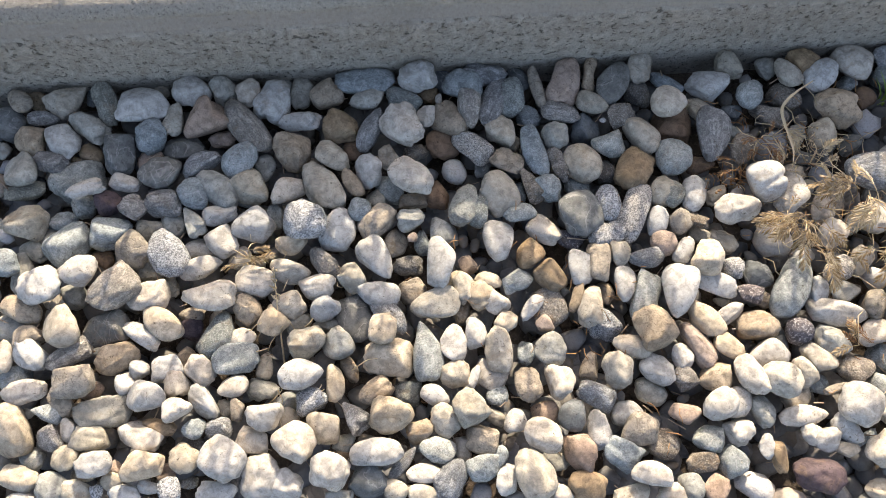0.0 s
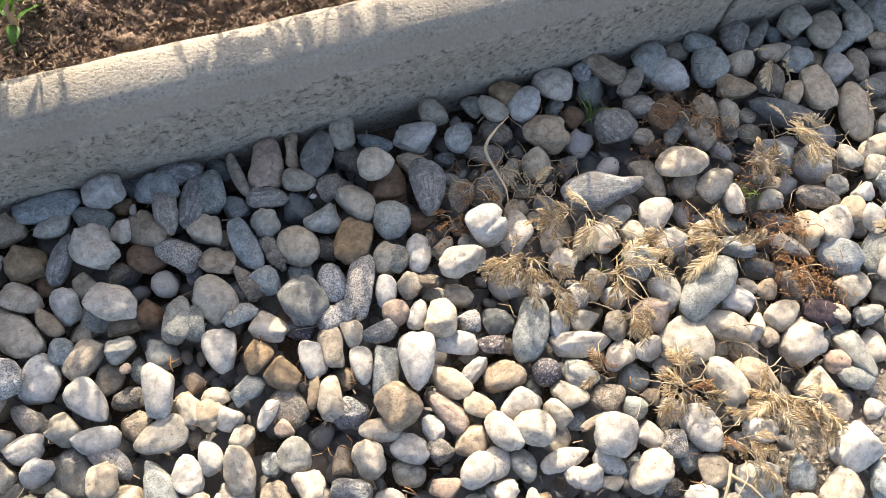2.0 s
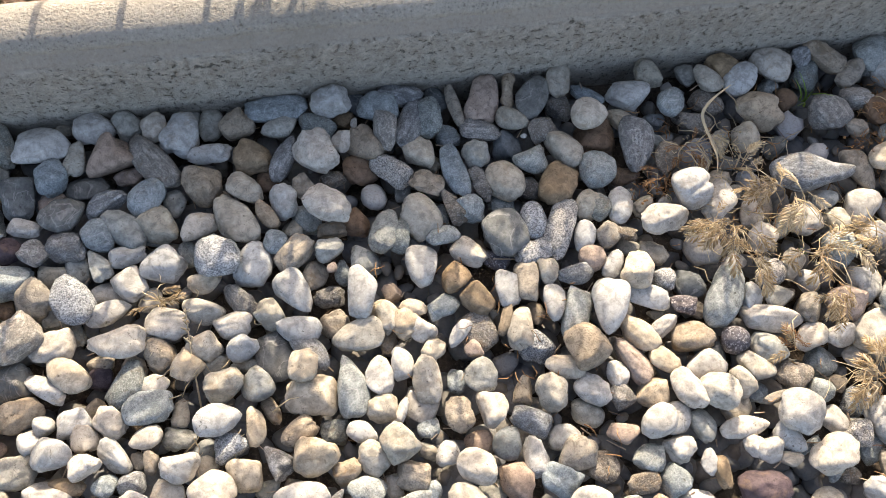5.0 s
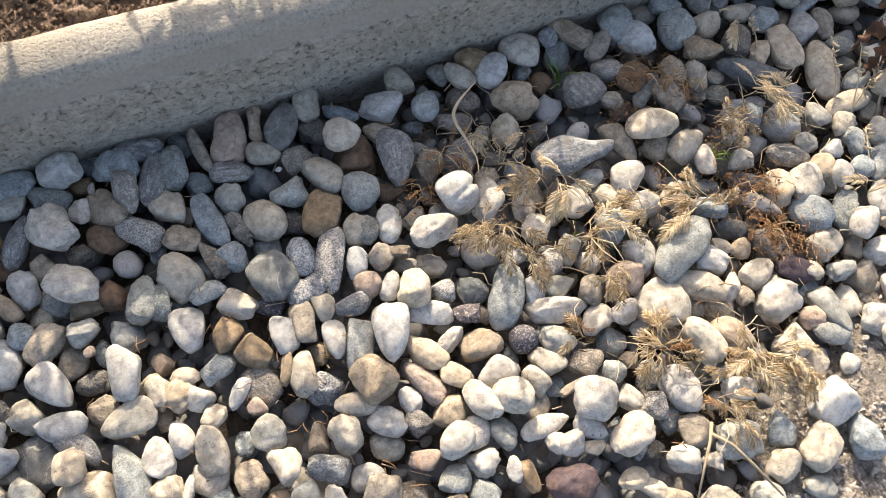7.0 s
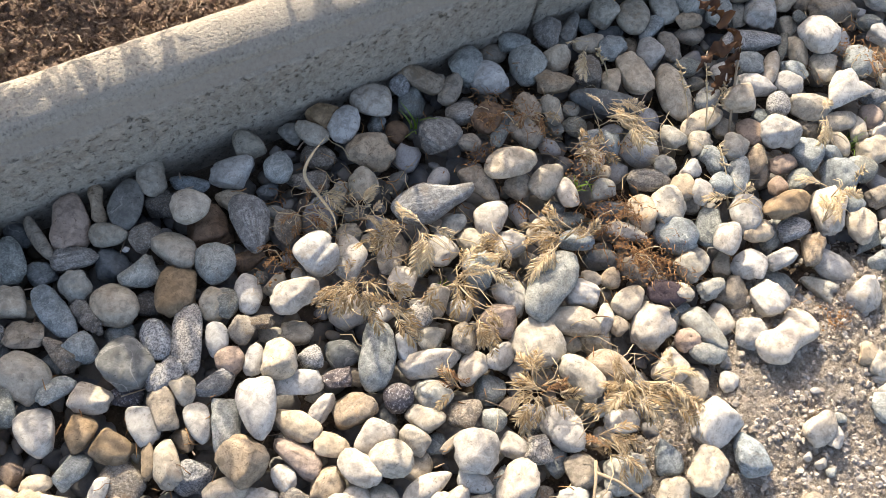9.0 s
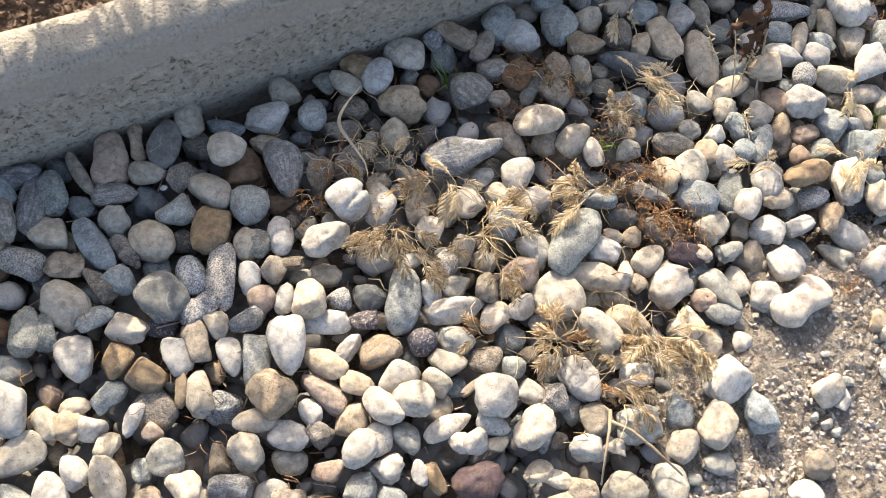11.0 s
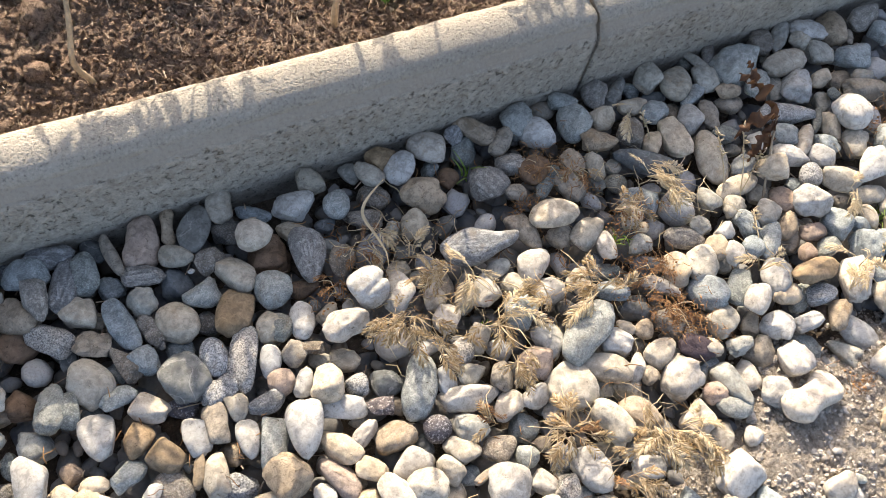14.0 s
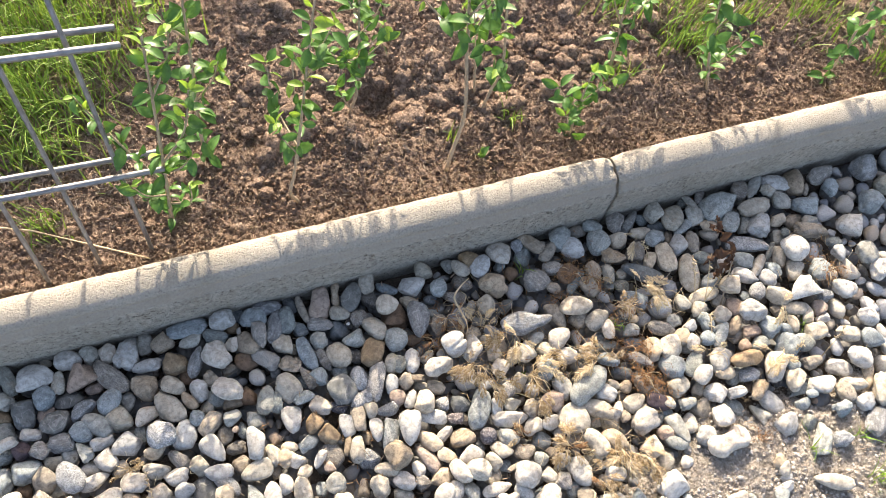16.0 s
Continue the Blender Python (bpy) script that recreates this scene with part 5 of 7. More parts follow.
pebble(0.0589, -0.0105, 0.0261, 0.0243, 33, "g")
pebble(0.0612, -0.2405, 0.0226, 0.0129, 357, "w")
pebble(0.0617, -0.1393, 0.0234, 0.0166, 3, "c")
pebble(0.0636, -0.1555, 0.0227, 0.0198, 276, "b")
pebble(0.0676, -0.0423, 0.0183, 0.0100, 55, "t", "e", 0)
pebble(0.0691, -0.0955, 0.0493, 0.0260, 256, "c", "e")
pebble(0.0704, -0.3487, 0.0152, 0.0117, 358, "w")
pebble(0.0707, -0.0583, 0.0253, 0.0225, 30, "w")
pebble(0.0717, -0.0780, 0.0206, 0.0134, 53, "c", "b", 0)
pebble(0.0721, -0.2221, 0.0265, 0.0145, 41, "b", "e", 0)
pebble(0.0723, -0.3398, 0.0146, 0.0092, 341, "w", "a")
pebble(0.0728, -0.1747, 0.0347, 0.0140, 44, "b", "e")
pebble(0.0733, -0.3236, 0.0175, 0.0152, 218, "c")
pebble(0.0733, -0.1254, 0.0399, 0.0168, 3, "c", "e")
pebble(0.0748, -0.3311, 0.0190, 0.0153, 44, "c")
pebble(0.0751, -0.1688, 0.0186, 0.0129, 2, "b", "e")
pebble(0.0800, -0.0228, 0.0398, 0.0272, 44, "g", "e")
pebble(0.0802, -0.2698, 0.0283, 0.0198, 301, "g", "a")
pebble(0.0816, -0.2373, 0.0138, 0.0119, 27, "n", "b", 0)
pebble(0.0829, -0.2263, 0.0235, 0.0200, 21, "s")
pebble(0.0832, -0.1549, 0.0231, 0.0204, 225, "c", "e")
pebble(0.0842, -0.2097, 0.0399, 0.0191, 355, "o", "b", 2)
pebble(0.0862, -0.0388, 0.0326, 0.0153, 33, "b")
pebble(0.0864, -0.2446, 0.0284, 0.0163, 32, "t")
pebble(0.0889, -0.1112, 0.0282, 0.0169, 10, "g")
pebble(0.0889, -0.0595, 0.0302, 0.0165, 251, "t", "e")
pebble(0.0914, -0.0809, 0.0245, 0.0160, 346, "v")
pebble(0.0921, -0.1361, 0.0216, 0.0170, 314, "c", "b", 0)
pebble(0.0928, -0.1785, 0.0210, 0.0168, 43, "t", "b", 0)
pebble(0.0928, -0.1695, 0.0262, 0.0141, 39, "t", "e")
pebble(0.0941, -0.1945, 0.0159, 0.0138, 32, "p")
pebble(0.0963, -0.0924, 0.0158, 0.0115, 341, "g", "e", 0)
pebble(0.0982, -0.2623, 0.0360, 0.0216, 298, "w", "e", 2)
pebble(0.1018, -0.2892, 0.0293, 0.0223, 8, "w")
pebble(0.1027, -0.1478, 0.0244, 0.0199, 236, "p")
pebble(0.1040, -0.0052, 0.0171, 0.0153, 6, "v", "e", 0)
pebble(0.1056, -0.1236, 0.0271, 0.0249, 351, "c", "b", 2)
pebble(0.1065, -0.0277, 0.0270, 0.0211, 266, "g", "e")
pebble(0.1085, -0.0089, 0.0310, 0.0105, 284, "g", "e")
pebble(0.1100, -0.1812, 0.0222, 0.0142, 351, "p")
pebble(0.1123, -0.0190, 0.0222, 0.0140, 53, "g", "e", 0)
pebble(0.1128, -0.1958, 0.0239, 0.0161, 6, "v")
pebble(0.1136, -0.0969, 0.0202, 0.0158, 47, "w")
pebble(0.1171, -0.2257, 0.0404, 0.0256, 39, "w")
pebble(0.1182, -0.1609, 0.0326, 0.0248, 329, "w", "b", 2)
pebble(0.1185, -0.0444, 0.0224, 0.0136, 346, "t", "e")
pebble(0.1188, -0.0528, 0.0240, 0.0168, 341, "t", "e", 0)
pebble(0.1190, -0.3585, 0.0434, 0.0174, 333, "c", "e")
pebble(0.1243, -0.0047, 0.0261, 0.0107, 50, "m", "e")
pebble(0.1255, -0.0312, 0.0239, 0.0178, 342, "v", "e")
pebble(0.1260, -0.2940, 0.0186, 0.0145, 46, "v")
pebble(0.1272, -0.1394, 0.0165, 0.0149, 3, "b", "b", 0)
pebble(0.1295, -0.3167, 0.0374, 0.0190, 48, "b")
pebble(0.1301, -0.2743, 0.0200, 0.0146, 345, "b", "a", 0)
pebble(0.1318, -0.1831, 0.0273, 0.0242, 230, "b", "e")
pebble(0.1328, -0.2447, 0.0316, 0.0213, 37, "c")
pebble(0.1333, -0.1164, 0.0331, 0.0173, 320, "w")
pebble(0.1368, -0.2589, 0.0293, 0.0144, 12, "b", "a", 0)
pebble(0.1385, -0.2295, 0.0173, 0.0150, 20, "b", "e")
pebble(0.1391, -0.1376, 0.0222, 0.0193, 227, "s", "e")
pebble(0.1392, -0.0975, 0.0270, 0.0211, 344, "b")
pebble(0.1415, -0.0240, 0.0599, 0.0346, 13, "b")
pebble(0.1422, -0.2089, 0.0296, 0.0271, 233, "b")
pebble(0.1440, -0.2665, 0.0147, 0.0103, 353, "b", "e")
pebble(0.1466, -0.1996, 0.0183, 0.0100, 339, "g", "e")
pebble(0.1471, -0.0482, 0.0317, 0.0211, 51, "b")
pebble(0.1500, -0.2743, 0.0094, 0.0076, 3, "p", "e")
pebble(0.1507, -0.1899, 0.0188, 0.0146, 346, "b")
pebble(0.1536, -0.3214, 0.0240, 0.0178, 345, "s")
pebble(0.1537, -0.0793, 0.0540, 0.0214, 344, "s", "e")
pebble(0.1539, -0.1092, 0.0378, 0.0132, 40, "w", "e")
pebble(0.1572, -0.1655, 0.0183, 0.0159, 355, "t", "b", 0)
pebble(0.1585, -0.1254, 0.0241, 0.0194, 259, "w")
pebble(0.1602, -0.2599, 0.0311, 0.0214, 340, "w")
pebble(0.1613, -0.1861, 0.0221, 0.0157, 281, "c", "e")
pebble(0.1616, -0.1512, 0.0327, 0.0211, 320, "c", "e")
pebble(0.1629, -0.2330, 0.0246, 0.0166, 11, "t")
pebble(0.1630, -0.2048, 0.0241, 0.0119, 338, "b", "e")
pebble(0.1656, -0.2111, 0.0224, 0.0195, 5, "v", "e")
pebble(0.1686, -0.0526, 0.0289, 0.0140, 52, "g", "b", 0)
pebble(0.1690, -0.2917, 0.0226, 0.0176, 0, "b")
pebble(0.1701, -0.1195, 0.0211, 0.0188, 259, "b")
pebble(0.1742, -0.1708, 0.0324, 0.0158, 347, "c", "e")
pebble(0.1771, -0.0959, 0.0294, 0.0080, 45, "v", "e")
pebble(0.1785, -0.0094, 0.0274, 0.0217, 48, "m", "e")
pebble(0.1804, -0.0197, 0.0174, 0.0109, 53, "g", "b", 0)
pebble(0.1814, -0.0596, 0.0355, 0.0279, 239, "w")
pebble(0.1838, -0.2747, 0.0264, 0.0234, 281, "t", "e")
pebble(0.1851, -0.1815, 0.0221, 0.0140, 243, "c")
pebble(0.1853, -0.2019, 0.0251, 0.0211, 353, "c")
pebble(0.1863, -0.0371, 0.0437, 0.0219, 1, "c", "e")
pebble(0.1868, -0.1046, 0.0282, 0.0175, 250, "c")
pebble(0.1888, -0.1541, 0.0403, 0.0307, 18, "w", "a", 2)
pebble(0.1948, -0.2712, 0.0294, 0.0177, 332, "c")
pebble(0.1951, -0.1254, 0.0288, 0.0211, 41, "c")
pebble(0.1971, -0.0108, 0.0377, 0.0151, 45, "g", "e")
pebble(0.1978, -0.2476, 0.0330, 0.0209, 326, "w", "e")
pebble(0.1996, -0.2927, 0.0241, 0.0189, 2, "w")
pebble(0.2002, -0.3145, 0.0376, 0.0241, 52, "k")
pebble(0.2003, -0.1902, 0.0188, 0.0114, 9, "w")
pebble(0.2018, -0.1767, 0.0227, 0.0178, 33, "p")
pebble(0.2019, -0.0784, 0.0194, 0.0180, 9, "g", "b", 0)
pebble(0.2054, -0.1025, 0.0328, 0.0325, 282, "w", "e", 2)
pebble(0.2055, -0.0614, 0.0247, 0.0145, 11, "c", "e")
pebble(0.2083, -0.0778, 0.0116, 0.0108, 20, "v", "e")
pebble(0.2131, -0.0209, 0.0219, 0.0170, 351, "g", "e")
pebble(0.2168, -0.1642, 0.0212, 0.0189, 4, "k")
pebble(0.2196, -0.2147, 0.0288, 0.0198, 333, "c", "e")
pebble(0.2199, -0.2435, 0.0308, 0.0256, 313, "w", "e")
pebble(0.2207, -0.2657, 0.0314, 0.0123, 53, "c")
pebble(0.2231, -0.0378, 0.0269, 0.0230, 291, "g")
pebble(0.2244, -0.2851, 0.0415, 0.0222, 55, "c")
pebble(0.2251, -0.1339, 0.0272, 0.0240, 236, "b")
pebble(0.2277, -0.0135, 0.0372, 0.0236, 332, "w")
pebble(0.2314, -0.0654, 0.0265, 0.0207, 10, "t", "b", 0)
pebble(0.2419, -0.0852, 0.0440, 0.0214, 329, "t")
pebble(0.2460, -0.2292, 0.0274, 0.0216, 311, "b", "e")
pebble(0.2460, -0.0724, 0.0218, 0.0143, 347, "g")
pebble(0.2506, -0.0500, 0.0356, 0.0283, 325, "b")
pebble(0.2512, -0.0171, 0.0391, 0.0247, 245, "t", "e")
pebble(0.2538, -0.2027, 0.0258, 0.0217, 331, "w", "e")
pebble(0.2621, -0.0313, 0.0186, 0.0076, 53, "t", "e")
pebble(0.2629, -0.1060, 0.0212, 0.0163, 309, "v")
pebble(0.2631, -0.1182, 0.0216, 0.0179, 40, "w")
pebble(0.2922, -0.0170, 0.0403, 0.0212, 12, "k")
pebble(0.2973, -0.0359, 0.0243, 0.0211, 28, "b")
pebble(-0.2560, -0.2780, 0.0165, 0.0103, 79, "w")
pebble(-0.2490, -0.2850, 0.0206, 0.0105, 95, "o")
pebble(-0.2270, -0.2970, 0.0319, 0.0224, 166, "r")
pebble(-0.1900, -0.3080, 0.0205, 0.0148, 156, "c")
pebble(0.2940, -0.0900, 0.0336, 0.0330, 165, "w")
pebble(0.3040, -0.1550, 0.0299, 0.0285, 165, "w")
pebble(0.3570, -0.0240, 0.0366, 0.0336, 180, "k")
pebble(0.3390, -0.0690, 0.0327, 0.0307, 165, "b")
pebble(0.3700, -0.0520, 0.0316, 0.0315, 165, "g")
pebble(0.2950, -0.1300, 0.0297, 0.0260, 103, "g")
pebble(0.2450, -0.1620, 0.0289, 0.0250, 130, "w")
pebble(-0.1470, -0.3400, 0.0285, 0.0204, 146, "g")
pebble(-0.1720, -0.3290, 0.0217, 0.0146, 146, "t")
pebble(-0.1820, -0.3180, 0.0200, 0.0131, 150, "c")
pebble(-0.1200, -0.3510, 0.0281, 0.0208, 70, "g")
pebble(-0.0850, -0.3530, 0.0222, 0.0146, 155, "g", "b", 0)
pebble(-0.0250, -0.3830, 0.0204, 0.0190, 136, "t")
pebble(-0.0420, -0.3930, 0.0244, 0.0198, 125, "w")
pebble(-0.0740, -0.3800, 0.0194, 0.0113, 155, "c")
pebble(-0.1040, -0.3540, 0.0100, 0.0078, 155, "g")
pebble(-0.1880, -0.3300, 0.0252, 0.0135, 166, "g")

# loose fill between and under the named pebbles, and the rest of the bed
LOW = [unit_stone(300 + k, 2, 2.5, 0.25, 3) for k in range(16)]


def heap(name, spots, bases, material, label, category, smooth=True):
    """Many stones (x, y, z, length, width, height, turn, tip) as one mesh."""
    allv, allf, at = [], [], 0
    for i, (x, y, z, a, b, c, turn, tip) in enumerate(spots):
        pts, faces = bases[i % len(bases)]
        m = np.array(Euler((tip, tip * 0.6, turn)).to_matrix())
        allv.append((pts * (a, b, c)) @ m.T + (x, y, z))
        allf.append(faces + at)
        at += len(pts)
    ob = fast_mesh(name, np.concatenate(allv), np.concatenate(allf), material, smooth)
    return tagged(ob, label, category, kind="stuff")


CELL = 0.05
cells = {}


def book(x, y, r):
    cells.setdefault((int(x // CELL), int(y // CELL)), []).append((x, y, r))


def free(x, y, r, slack):
    i, j = int(x // CELL), int(y // CELL)
    for di in (-1, 0, 1):
        for dj in (-1, 0, 1):
            for px, py, pr in cells.get((i + di, j + dj), ()):
                if (px - x) ** 2 + (py - y) ** 2 < (slack * (pr + r)) ** 2:
                    return False
    return True


for x, y, a, b, turn in placed:
    c, s = math.cos(turn), math.sin(turn)
    long = max(a - b, 0) / 2
    for k in (-1, 0, 1):
        book(x + k * long * c, y + k * long * s, b / 2)

top, rng = [], random.Random(11)
for tries, big, small in ((14000, 0.032, 0.024), (26000, 0.024, 0.017), (36000, 0.017, 0.009)):
    for _ in range(tries):
        x, y = rng.uniform(-1.15, 0.95), rng.uniform(-0.62, -0.012)
        a = rng.uniform(small, big)
        b = a * rng.uniform(0.62, 0.92)
        if rng.random() < in_bare(x, y) * 1.02:
            continue
        if free(x, y, (a + b) / 4, 0.90):
            book(x, y, (a + b) / 4)
            c = b * rng.uniform(0.6, 0.85)
            top.append((x, y, -0.009 - 0.006 * rng.random() + 0.3 * (c - 0.014), a, b, c, rng.uniform(0, 6.3), rng.gauss(0, 0.2)))
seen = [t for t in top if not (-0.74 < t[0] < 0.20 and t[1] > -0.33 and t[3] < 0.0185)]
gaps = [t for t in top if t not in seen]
# small fill among the named stones gets the copy with painted gap shade
heap("gap_pebbles", [(x, y, z - 0.003, a, b, c, d, e) for x, y, z, a, b, c, d, e in gaps], LOW, GAP_SHADED, "small earth-stained pebbles deep in the gaps, darkened to look shaded", "pebbles")
heap("pebble_bed", seen, LOW, LOOSE, "mixed grey, white and tan river pebbles heaped in a bed", "pebbles")

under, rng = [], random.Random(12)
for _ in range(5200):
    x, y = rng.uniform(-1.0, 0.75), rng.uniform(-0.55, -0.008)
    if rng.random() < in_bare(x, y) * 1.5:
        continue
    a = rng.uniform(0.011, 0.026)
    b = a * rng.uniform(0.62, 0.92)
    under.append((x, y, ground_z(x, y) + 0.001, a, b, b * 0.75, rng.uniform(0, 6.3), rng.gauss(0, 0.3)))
# their dark colour carries the shade under the upper stones
heap("buried_pebbles", under, [unit_stone(400 + k, 2, 2.5, 0.25, 3) for k in range(8)], BURIED_SHADED, "smaller earth-stained pebbles half buried in the earth, coloured darker for shade", "pebbles")

grit, rng = [], random.Random(13)
for tries, x0, x1, y0, y1 in ((40000, -0.17, 0.24, -0.47, -0.22), (9000, -0.32, 0.40, -0.52, -0.20)):
    for _ in range(tries):
        x, y = rng.uniform(x0, x1), rng.uniform(y0, y1)
        if rng.random() > in_bare(x, y) * 1.3 + 0.06 or noise.noise(Vector((x * 26, y * 26, 5.0))) < rng.uniform(-0.7, 0.3):
            continue
        a = 0.0009 + 0.0048 * rng.random() ** 6.5
        z = max(patch_z(x, y), ground_z(x, y))
        grit.append((x, y, z - 0.08 * a, a, a * rng.uniform(0.6, 0.95), a * rng.uniform(0.55, 0.85), rng.uniform(0, 6.3), rng.gauss(0, 0.5)))
heap("gravel_grit", [g for g in grit if g[3] < 0.0040], [unit_stone(500 + k, 1, 2.8, 0.9, 2) for k in range(20)], GRIT, "fine crushed grit strewn over trodden earth", "grit", False)
heap("gravel_chips", [g for g in grit if g[3] >= 0.0040], [unit_stone(520 + k, 2, 3.0, 0.7, 5) for k in range(20)], GRIT, "crushed gravel chips strewn over trodden earth", "gravel", False)

# ---- soil clods, mulch and grass ----
clods, rng = [], random.Random(21)
for _ in range(1500):
    x, y = rng.uniform(-0.9, 0.8), 0.058 + 0.5 * rng.random() ** 1.5
    patch = noise.noise(Vector((x * 9, y * 9, 4.0)))
    if patch < -0.12 and rng.random() < 0.75:
        continue
    a = 0.004 + (0.013 + 0.05 * min(max(y - 0.12, 0.0), 0.18)) * rng.random() ** (2.6 if patch > 0.08 else 4.5)
    if y < 0.058 + 0.5 * a:
        continue
    clods.append((x, y, soil_z(x, y) - 0.02 * a, a, a * rng.uniform(0.7, 1), a * rng.uniform(0.6, 0.9), rng.uniform(0, 6.3), rng.gauss(0, 0.5)))
for _ in range(330):
    x, y = rng.gauss(-0.12, 0.16), 0.175 + abs(rng.gauss(0, 0.07)) - 0.05 * rng.random()
    a = 0.006 + 0.015 * rng.random() ** 2.2
    if y > 0.07 + 0.5 * a:
        clods.append((x, y, soil_z(x, y) + 0.02 * a, a, a * rng.uniform(0.7, 1), a * rng.uniform(0.6, 0.9), rng.uniform(0, 6.3), rng.gauss(0, 0.5)))
def slivers(name, spots, material, label, category):
    """Thin three-sided chips (x, y, z, length, thickness, turn, tip) as one mesh."""
    verts, faces, at = [], [], 0
    prism = np.array([(-0.5, -0.5, 0), (-0.5, 0.5, 0), (-0.5, 0, 0.7), (0.5, -0.3, 0), (0.5, 0.3, 0), (0.5, 0, 0.5)])
    sides = np.array([(0, 3, 4), (0, 4, 1), (1, 4, 5), (1, 5, 2), (2, 5, 3), (2, 3, 0), (0, 1, 2), (3, 5, 4)])
    for x, y, z, a, b, turn, tip in spots:
        m = np.array(Euler((0, tip, turn)).to_matrix())
        verts.append((prism * (a, b, b)) @ m.T + (x, y, z))
        faces.append(sides + at)
        at += 6
    ob = fast_mesh(name, np.concatenate(verts), np.concatenate(faces), material, smooth=False)
    return tagged(ob, label, category, kind="stuff")


def clod(seed, level):
    """A crumbly clod of earth, rough at four scales."""
    rng = random.Random(seed)
    bm = bmesh.new()
    bmesh.ops.create_icosphere(bm, subdivisions=level, radius=0.5)
    shift = Vector((rng.uniform(-50, 50), rng.uniform(-50, 50), rng.uniform(-50, 50)))
    pts = []
    for v in bm.verts:
        d = v.co.normalized()
        r = 0.42 + sum(k * abs(noise.noise(d * f + shift)) for f, k in ((1.4, 0.34), (3.1, 0.24), (6.5, 0.22), (13.0, 0.16)))
        pts.append(tuple(d * r))
    bm.verts.index_update()
    faces = np.array([[v.index for v in f.verts] for f in bm.faces])
    bm.free()
    return np.array(pts), faces


def crumb(seed):
    """A small eight-sided crumb."""
    rng = random.Random(seed)
    pts = np.array([(1, 0, 0), (0, 1, 0), (-1, 0, 0), (0, -1, 0), (0, 0, 1), (0, 0, -1)]) * 0.55
    pts = pts + np.array([[rng.uniform(-0.22, 0.22) for _ in range(3)] for _ in range(6)])
    return pts, np.array([(0, 1, 4), (1, 2, 4), (2, 3, 4), (3, 0, 4), (1, 0, 5), (2, 1, 5), (3, 2, 5), (0, 3, 5)])


heap("soil_clods", [c for c in clods if c[3] > 0.010], [clod(600 + k, 3) for k in range(16)], SOIL, "rough crumbly clods of brown soil", "soil")
heap("soil_lumps", [c for c in clods if c[3] <= 0.010], [clod(620 + k, 2) for k in range(16)], SOIL, "small crumbly lumps of brown soil", "soil", False)

crumbs, rng = [], random.Random(24)
for _ in range(60000):
    x, y = rng.uniform(-0.78, 0.60), 0.052 + 0.42 * rng.random() ** 1.25
    a = 0.0016 + 0.0062 * rng.random() ** 3
    crumbs.append((x, y, soil_z(x, y) + 0.2 * a, a, a * rng.uniform(0.6, 1), a * rng.uniform(0.6, 1.0), rng.uniform(0, 6.3), rng.gauss(0, 0.6)))
heap("soil_crumbs", crumbs, [crumb(650 + k) for k in range(24)], SOIL, "fine dry crumbs of brown soil", "soil", False)

chips, rng = [], random.Random(22)
for _ in range(36000):
    x, y = rng.uniform(-0.85, 0.75), 0.056 + 0.46 * rng.random() ** 1.15
    patch = noise.noise(Vector((x * 7 + 3, y * 7, 9.0)))
    if rng.random() > 0.72 + 1.1 * patch:
        continue
    a = 0.0020 + 0.0070 * rng.random() ** 3
    chips.append((x, y, soil_z(x, y) + rng.uniform(0.002, 0.006), a, rng.uniform(0.0006, 0.0014), rng.uniform(0, 6.3), rng.gauss(0, 0.5)))
slivers("mulch_chips", chips, CHIP, "pale dry straw and bark slivers strewn on soil", "mulch")
bits, rng = [], random.Random(23)
for _ in range(900):
    x, y = rng.uniform(-0.8, 0.6), rng.uniform(-0.45, -0.01)
    a = 0.004 + 0.014 * rng.random() ** 2
    bits.append((x, y, rng.uniform(-0.014, -0.002), a, rng.uniform(0.0005, 0.0013), rng.uniform(0, 6.3), rng.gauss(0, 0.3)))
slivers("straw_litter", bits, CHIP, "dry straw bits and root scraps caught between the pebbles", "litter")


def blades(name, tufts, material, label, category, seed):
    """Grass: bent, tapering blades. tufts: (x, y, spread, blades, length)."""
    rng = random.Random(seed)
    verts, faces = [], []
    for x, y, spread, count, length in tufts:
        for _ in range(count):
            bx, by = rng.gauss(x, spread), rng.gauss(y, spread)
            by = max(by, 0.062) if y > 0 else by
            z = soil_z(bx, by) if y > 0 else -0.012
            turn, lean, h = rng.uniform(0, 6.3), rng.uniform(0.15, 0.9), length * rng.uniform(0.5, 1.1)
            w = rng.uniform(0.0006, 0.0013)
            dx, dy = math.cos(turn), math.sin(turn)
            base = len(verts)
            for s in (0.0, 0.35, 0.7, 1.0):
                out = lean * h * s * s
                up = h * s * (1 - 0.35 * lean * s)
                half = w * (1 - s) + 0.0001
                for side in (-1, 1):
                    verts.append((bx + dx * out - dy * side * half, by + dy * out + dx * side * half, z + up))
            for k in range(3):
                b = base + 2 * k
                faces.append((b, b + 1, b + 3, b + 2))
    ob = fast_mesh(name, np.array(verts), np.array(faces), material)
    return tagged(ob, label, category, kind="stuff")


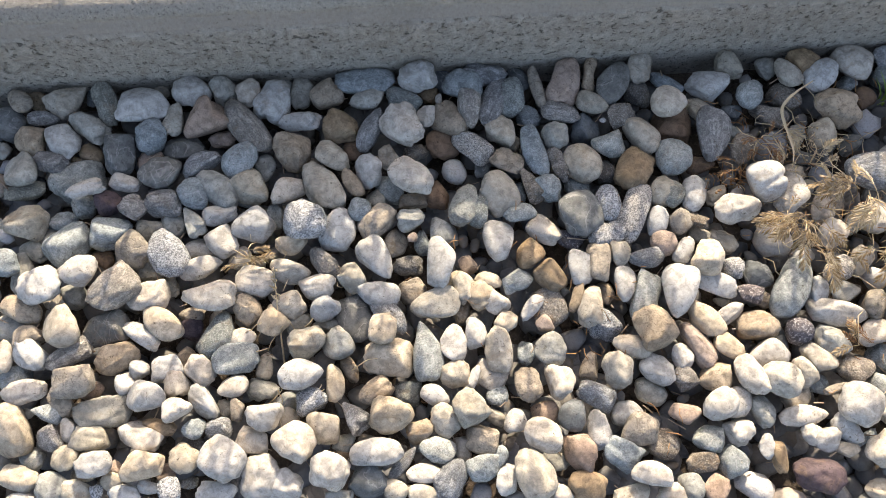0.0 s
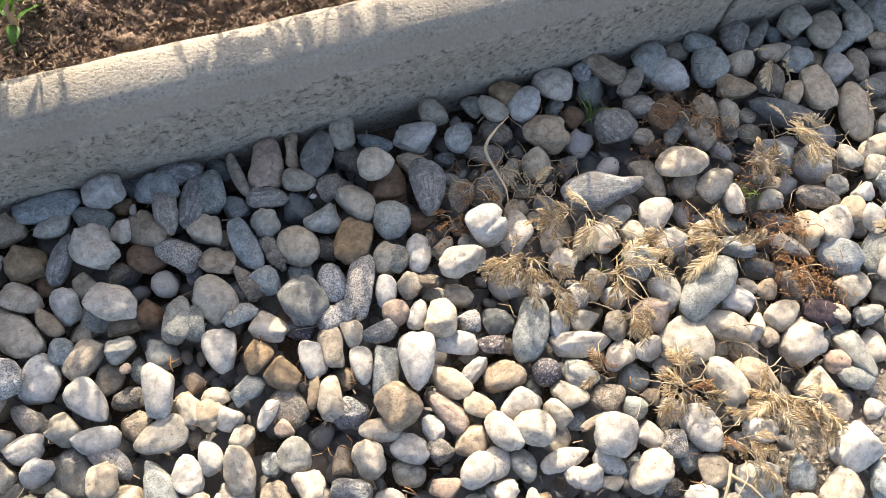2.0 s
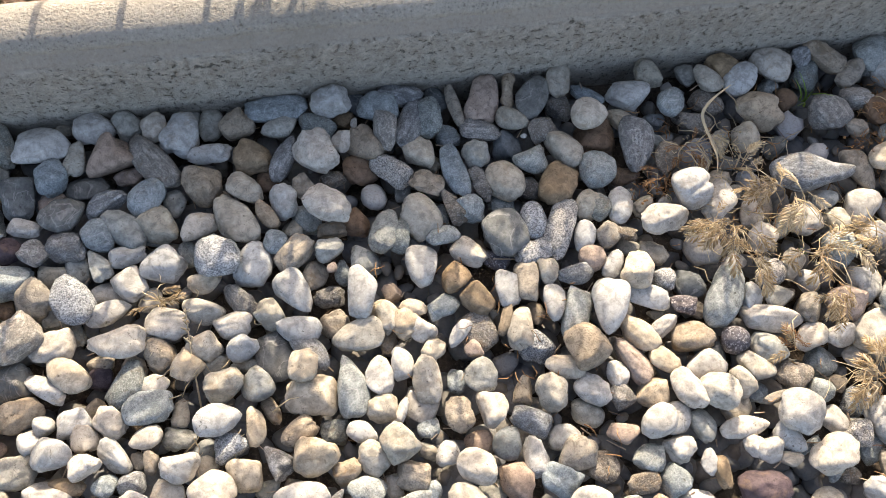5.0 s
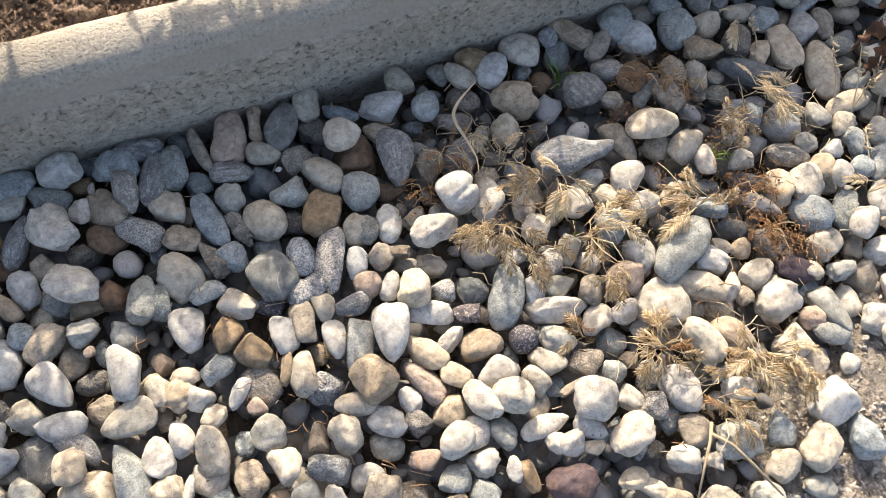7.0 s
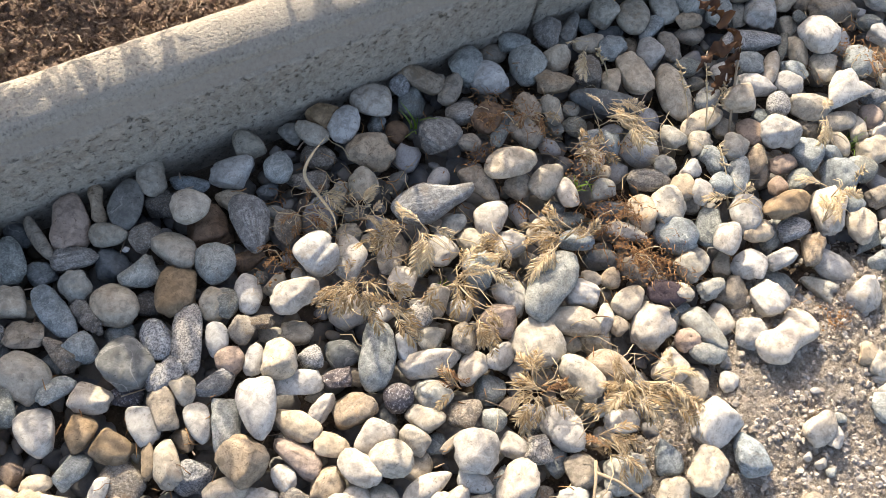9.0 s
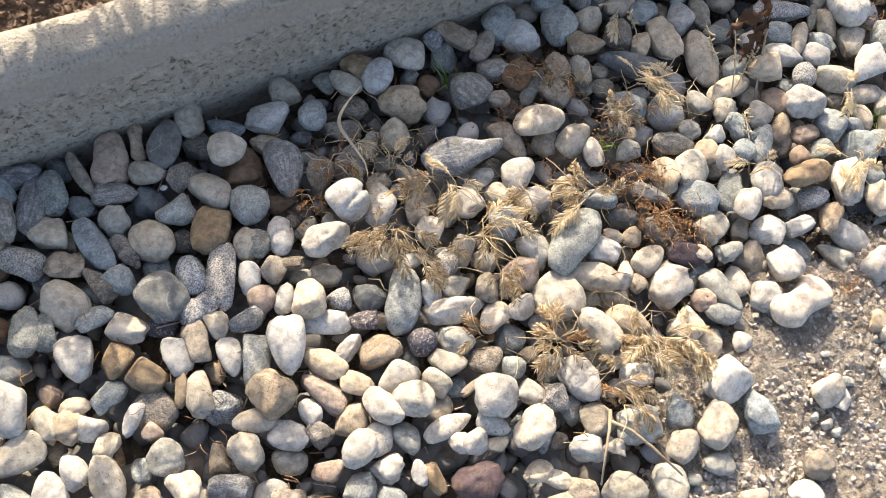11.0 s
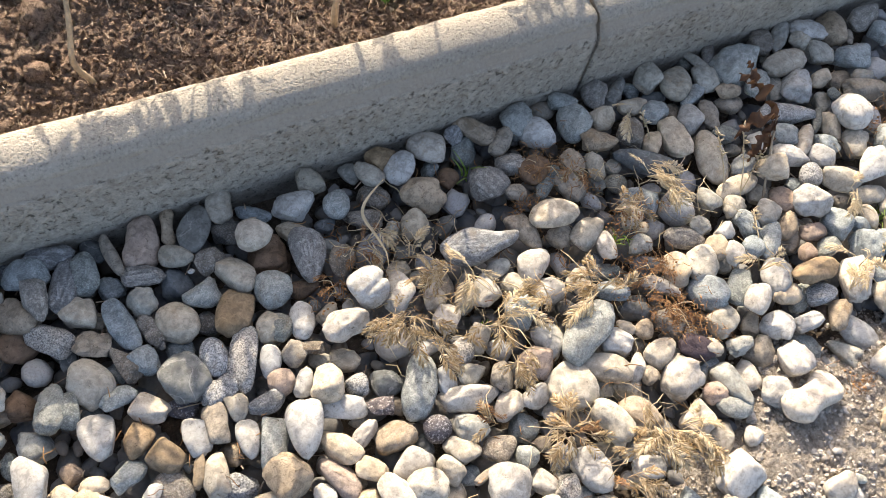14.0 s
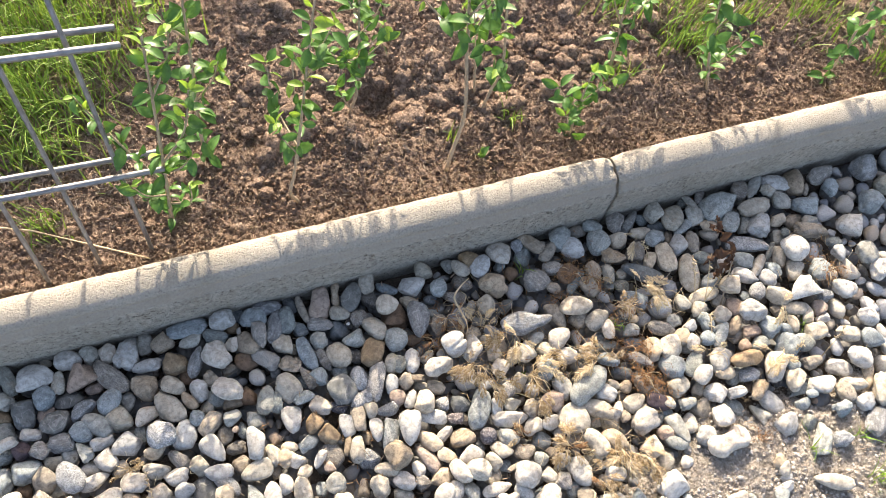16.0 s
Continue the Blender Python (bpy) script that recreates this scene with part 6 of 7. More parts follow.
blades("grass", [(-0.61, 0.28, 0.045, 520, 0.062), (-0.63, 0.37, 0.05, 520, 0.065), (-0.54, 0.36, 0.04, 400, 0.062), (-0.60, 0.22, 0.02, 50, 0.05),
                 (-0.70, 0.30, 0.06, 420, 0.065), (-0.58, 0.48, 0.06, 480, 0.07), (-0.61, 0.13, 0.012, 60, 0.03),
                 (0.18, 0.19, 0.020, 110, 0.06), (0.20, 0.25, 0.025, 80, 0.055), (0.11, 0.27, 0.02, 60, 0.06),
                 (0.43, 0.095, 0.012, 60, 0.05), (0.37, 0.20, 0.03, 90, 0.055), (0.28, 0.22, 0.02, 60, 0.05), (-0.08, 0.137, 0.006, 16, 0.035),
                 (-0.16, 0.125, 0.003, 7, 0.03), (0.07, 0.16, 0.01, 20, 0.035), (0.5, 0.25, 0.06, 220, 0.06)],
       GRASS, "thin green grass tufts growing out of the soil", "grass", 31)
blades("grass_sprouts", [(-0.121, -0.040, 0.003, 7, 0.026), (-0.038, -0.128, 0.003, 9, 0.022), (0.176, -0.191, 0.003, 8, 0.020), (-0.160, -0.155, 0.002, 5, 0.014),
                         (0.118, -0.321, 0.003, 8, 0.035), (0.170, -0.371, 0.006, 14, 0.04), (0.176, -0.325, 0.005, 8, 0.03), (0.182, -0.184, 0.003, 8, 0.022)],
       YOUNG, "tiny green grass sprouts between the pebbles", "grass", 32)


# ---- wire fence panel leaning over the bed ----
def rod(name, a, b, r, parent):
    bm = bmesh.new()
    a, b = Vector(a), Vector(b)
    d = (b - a).normalized()
    tube(bm, [a, a + d * r * 0.4, b - d * r * 0.4, b], [r * 0.8, r, r, r * 0.8], 10)
    return part(name, bm, ZINC, parent)


LEAN = Vector((0.010, 0.217, 0.975)).normalized()
FOOT = Vector((-0.510, 0.078, 0.030))
ALONG = Vector((-1.0, -0.11, 0.0)).normalized()
fence = new("wire_fence_panel")
fence.location = FOOT
tagged(fence, "galvanised double-rod wire fence panel standing in the soil", "fence")
for k in range(9):
    a = ALONG * 0.053 * k
    rod("upright_rod", a - LEAN * 0.06, a + LEAN * 0.36, 0.0022, fence)
ACROSS = (ALONG + LEAN * 0.17).normalized()
for h in (0.128, 0.276):
    for side in (-1, 1):
        off = LEAN * h + LEAN.cross(ALONG).normalized() * 0.0120 * side
        rod("cross_rod", off - ACROSS * 0.040, off + ACROSS * 0.46, 0.0029, fence)

bm = bmesh.new()
tube(bm, [(-0.70, 0.150, 0.052), (-0.62, 0.120, 0.050), (-0.56, 0.085, 0.052), (-0.512, 0.060, 0.046)], 0.0009, 5)
tagged(part("garden_string", bm, STRAW), "thin pale garden string lying across the soil", "string")


# ---- young shrubs with oval leaves ----
def leaf_mesh(name, length, width, fold, droop, material):
    """An oval leaf with a pointed tip, folded along its midrib, growing along +x."""
    bm = bmesh.new()
    rows = []
    n = 7
    for i in range(n + 1):
        s = i / n
        half = width / 2 * (math.sin(math.pi * s ** 0.85) ** 0.75) if 0 < i < n else 0.0004
        x = length * (0.10 + 0.90 * s)
        z = droop * length * (s - 1.3 * s * s)
        rows.append([bm.verts.new((x, y, z + abs(y) * fold)) for y in (-half, -half * 0.55, 0.0, half * 0.55, half)])
    for a, b in zip(rows, rows[1:]):
        for k in range(4):
            bm.faces.new((a[k], a[k + 1], b[k + 1], b[k]))
    tube(bm, [(0, 0, 0), (length * 0.05, 0, 0), (length * 0.11, 0, 0.0)], 0.0005, 4)
    me = mesh_of(bm, name)
    me.materials.append(material)
    return me


LEAVES = [leaf_mesh("leaf", 0.027, 0.0128, 0.30, 0.30, LEAF), leaf_mesh("leaf", 0.031, 0.0142, 0.45, 0.15, LEAF), leaf_mesh("leaf", 0.024, 0.0118, 0.25, 0.45, LEAF),
          leaf_mesh("leaf", 0.022, 0.0105, 0.45, 0.20, YOUNG), leaf_mesh("leaf", 0.028, 0.0138, 0.15, 0.25, LEAF)]


def shrub(label, twigs, seed, reach=1.0):
    """A young shrub: twigs are (points, thickness, share of the twig that stays bare); the first is the main stem."""
    rng = random.Random(seed)
    root = Vector(twigs[0][0][0])
    ob = new("shrub")
    ob.location = root
    tagged(ob, label, "shrub", "young shrubs in the soil bed")
    for i, (points, r, bare) in enumerate(twigs):
        pts = [Vector(p) - root for p in points]
        if i == 0:
            pts.insert(0, pts[0] - Vector((0, 0, 0.025)))
        # a smooth path through the given points
        path = []
        for k in range(len(pts) - 1):
            a, b = pts[max(k - 1, 0)], pts[min(k + 2, len(pts) - 1)]
            for j in range(6):
                u = j / 6
                p, q = pts[k], pts[k + 1]
                m1, m2 = (q - a) * 0.5, (b - p) * 0.5
                path.append((2 * u ** 3 - 3 * u * u + 1) * p + (u ** 3 - 2 * u * u + u) * m1 + (3 * u * u - 2 * u ** 3) * q + (u ** 3 - u * u) * m2)
        path.append(pts[-1])
        bm = bmesh.new()
        n = len(path)
        tube(bm, path, [r * 0.8 * (1.25 - 0.85 * k / (n - 1)) * (1 + 0.10 * math.sin(k * 2.3)) for k in range(n)], 7)
        branch = part("stem" if i == 0 else "twig", bm, STEM, ob)
        length = sum((path[k + 1] - path[k]).length for k in range(n - 1))
        nodes = max(2, int(length * (1 - bare) / 0.0088))
        for node in range(nodes + 1):
            s = bare + (1 - bare) * node / nodes
            at = path[min(int(s * (n - 1)), n - 1)]
            turn = rng.uniform(0, 6.3)
            for side in range(4 if node == nodes else 2):
                if rng.random() < (0.22 if s > 0.55 else 0.10):
                    continue
                k = 3 if s > 0.93 and rng.random() < 0.7 else rng.choice((0, 0, 1, 2, 4, 3) if s > 0.6 else (0, 1, 2, 4))
                leaf = new("leaf", LEAVES[k])
                leaf.parent = branch
                size = (0.46 + 0.48 * rng.random()) * reach * (0.85 if s > 0.93 else 1.0)
                leaf.matrix_basis = pose(*at, rng.gauss(0, 38), -rng.uniform(-35, 68), math.degrees(turn) + side * (180 if node < nodes else 120) + rng.gauss(0, 34)) @ Matrix.Scale(size, 4)
    return ob


G = "young green shrub with oval leaves on a thin pale stem"
shrub("bushy young green shrub with many glossy oval leaves", [
    ([(-0.484, 0.107, 0.03), (-0.475, 0.104, 0.10), (-0.462, 0.106, 0.20), (-0.446, 0.107, 0.33)], 0.0030, 0.22),
    ([(-0.474, 0.104, 0.11), (-0.500, 0.120, 0.17), (-0.520, 0.130, 0.24)], 0.0017, 0.25),
    ([(-0.468, 0.105, 0.15), (-0.440, 0.100, 0.20), (-0.425, 0.100, 0.26)], 0.0016, 0.2),
    ([(-0.456, 0.106, 0.25), (-0.435, 0.110, 0.29), (-0.425, 0.112, 0.33)], 0.0014, 0.15),
    ([(-0.470, 0.105, 0.13), (-0.452, 0.092, 0.155), (-0.440, 0.086, 0.18)], 0.0013, 0.2),
    ([(-0.476, 0.104, 0.09), (-0.492, 0.090, 0.12), (-0.500, 0.084, 0.155)], 0.0013, 0.3),
    ([(-0.478, 0.105, 0.07), (-0.455, 0.085, 0.10), (-0.450, 0.080, 0.14)], 0.0014, 0.3)], 41)
shrub(G, [([(-0.425, 0.168, 0.03), (-0.432, 0.166, 0.08), (-0.421, 0.168, 0.19), (-0.413, 0.168, 0.28), (-0.405, 0.170, 0.36)], 0.0027, 0.28),
          ([(-0.424, 0.168, 0.15), (-0.405, 0.165, 0.18), (-0.395, 0.163, 0.21)], 0.0013, 0.2),
          ([(-0.416, 0.168, 0.24), (-0.432, 0.165, 0.27), (-0.442, 0.163, 0.30)], 0.0013, 0.2)], 42)
shrub("tall young shrub with leaves high on a crooked stem", [
    ([(-0.348, 0.094, 0.03), (-0.355, 0.094, 0.055), (-0.347, 0.094, 0.10), (-0.333, 0.094, 0.20), (-0.323, 0.094, 0.28), (-0.312, 0.094, 0.36)], 0.0026, 0.57),
    ([(-0.343, 0.094, 0.115), (-0.334, 0.130, 0.128), (-0.328, 0.165, 0.142), (-0.322, 0.195, 0.160)], 0.0013, 0.25),
    ([(-0.340, 0.094, 0.140), (-0.352, 0.150, 0.145), (-0.350, 0.185, 0.165)], 0.0012, 0.35),
    ([(-0.343, 0.094, 0.135), (-0.352, 0.096, 0.155), (-0.358, 0.098, 0.185)], 0.0012, 0.3),
    ([(-0.327, 0.094, 0.25), (-0.312, 0.098, 0.28), (-0.298, 0.100, 0.31)], 0.0012, 0.3)], 43)
shrub("bushy young green shrub with leafy side twigs", [([(-0.264, 0.192, 0.03), (-0.256, 0.190, 0.07), (-0.252, 0.192, 0.13), (-0.252, 0.192, 0.23), (-0.248, 0.195, 0.32)], 0.0026, 0.50),
          ([(-0.263, 0.190, 0.045), (-0.275, 0.185, 0.085), (-0.278, 0.182, 0.105)], 0.0012, 0.3),
          ([(-0.255, 0.191, 0.115), (-0.280, 0.188, 0.135), (-0.300, 0.186, 0.150)], 0.0012, 0.15),
          ([(-0.254, 0.191, 0.125), (-0.236, 0.190, 0.145), (-0.222, 0.190, 0.158)], 0.0012, 0.15),
          ([(-0.253, 0.192, 0.135), (-0.262, 0.180, 0.150), (-0.270, 0.172, 0.162)], 0.0012, 0.15),
          ([(-0.254, 0.192, 0.12), (-0.285, 0.190, 0.155), (-0.305, 0.190, 0.19)], 0.0013, 0.3),
          ([(-0.252, 0.192, 0.17), (-0.235, 0.190, 0.20), (-0.222, 0.190, 0.24)], 0.0013, 0.2),
          ([(-0.252, 0.192, 0.15), (-0.238, 0.186, 0.165), (-0.228, 0.182, 0.19)], 0.0012, 0.25),
          ([(-0.249, 0.194, 0.25), (-0.228, 0.196, 0.28), (-0.212, 0.198, 0.31)], 0.0012, 0.2),
          ([(-0.252, 0.192, 0.20), (-0.270, 0.200, 0.24), (-0.285, 0.205, 0.28)], 0.0013, 0.2)], 44)
shrub("tall young shrub with a bare bent stem and leafy top", [
    ([(-0.176, 0.089, 0.03), (-0.174, 0.089, 0.07), (-0.168, 0.089, 0.144), (-0.178, 0.089, 0.245), (-0.186, 0.089, 0.33), (-0.186, 0.090, 0.38)], 0.0030, 0.74),
    ([(-0.181, 0.089, 0.26), (-0.165, 0.092, 0.30), (-0.150, 0.095, 0.335)], 0.0014, 0.25),
    ([(-0.178, 0.089, 0.245), (-0.160, 0.086, 0.265), (-0.140, 0.086, 0.28)], 0.0013, 0.3),
    ([(-0.184, 0.089, 0.30), (-0.172, 0.082, 0.33), (-0.165, 0.078, 0.36)], 0.0013, 0.2),
    ([(-0.182, 0.089, 0.27), (-0.205, 0.090, 0.30), (-0.225, 0.090, 0.33)], 0.0014, 0.25)], 45)
shrub(G, [([(-0.109, 0.158, 0.03), (-0.104, 0.158, 0.07), (-0.096, 0.158, 0.112), (-0.108, 0.158, 0.21), (-0.112, 0.160, 0.30)], 0.0027, 0.42),
          ([(-0.111, 0.182, 0.03), (-0.122, 0.180, 0.12), (-0.135, 0.182, 0.21)], 0.0016, 0.45)], 46)
shrub("low young green shrub with a leafy crown", [
    ([(-0.016, 0.100, 0.03), (-0.021, 0.100, 0.092), (-0.021, 0.100, 0.155)], 0.0022, 0.34),
    ([(-0.021, 0.100, 0.10), (-0.004, 0.098, 0.125), (0.006, 0.096, 0.145)], 0.0012, 0.3),
    ([(-0.020, 0.100, 0.075), (-0.035, 0.090, 0.09), (-0.046, 0.084, 0.105)], 0.0011, 0.35),
    ([(-0.021, 0.100, 0.09), (-0.042, 0.100, 0.115), (-0.056, 0.100, 0.14)], 0.0012, 0.3)], 47)
shrub(G, [([(0.065, 0.174, 0.03), (0.058, 0.174, 0.09), (0.049, 0.174, 0.15), (0.045, 0.176, 0.24)], 0.0026, 0.36),
          ([(0.053, 0.174, 0.12), (0.075, 0.172, 0.165), (0.085, 0.172, 0.20)], 0.0013, 0.3),
          ([(0.051, 0.174, 0.13), (0.030, 0.172, 0.17), (0.018, 0.172, 0.21)], 0.0013, 0.3)], 48)
shrub(G, [([(0.179, 0.119, 0.03), (0.152, 0.119, 0.10), (0.133, 0.119, 0.155), (0.116, 0.119, 0.22), (0.108, 0.120, 0.30)], 0.0026, 0.30),
          ([(0.160, 0.119, 0.08), (0.178, 0.119, 0.105), (0.192, 0.119, 0.13)], 0.0012, 0.3),
          ([(0.133, 0.119, 0.155), (0.155, 0.122, 0.20), (0.165, 0.124, 0.24)], 0.0012, 0.2)], 49)
shrub(G, [([(0.338, 0.097, 0.03), (0.336, 0.097, 0.08), (0.325, 0.097, 0.13), (0.311, 0.097, 0.20), (0.300, 0.098, 0.28)], 0.0025, 0.2),
          ([(0.331, 0.097, 0.10), (0.350, 0.097, 0.13), (0.362, 0.097, 0.17)], 0.0012, 0.25)], 50)
shrub(G, [([(0.25, 0.235, 0.03), (0.245, 0.235, 0.12), (0.24, 0.235, 0.25)], 0.0025, 0.3)], 54)
shrub(G, [([(0.46, 0.14, 0.03), (0.455, 0.14, 0.12), (0.45, 0.14, 0.27)], 0.0025, 0.25)], 55)
shrub("tiny two-leaved seedling in bare soil", [([(-0.134, 0.092, 0.028), (-0.134, 0.090, 0.044)], 0.0007, 0.9)], 56, 1.0)


# ---- dried weeds on the pebbles ----
def frond_mesh(seed, length, pairs, curl):
    """A dry feathery frond: a thin stalk, then a comb of two close rows of narrow leaflets, growing along +x."""
    rng = random.Random(seed)
    bm = bmesh.new()
    rib, sway, start = [], rng.uniform(-0.25, 0.25), rng.uniform(0.24, 0.40)
    n = 14
    for i in range(n + 1):
        s = i / n
        rib.append(Vector((length * s * (1 - 0.08 * s), sway * length * s * s, length * curl * (s - s * s * 1.5))))
    tube(bm, rib, [0.00042 * (1.1 - 0.75 * i / n) for i in range(n + 1)], 4)
    for i in range(pairs):
        s = start + (1 - start) * (i + 0.5) / pairs
        k = min(int(s * n), n - 1)
        a = rib[k].lerp(rib[k + 1], s * n - k)
        ahead = (rib[k + 1] - rib[k]).normalized()
        size = length * 0.25 * (0.35 + 0.75 * math.sin(math.pi * (0.12 + 0.78 * i / pairs)))
        for side in (-1, 1):
            if rng.random() < 0.06:
                continue
            turn = radians(rng.uniform(38, 60) * (1 - 0.25 * i / pairs)) * side
            d = Vector((ahead.x * math.cos(turn) - ahead.y * math.sin(turn), ahead.x * math.sin(turn) + ahead.y * math.cos(turn), ahead.z + rng.uniform(-0.22, 0.12))).normalized()
            m = size * rng.uniform(0.75, 1.2)
            across = d.cross(Vector((rng.uniform(-0.5, 0.5), rng.uniform(-0.5, 0.5), 1.0))).normalized() * m * rng.uniform(0.085, 0.125)
            mid = a + d * m * 0.6
            near, ridge, far = bm.verts.new(mid - across), bm.verts.new(mid + Vector((0, 0, m * 0.08))), bm.verts.new(mid + across)
            root, tip = bm.verts.new(a), bm.verts.new(a + d * m - Vector((0, 0, m * rng.uniform(0.0, 0.2))))
            for f in ((root, ridge, near), (root, far, ridge), (near, ridge, tip), (ridge, far, tip)):
                bm.faces.new(f)
    return bm


def fronds(material, seed, lengths, pairs):
    made = []
    for k, length in enumerate(lengths):
        me = mesh_of(frond_mesh(seed + k, length, pairs + k % 3, 0.14 + 0.10 * (k % 3)), "frond", False)
        me.materials.append(material)
        made.append(me)
    return made


GOLD = fronds(FROND, 700, (0.028, 0.032, 0.036, 0.030), 13)
BROWN = fronds(RUST, 720, (0.022, 0.026, 0.030), 12)
PALE = fronds(STRAW, 740, (0.032, 0.036, 0.040), 14)


def dry_weed(label, x, y, kinds, count, spread, seed, aim=None, fan=180.0, stalks=4, material=FROND, z=0.010, lift=14):
    """A dried-up seedling: two or three tufts of fronds on short bent stalks, drooping over the stones, towards aim where it is given."""
    rng = random.Random(seed)
    ob = new("dry_weed")
    ob.location = (x, y, z)
    tagged(ob, label, "dried weed", "dried weeds on the pebbles")
    hearts = [Vector((0, 0, 0.002))] + [Vector((rng.gauss(0, 0.36) * spread, rng.gauss(0, 0.36) * spread, rng.uniform(-0.003, 0.002))) for _ in range(count // 8)]
    for k in range(int(count * 1.05)):
        heart = hearts[k % len(hearts)]
        turn = rng.uniform(0, 360) if aim is None or rng.random() < 0.16 else aim + fan * (rng.random() + rng.random() - 1.0) * 1.5
        foot = heart + Vector((rng.gauss(0, 0.003), rng.gauss(0, 0.003), rng.uniform(-0.005, 0.003)))
        leaf = new("frond", rng.choice(kinds))
        leaf.parent = ob
        leaf.matrix_basis = pose(*foot, rng.gauss(0, 20), -rng.uniform(-9, lift - 4), turn) @ Matrix.Scale(rng.uniform(0.46, 0.84) * min(1.0, 0.55 + spread * 16), 4)
    for k in range(stalks):
        turn = radians(rng.uniform(0, 360) if aim is None else aim + rng.uniform(-fan, fan) * 1.3)
        n = spread * rng.uniform(0.6, 1.3)
        bm = bmesh.new()
        kink = rng.uniform(-0.7, 0.7)
        tube(bm, [(0, 0, -0.006), (n * 0.4 * math.cos(turn), n * 0.4 * math.sin(turn), rng.uniform(0, 0.005)), (n * 0.75 * math.cos(turn + 0.5 * kink), n * 0.75 * math.sin(turn + 0.5 * kink), 0.001),
                  (n * math.cos(turn + kink), n * math.sin(turn + kink), -0.004)], [0.00045, 0.0004, 0.0003, 0.00022], 5)
        part("stalk", bm, STRAW, ob)
    return ob


D = "golden dried weed with feathery fronds lying on pebbles"
P = "pale golden dried weed fanned out over pebbles"
S = "straw-coloured dried weed with long fine fronds"
X = "greyish dried weed wilted between shaded pebbles"
B = "rust-brown withered weed flattened over the pebbles"
dry_weed(D, -0.206, -0.136, GOLD, 15, 0.026, 61, -125, 60, 4, FROND, 0.015)
dry_weed(D, -0.203, -0.157, GOLD, 8, 0.024, 62, -78, 50, 2, FROND, 0.015)
dry_weed(D, -0.218, -0.136, GOLD, 6, 0.02, 63, -154, 45, 2, FROND, 0.015)
dry_weed(D, -0.171, -0.113, GOLD + PALE, 8, 0.02, 64, 177, 60, 3, FROND, 0.015)
dry_weed(S, -0.160, -0.121, PALE, 7, 0.024, 65, -99, 40, 4, STRAW, 0.015)
dry_weed(D, -0.181, -0.121, GOLD, 5, 0.016, 66, -173, 50, 1, FROND, 0.015)
dry_weed(D, -0.152, -0.157, GOLD + PALE, 9, 0.024, 67, -4, 60, 4, FROND, 0.015)
dry_weed(D, -0.156, -0.162, GOLD, 10, 0.026, 68, -89, 70, 4, FROND, 0.015)
dry_weed(D, -0.155, -0.188, GOLD, 5, 0.02, 69, -109, 40, 1, FROND, 0.015)
dry_weed(D, -0.082, -0.161, GOLD, 7, 0.026, 70, 176, 40, 3, FROND, 0.015)
dry_weed(S, -0.091, -0.168, PALE, 6, 0.028, 71, -146, 18, 2, STRAW, 0.015)
dry_weed(D, -0.081, -0.159, GOLD + PALE, 5, 0.026, 72, 113, 30, 3, FROND, 0.015)
dry_weed(D, -0.077, -0.165, GOLD, 4, 0.02, 73, -16, 30, 2, FROND, 0.015)
dry_weed(D, -0.115, -0.158, GOLD, 6, 0.02, 74, 166, 60, 2, FROND, 0.015)
dry_weed(D, -0.144, -0.243, GOLD, 6, 0.026, 75, 150, 22, 4, FROND, 0.015)
dry_weed(D, -0.144, -0.239, GOLD, 4, 0.022, 76, 73, 20, 3, FROND, 0.015)
dry_weed(D, -0.142, -0.242, GOLD + BROWN, 6, 0.022, 77, -18, 30, 2, FROND, 0.015)
dry_weed(D, -0.150, -0.246, GOLD, 6, 0.022, 78, -148, 35, 2, FROND, 0.015)
dry_weed(B, -0.185, -0.219, BROWN + GOLD, 6, 0.018, 79, 159, 50, 1, RUST, 0.006)
dry_weed(P, -0.092, -0.262, GOLD + PALE, 12, 0.032, 80, -105, 38, 4, FROND, 0.015)
dry_weed(P, -0.084, -0.268, GOLD + PALE, 9, 0.032, 81, -58, 26, 4, FROND, 0.015)
dry_weed(D, -0.126, -0.296, GOLD + BROWN, 9, 0.026, 82, -79, 45, 3, FROND, 0.015)
dry_weed(D, -0.126, -0.284, GOLD, 5, 0.022, 83, -55, 28, 2, FROND, 0.015)
dry_weed(D, -0.118, -0.272, GOLD, 4, 0.018, 84, 177, 40, 2, FROND, 0.015)
dry_weed(S, -0.075, -0.268, PALE, 4, 0.022, 85, -6, 18, 2, STRAW, 0.015)
dry_weed(D, -0.075, -0.283, GOLD, 6, 0.024, 86, -69, 35, 2, FROND, 0.015)
dry_weed(S, 0.002, -0.097, PALE, 11, 0.034, 87, -43, 16, 6, STRAW, 0.015)
dry_weed(S, 0.008, -0.108, PALE, 6, 0.03, 88, -74, 14, 3, STRAW, 0.015)
dry_weed(S, 0.014, -0.044, PALE, 3, 0.024, 89, -121, 8, 1, STRAW, 0.015)
dry_weed(D, -0.036, -0.113, GOLD + BROWN, 6, 0.022, 90, -13, 40, 3, FROND, 0.015)
dry_weed(S, 0.097, -0.233, PALE, 6, 0.022, 91, 27, 38, 3, STRAW, 0.015)
dry_weed(S, 0.116, -0.220, PALE, 4, 0.02, 92, -4, 30, 3, STRAW, 0.015)
dry_weed(S, 0.150, -0.166, PALE, 4, 0.018, 93, -124, 12, 1, STRAW, 0.015)
dry_weed(S, 0.040, -0.195, PALE, 3, 0.02, 94, 8, 16, 4, STRAW, 0.015)
dry_weed(X, -0.212, -0.069, PALE + BROWN, 5, 0.022, 95, -47, 120, 4, STRAW, 0.006)
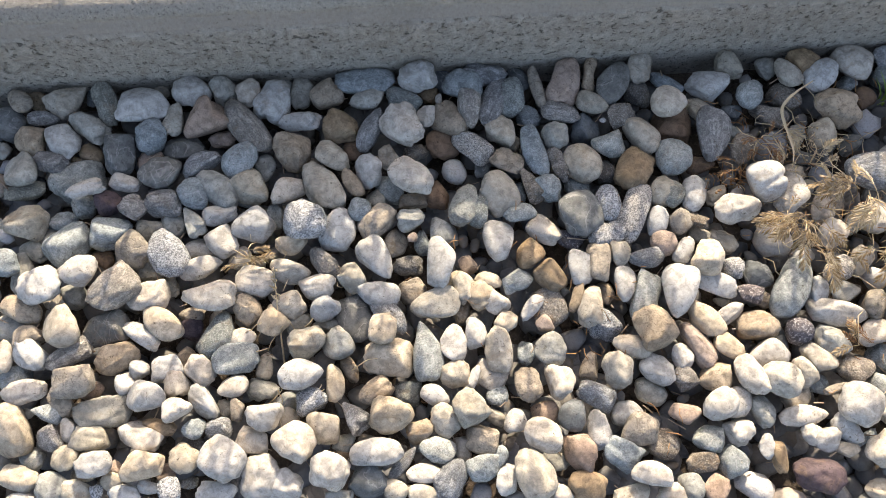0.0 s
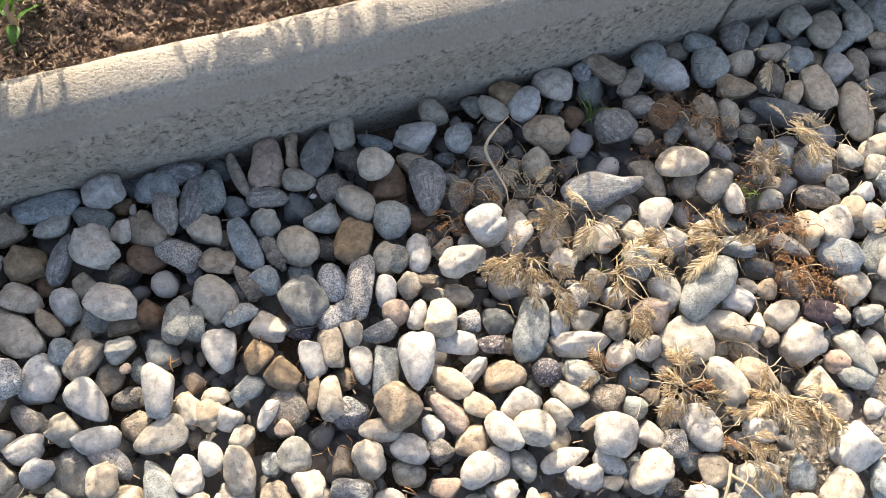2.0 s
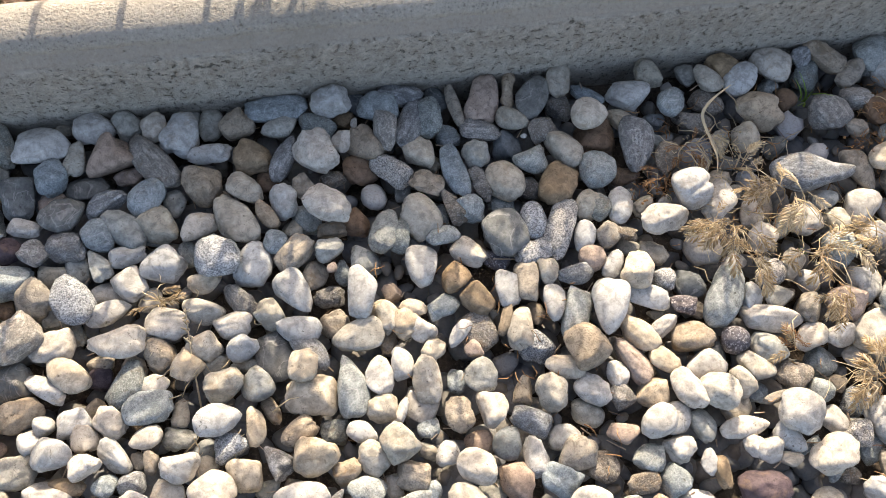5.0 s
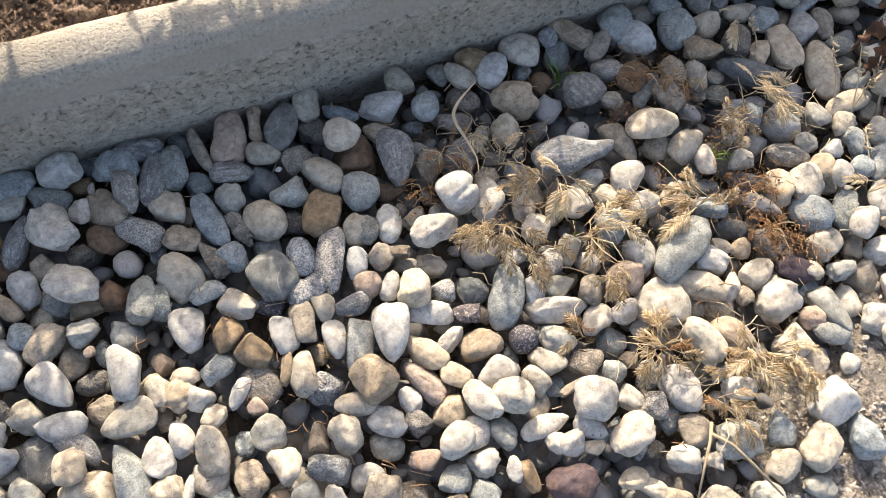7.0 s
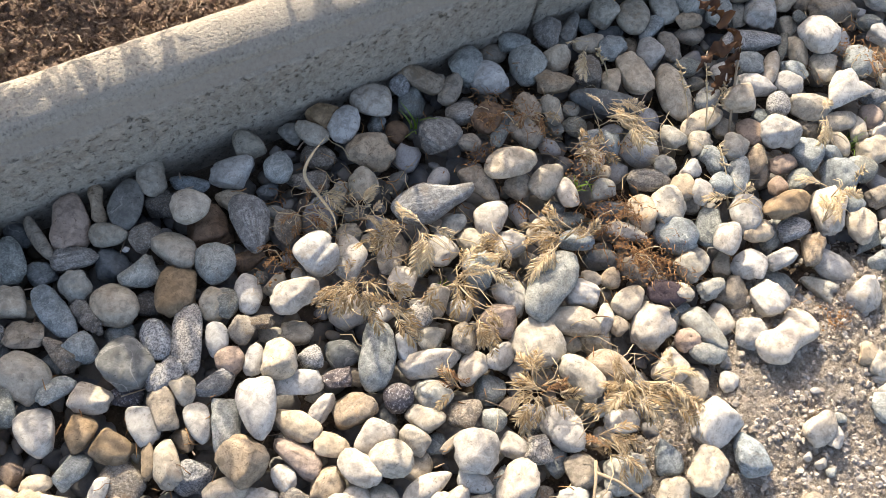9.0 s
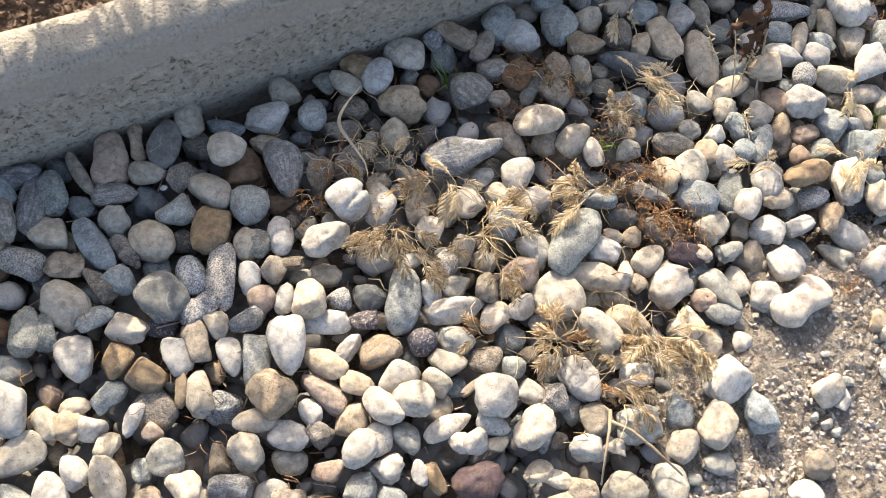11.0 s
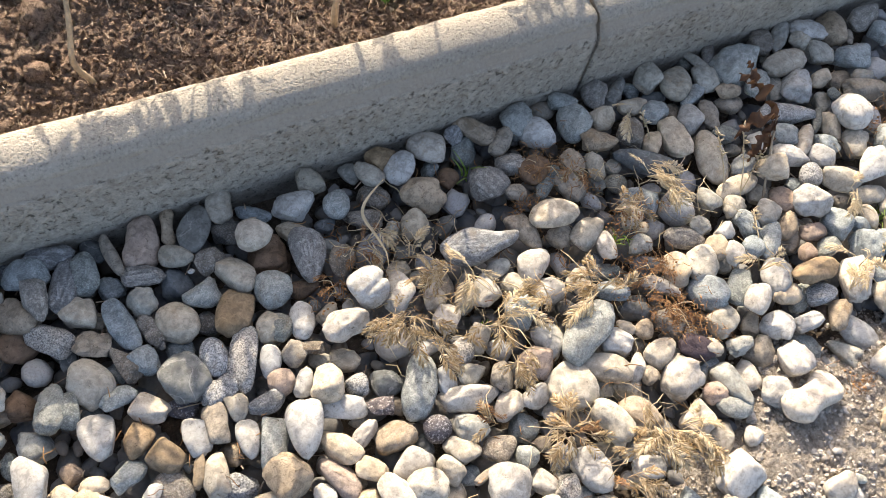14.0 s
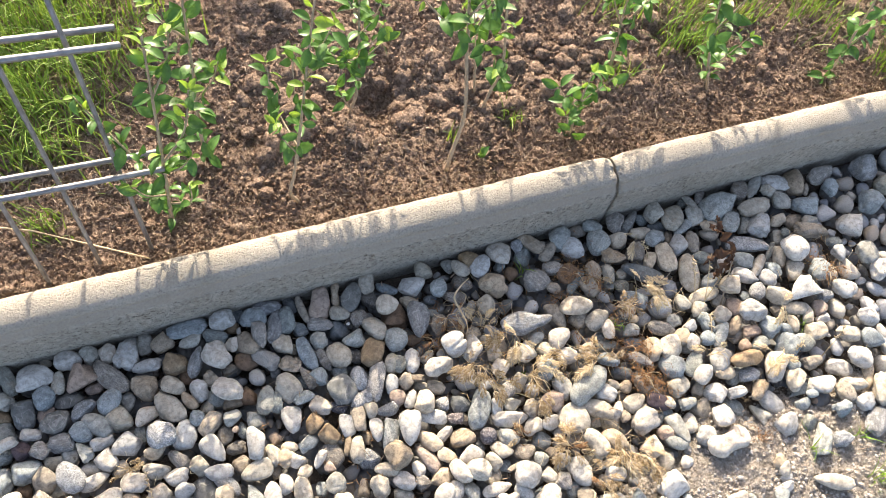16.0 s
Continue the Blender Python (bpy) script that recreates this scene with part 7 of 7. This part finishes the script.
dry_weed(X, -0.190, -0.091, PALE, 5, 0.02, 96, -3, 60, 5, STRAW, 0.006)
dry_weed(B, -0.222, -0.074, BROWN, 5, 0.018, 97, -87, 90, 3, RUST, 0.006)
dry_weed(B, -0.031, -0.164, BROWN, 7, 0.02, 98, -93, 90, 3, RUST, 0.006)
dry_weed(B, -0.034, -0.193, BROWN, 9, 0.022, 99, -58, 80, 3, RUST, 0.006)
dry_weed(B, -0.069, -0.059, BROWN, 6, 0.016, 100, -128, 90, 2, RUST, 0.006)
dry_weed(B, -0.046, -0.071, BROWN + GOLD, 6, 0.018, 101, -103, 60, 3, RUST, 0.006)
dry_weed(B, -0.022, -0.117, BROWN + GOLD, 5, 0.018, 102, -59, 90, 3, RUST, 0.006)
dry_weed(B, 0.229, -0.133, BROWN, 8, 0.024, 103, -101, 70, 4, RUST, 0.006)
dry_weed(B, -0.246, -0.098, BROWN, 4, 0.014, 104, -25, 180, 2, RUST, 0.006)
dry_weed("small wisp of golden straw on pale pebbles", -0.575, -0.137, GOLD, 6, 0.012, 177, None, 180, 5, STRAW, 0.008)


def tangle(label, x, y, sx, sy, turn, count, seed, material=RUST):
    """A mat of fine curled root fibres."""
    rng = random.Random(seed)
    bm = bmesh.new()
    c, s = math.cos(radians(turn)), math.sin(radians(turn))
    for _ in range(count):
        u, v = rng.gauss(0, sx), rng.gauss(0, sy)
        p = Vector((u * c - v * s, u * s + v * c, rng.uniform(-0.007, 0.004)))
        d, path = Vector((rng.gauss(0, 1), rng.gauss(0, 1), rng.gauss(0, 0.4))).normalized(), []
        for k in range(4):
            path.append(p.copy())
            p = p + d * rng.uniform(0.0008, 0.0026)
            d = (d + Vector((rng.gauss(0, 0.6), rng.gauss(0, 0.6), rng.gauss(0, 0.3)))).normalized()
        tube(bm, path, rng.uniform(0.00014, 0.00034), 3)
    for _ in range(int(count * 0.5)):
        u, v = rng.gauss(0, sx), rng.gauss(0, sy)
        p = Vector((u * c - v * s, u * s + v * c, rng.uniform(-0.010, 0.0)))
        e = Vector((rng.gauss(0, 1), rng.gauss(0, 1), rng.gauss(0, 0.5))).normalized() * rng.uniform(0.0008, 0.0022)
        tube(bm, [p, p + e * 0.5 + Vector((0, 0, 0.0004)), p + e], [0.0003, rng.uniform(0.0005, 0.0012), 0.0003], 5)
    ob = part("root_tangle", bm, material)
    ob.location = (x, y, 0.006)
    return tagged(ob, label, "dried roots", kind="stuff")


R = "matted rust-brown dried roots lying on pebbles"
tangle(R, -0.029, -0.161, 0.014, 0.006, -30, 120, 105)
tangle(R, -0.031, -0.195, 0.018, 0.008, -50, 168, 106)
tangle(R, -0.030, -0.211, 0.01, 0.006, -20, 84, 107)
tangle(R, -0.069, -0.059, 0.009, 0.008, 30, 96, 108)
tangle(R, -0.047, -0.073, 0.012, 0.006, -60, 78, 109)
tangle(R, -0.021, -0.119, 0.014, 0.006, 10, 66, 110)
tangle(R, 0.231, -0.134, 0.018, 0.006, -60, 120, 111)
tangle(R, -0.246, -0.099, 0.01, 0.005, 10, 54, 112)
tangle(R, 0.065, -0.293, 0.005, 0.004, 0, 36, 113)
tangle(R, -0.093, -0.085, 0.01, 0.005, 10, 48, 114)
tangle("tangled grey straw and roots between shaded pebbles", -0.190, -0.078, 0.018, 0.010, 10, 60, 187, STRAW)


def straws(label, spots, material, seed):
    """Loose bent straws lying over the stones. spots: (x, y, spread, count, length)."""
    rng = random.Random(seed)
    bm = bmesh.new()
    for x, y, spread, count, length in spots:
        for _ in range(count):
            p = Vector((rng.gauss(x, spread), rng.gauss(y, spread), rng.uniform(-0.006, 0.004)))
            turn, n = rng.uniform(0, 6.3), length * rng.uniform(0.4, 1.2)
            path = []
            for k in range(4):
                path.append(p.copy())
                p = p + Vector((math.cos(turn), math.sin(turn), 0.35 * (0.5 - k / 3) + rng.gauss(0, 0.15))) * n / 3
                turn += rng.gauss(0, 0.5)
            r = rng.uniform(0.00018, 0.00045)
            tube(bm, path, [r, r, r * 0.8, r * 0.5], 4)
    return tagged(part("straw_litter", bm, material), label, "litter", kind="stuff")


straws("thin bent golden straws strewn over the pebbles", [
    (-0.20, -0.13, 0.022, 26, 0.022), (-0.15, -0.15, 0.024, 34, 0.024), (-0.09, -0.16, 0.024, 26, 0.022), (-0.13, -0.235, 0.026, 30, 0.024), (-0.085, -0.265, 0.026, 36, 0.024),
    (0.02, -0.11, 0.022, 26, 0.026), (-0.04, -0.09, 0.02, 18, 0.020), (-0.19, -0.075, 0.018, 26, 0.022), (0.17, -0.19, 0.022, 16, 0.022), (0.06, -0.16, 0.022, 14, 0.028),
    (0.23, -0.12, 0.022, 16, 0.022), (-0.56, -0.15, 0.018, 14, 0.018), (-0.55, -0.20, 0.018, 10, 0.020)], STRAW, 131)
straws("rust-brown dry stems and root scraps between pebbles", [
    (-0.10, -0.12, 0.05, 60, 0.012), (-0.03, -0.17, 0.03, 60, 0.012), (-0.06, -0.07, 0.025, 50, 0.012), (-0.12, -0.24, 0.035, 50, 0.012), (-0.20, -0.09, 0.03, 50, 0.013),
    (0.23, -0.12, 0.03, 30, 0.012), (-0.40, -0.17, 0.04, 30, 0.010), (-0.33, -0.21, 0.03, 30, 0.010)], RUST, 132)


# a long pale grass blade, a brown wilted leaf on its stalk and dry grass heads
def ribbon(bm, path, width, curl, steps=1):
    """A leaf blade along a path, crinkled by curl; more steps give a raggeder edge."""
    rng = random.Random(len(path) * 7 + int(width * 1e5))
    fine = []
    for k in range(len(path) - 1):
        for j in range(steps):
            fine.append(Vector(path[k]).lerp(Vector(path[k + 1]), j / steps))
    fine.append(Vector(path[-1]))
    rows, n = [], len(fine) - 1
    for i, p in enumerate(fine):
        d = (fine[min(i + 1, n)] - fine[max(i - 1, 0)]).normalized()
        side = d.cross(Vector((0, 0, 1))).normalized()
        w = width * math.sin(math.pi * (0.08 + 0.9 * i / n)) * (1 if steps == 1 else rng.uniform(0.6, 1.15))
        roll = 0.0 if steps == 1 else 1.1 * math.sin(i * 0.8)
        side = side * math.cos(roll) + side.cross(d) * math.sin(roll)
        rows.append([bm.verts.new(p + side * w * f + Vector((0, 0, curl * rng.uniform(-1, 1) * abs(f) + abs(f) * w * 0.5))) for f in (-1, -0.4, 0.3, 1)])
    for a, b in zip(rows, rows[1:]):
        for k in range(3):
            bm.faces.new((a[k], a[k + 1], b[k + 1], b[k]))


def eased(path, steps=5):
    """The path as a smooth curve through its points."""
    pts = [Vector(p) for p in path]
    ends = [2 * pts[0] - pts[1]] + pts + [2 * pts[-1] - pts[-2]]
    out = []
    for a, b, c, d in zip(ends, ends[1:], ends[2:], ends[3:]):
        for k in range(steps):
            u = k / steps
            out.append(0.5 * (2 * b + (c - a) * u + (2 * a - 5 * b + 4 * c - d) * u * u + (3 * b - a - 3 * c + d) * u ** 3))
    return out + [pts[-1]]


bm = bmesh.new()
ribbon(bm, eased([(-0.192, -0.044, 0.031), (-0.203, -0.050, 0.029), (-0.211, -0.056, 0.026), (-0.213, -0.062, 0.021), (-0.209, -0.076, 0.016), (-0.207, -0.088, 0.014), (-0.209, -0.098, 0.012)]), 0.0011, 0.0001)
tagged(part("grass_blade", bm, STRAW), "bleached pale grass blade hanging over shaded pebbles", "grass")

wilted = new("wilted_plant")
wilted.location = (0.085, -0.150, -0.010)
tagged(wilted, "withered weed with curled dark brown leaves on a stalk", "dried weed")
bm = bmesh.new()
tube(bm, [(0, 0, 0), (0.012, 0.022, 0.014), (0.024, 0.044, 0.030), (0.030, 0.056, 0.042)], [0.0011, 0.001, 0.0009, 0.0007], 6)
part("stalk", bm, STEM, wilted)
for path, width in (([(0.030, 0.056, 0.042), (0.020, 0.066, 0.050), (0.012, 0.076, 0.060), (0.010, 0.086, 0.066), (0.012, 0.094, 0.068)], 0.0064),
                    ([(0.028, 0.054, 0.042), (0.014, 0.056, 0.045), (0.000, 0.056, 0.041), (-0.010, 0.052, 0.034)], 0.0068),
                    ([(0.026, 0.052, 0.038), (0.014, 0.046, 0.032), (0.006, 0.040, 0.022), (0.004, 0.038, 0.014)], 0.0060),
                    ([(0.029, 0.055, 0.042), (0.024, 0.050, 0.034), (0.022, 0.044, 0.024), (0.018, 0.040, 0.016)], 0.0050),
                    ([(0.012, 0.076, 0.060), (0.004, 0.080, 0.062), (0.001, 0.088, 0.066)], 0.0042)):
    bm = bmesh.new()
    ribbon(bm, path, width, 0.0026, 7)
    part("leaf", bm, WILT, wilted)


def grass_head(x, y, dx, dy, high, seed):
    rng = random.Random(seed)
    ob = new("dry_grass_stalk")
    ob.location = (x, y, -0.010)
    tagged(ob, "thin dry grass stalk with a pale seed head", "grass", "dry grass stalks")
    top = Vector((dx, dy, high))
    bm = bmesh.new()
    tube(bm, [(0, 0, 0), top * 0.5 + Vector((0, 0, 0.004)), top], [0.0007, 0.0005, 0.0004], 5)
    part("stalk", bm, STRAW, ob)
    bm = bmesh.new()
    for k in range(16):
        s = 0.62 + 0.38 * k / 15
        p = top * s + Vector((0, 0, 0.004 * (1 - s)))
        a = rng.uniform(0, 6.3)
        e = p + Vector((math.cos(a), math.sin(a), 0.8)) * rng.uniform(0.002, 0.005)
        tube(bm, [p, p.lerp(e, 0.5), e], [0.0002, 0.0008, 0.0003], 5)
    part("seed_head", bm, STRAW, ob)


grass_head(0.060, -0.135, 0.010, 0.050, 0.030, 91)
grass_head(0.062, -0.140, 0.030, 0.026, 0.030, 92)
grass_head(0.066, -0.145, 0.018, 0.052, 0.040, 93)
grass_head(0.030, -0.070, -0.010, 0.020, 0.030, 94)
grass_head(0.120, -0.225, 0.035, 0.012, 0.020, 95)
grass_head(0.055, -0.190, 0.012, 0.040, 0.018, 96)
grass_head(-0.555, -0.205, -0.004, 0.060, 0.016, 97)
grass_head(0.180, -0.230, 0.030, 0.020, 0.020, 98)

# a forked dry stalk lying over the stones, and thin bent straws
fork = new("dry_stalk")
fork.location = (-0.136, -0.295, 0.008)
tagged(fork, "forked brown dry weed stalk lying on pebbles", "dried weed")
for path in ([(0, 0, 0.002), (-0.007, -0.009, 0.005), (-0.014, -0.018, 0.004), (-0.027, -0.036, 0.0)], [(-0.004, -0.006, 0.004), (0.004, -0.016, 0.006), (0.012, -0.030, 0.003), (0.022, -0.053, 0.0)]):
    bm = bmesh.new()
    tube(bm, path, [0.0012, 0.0010, 0.0009, 0.0006], 6)
    part("stalk", bm, STEM, fork)
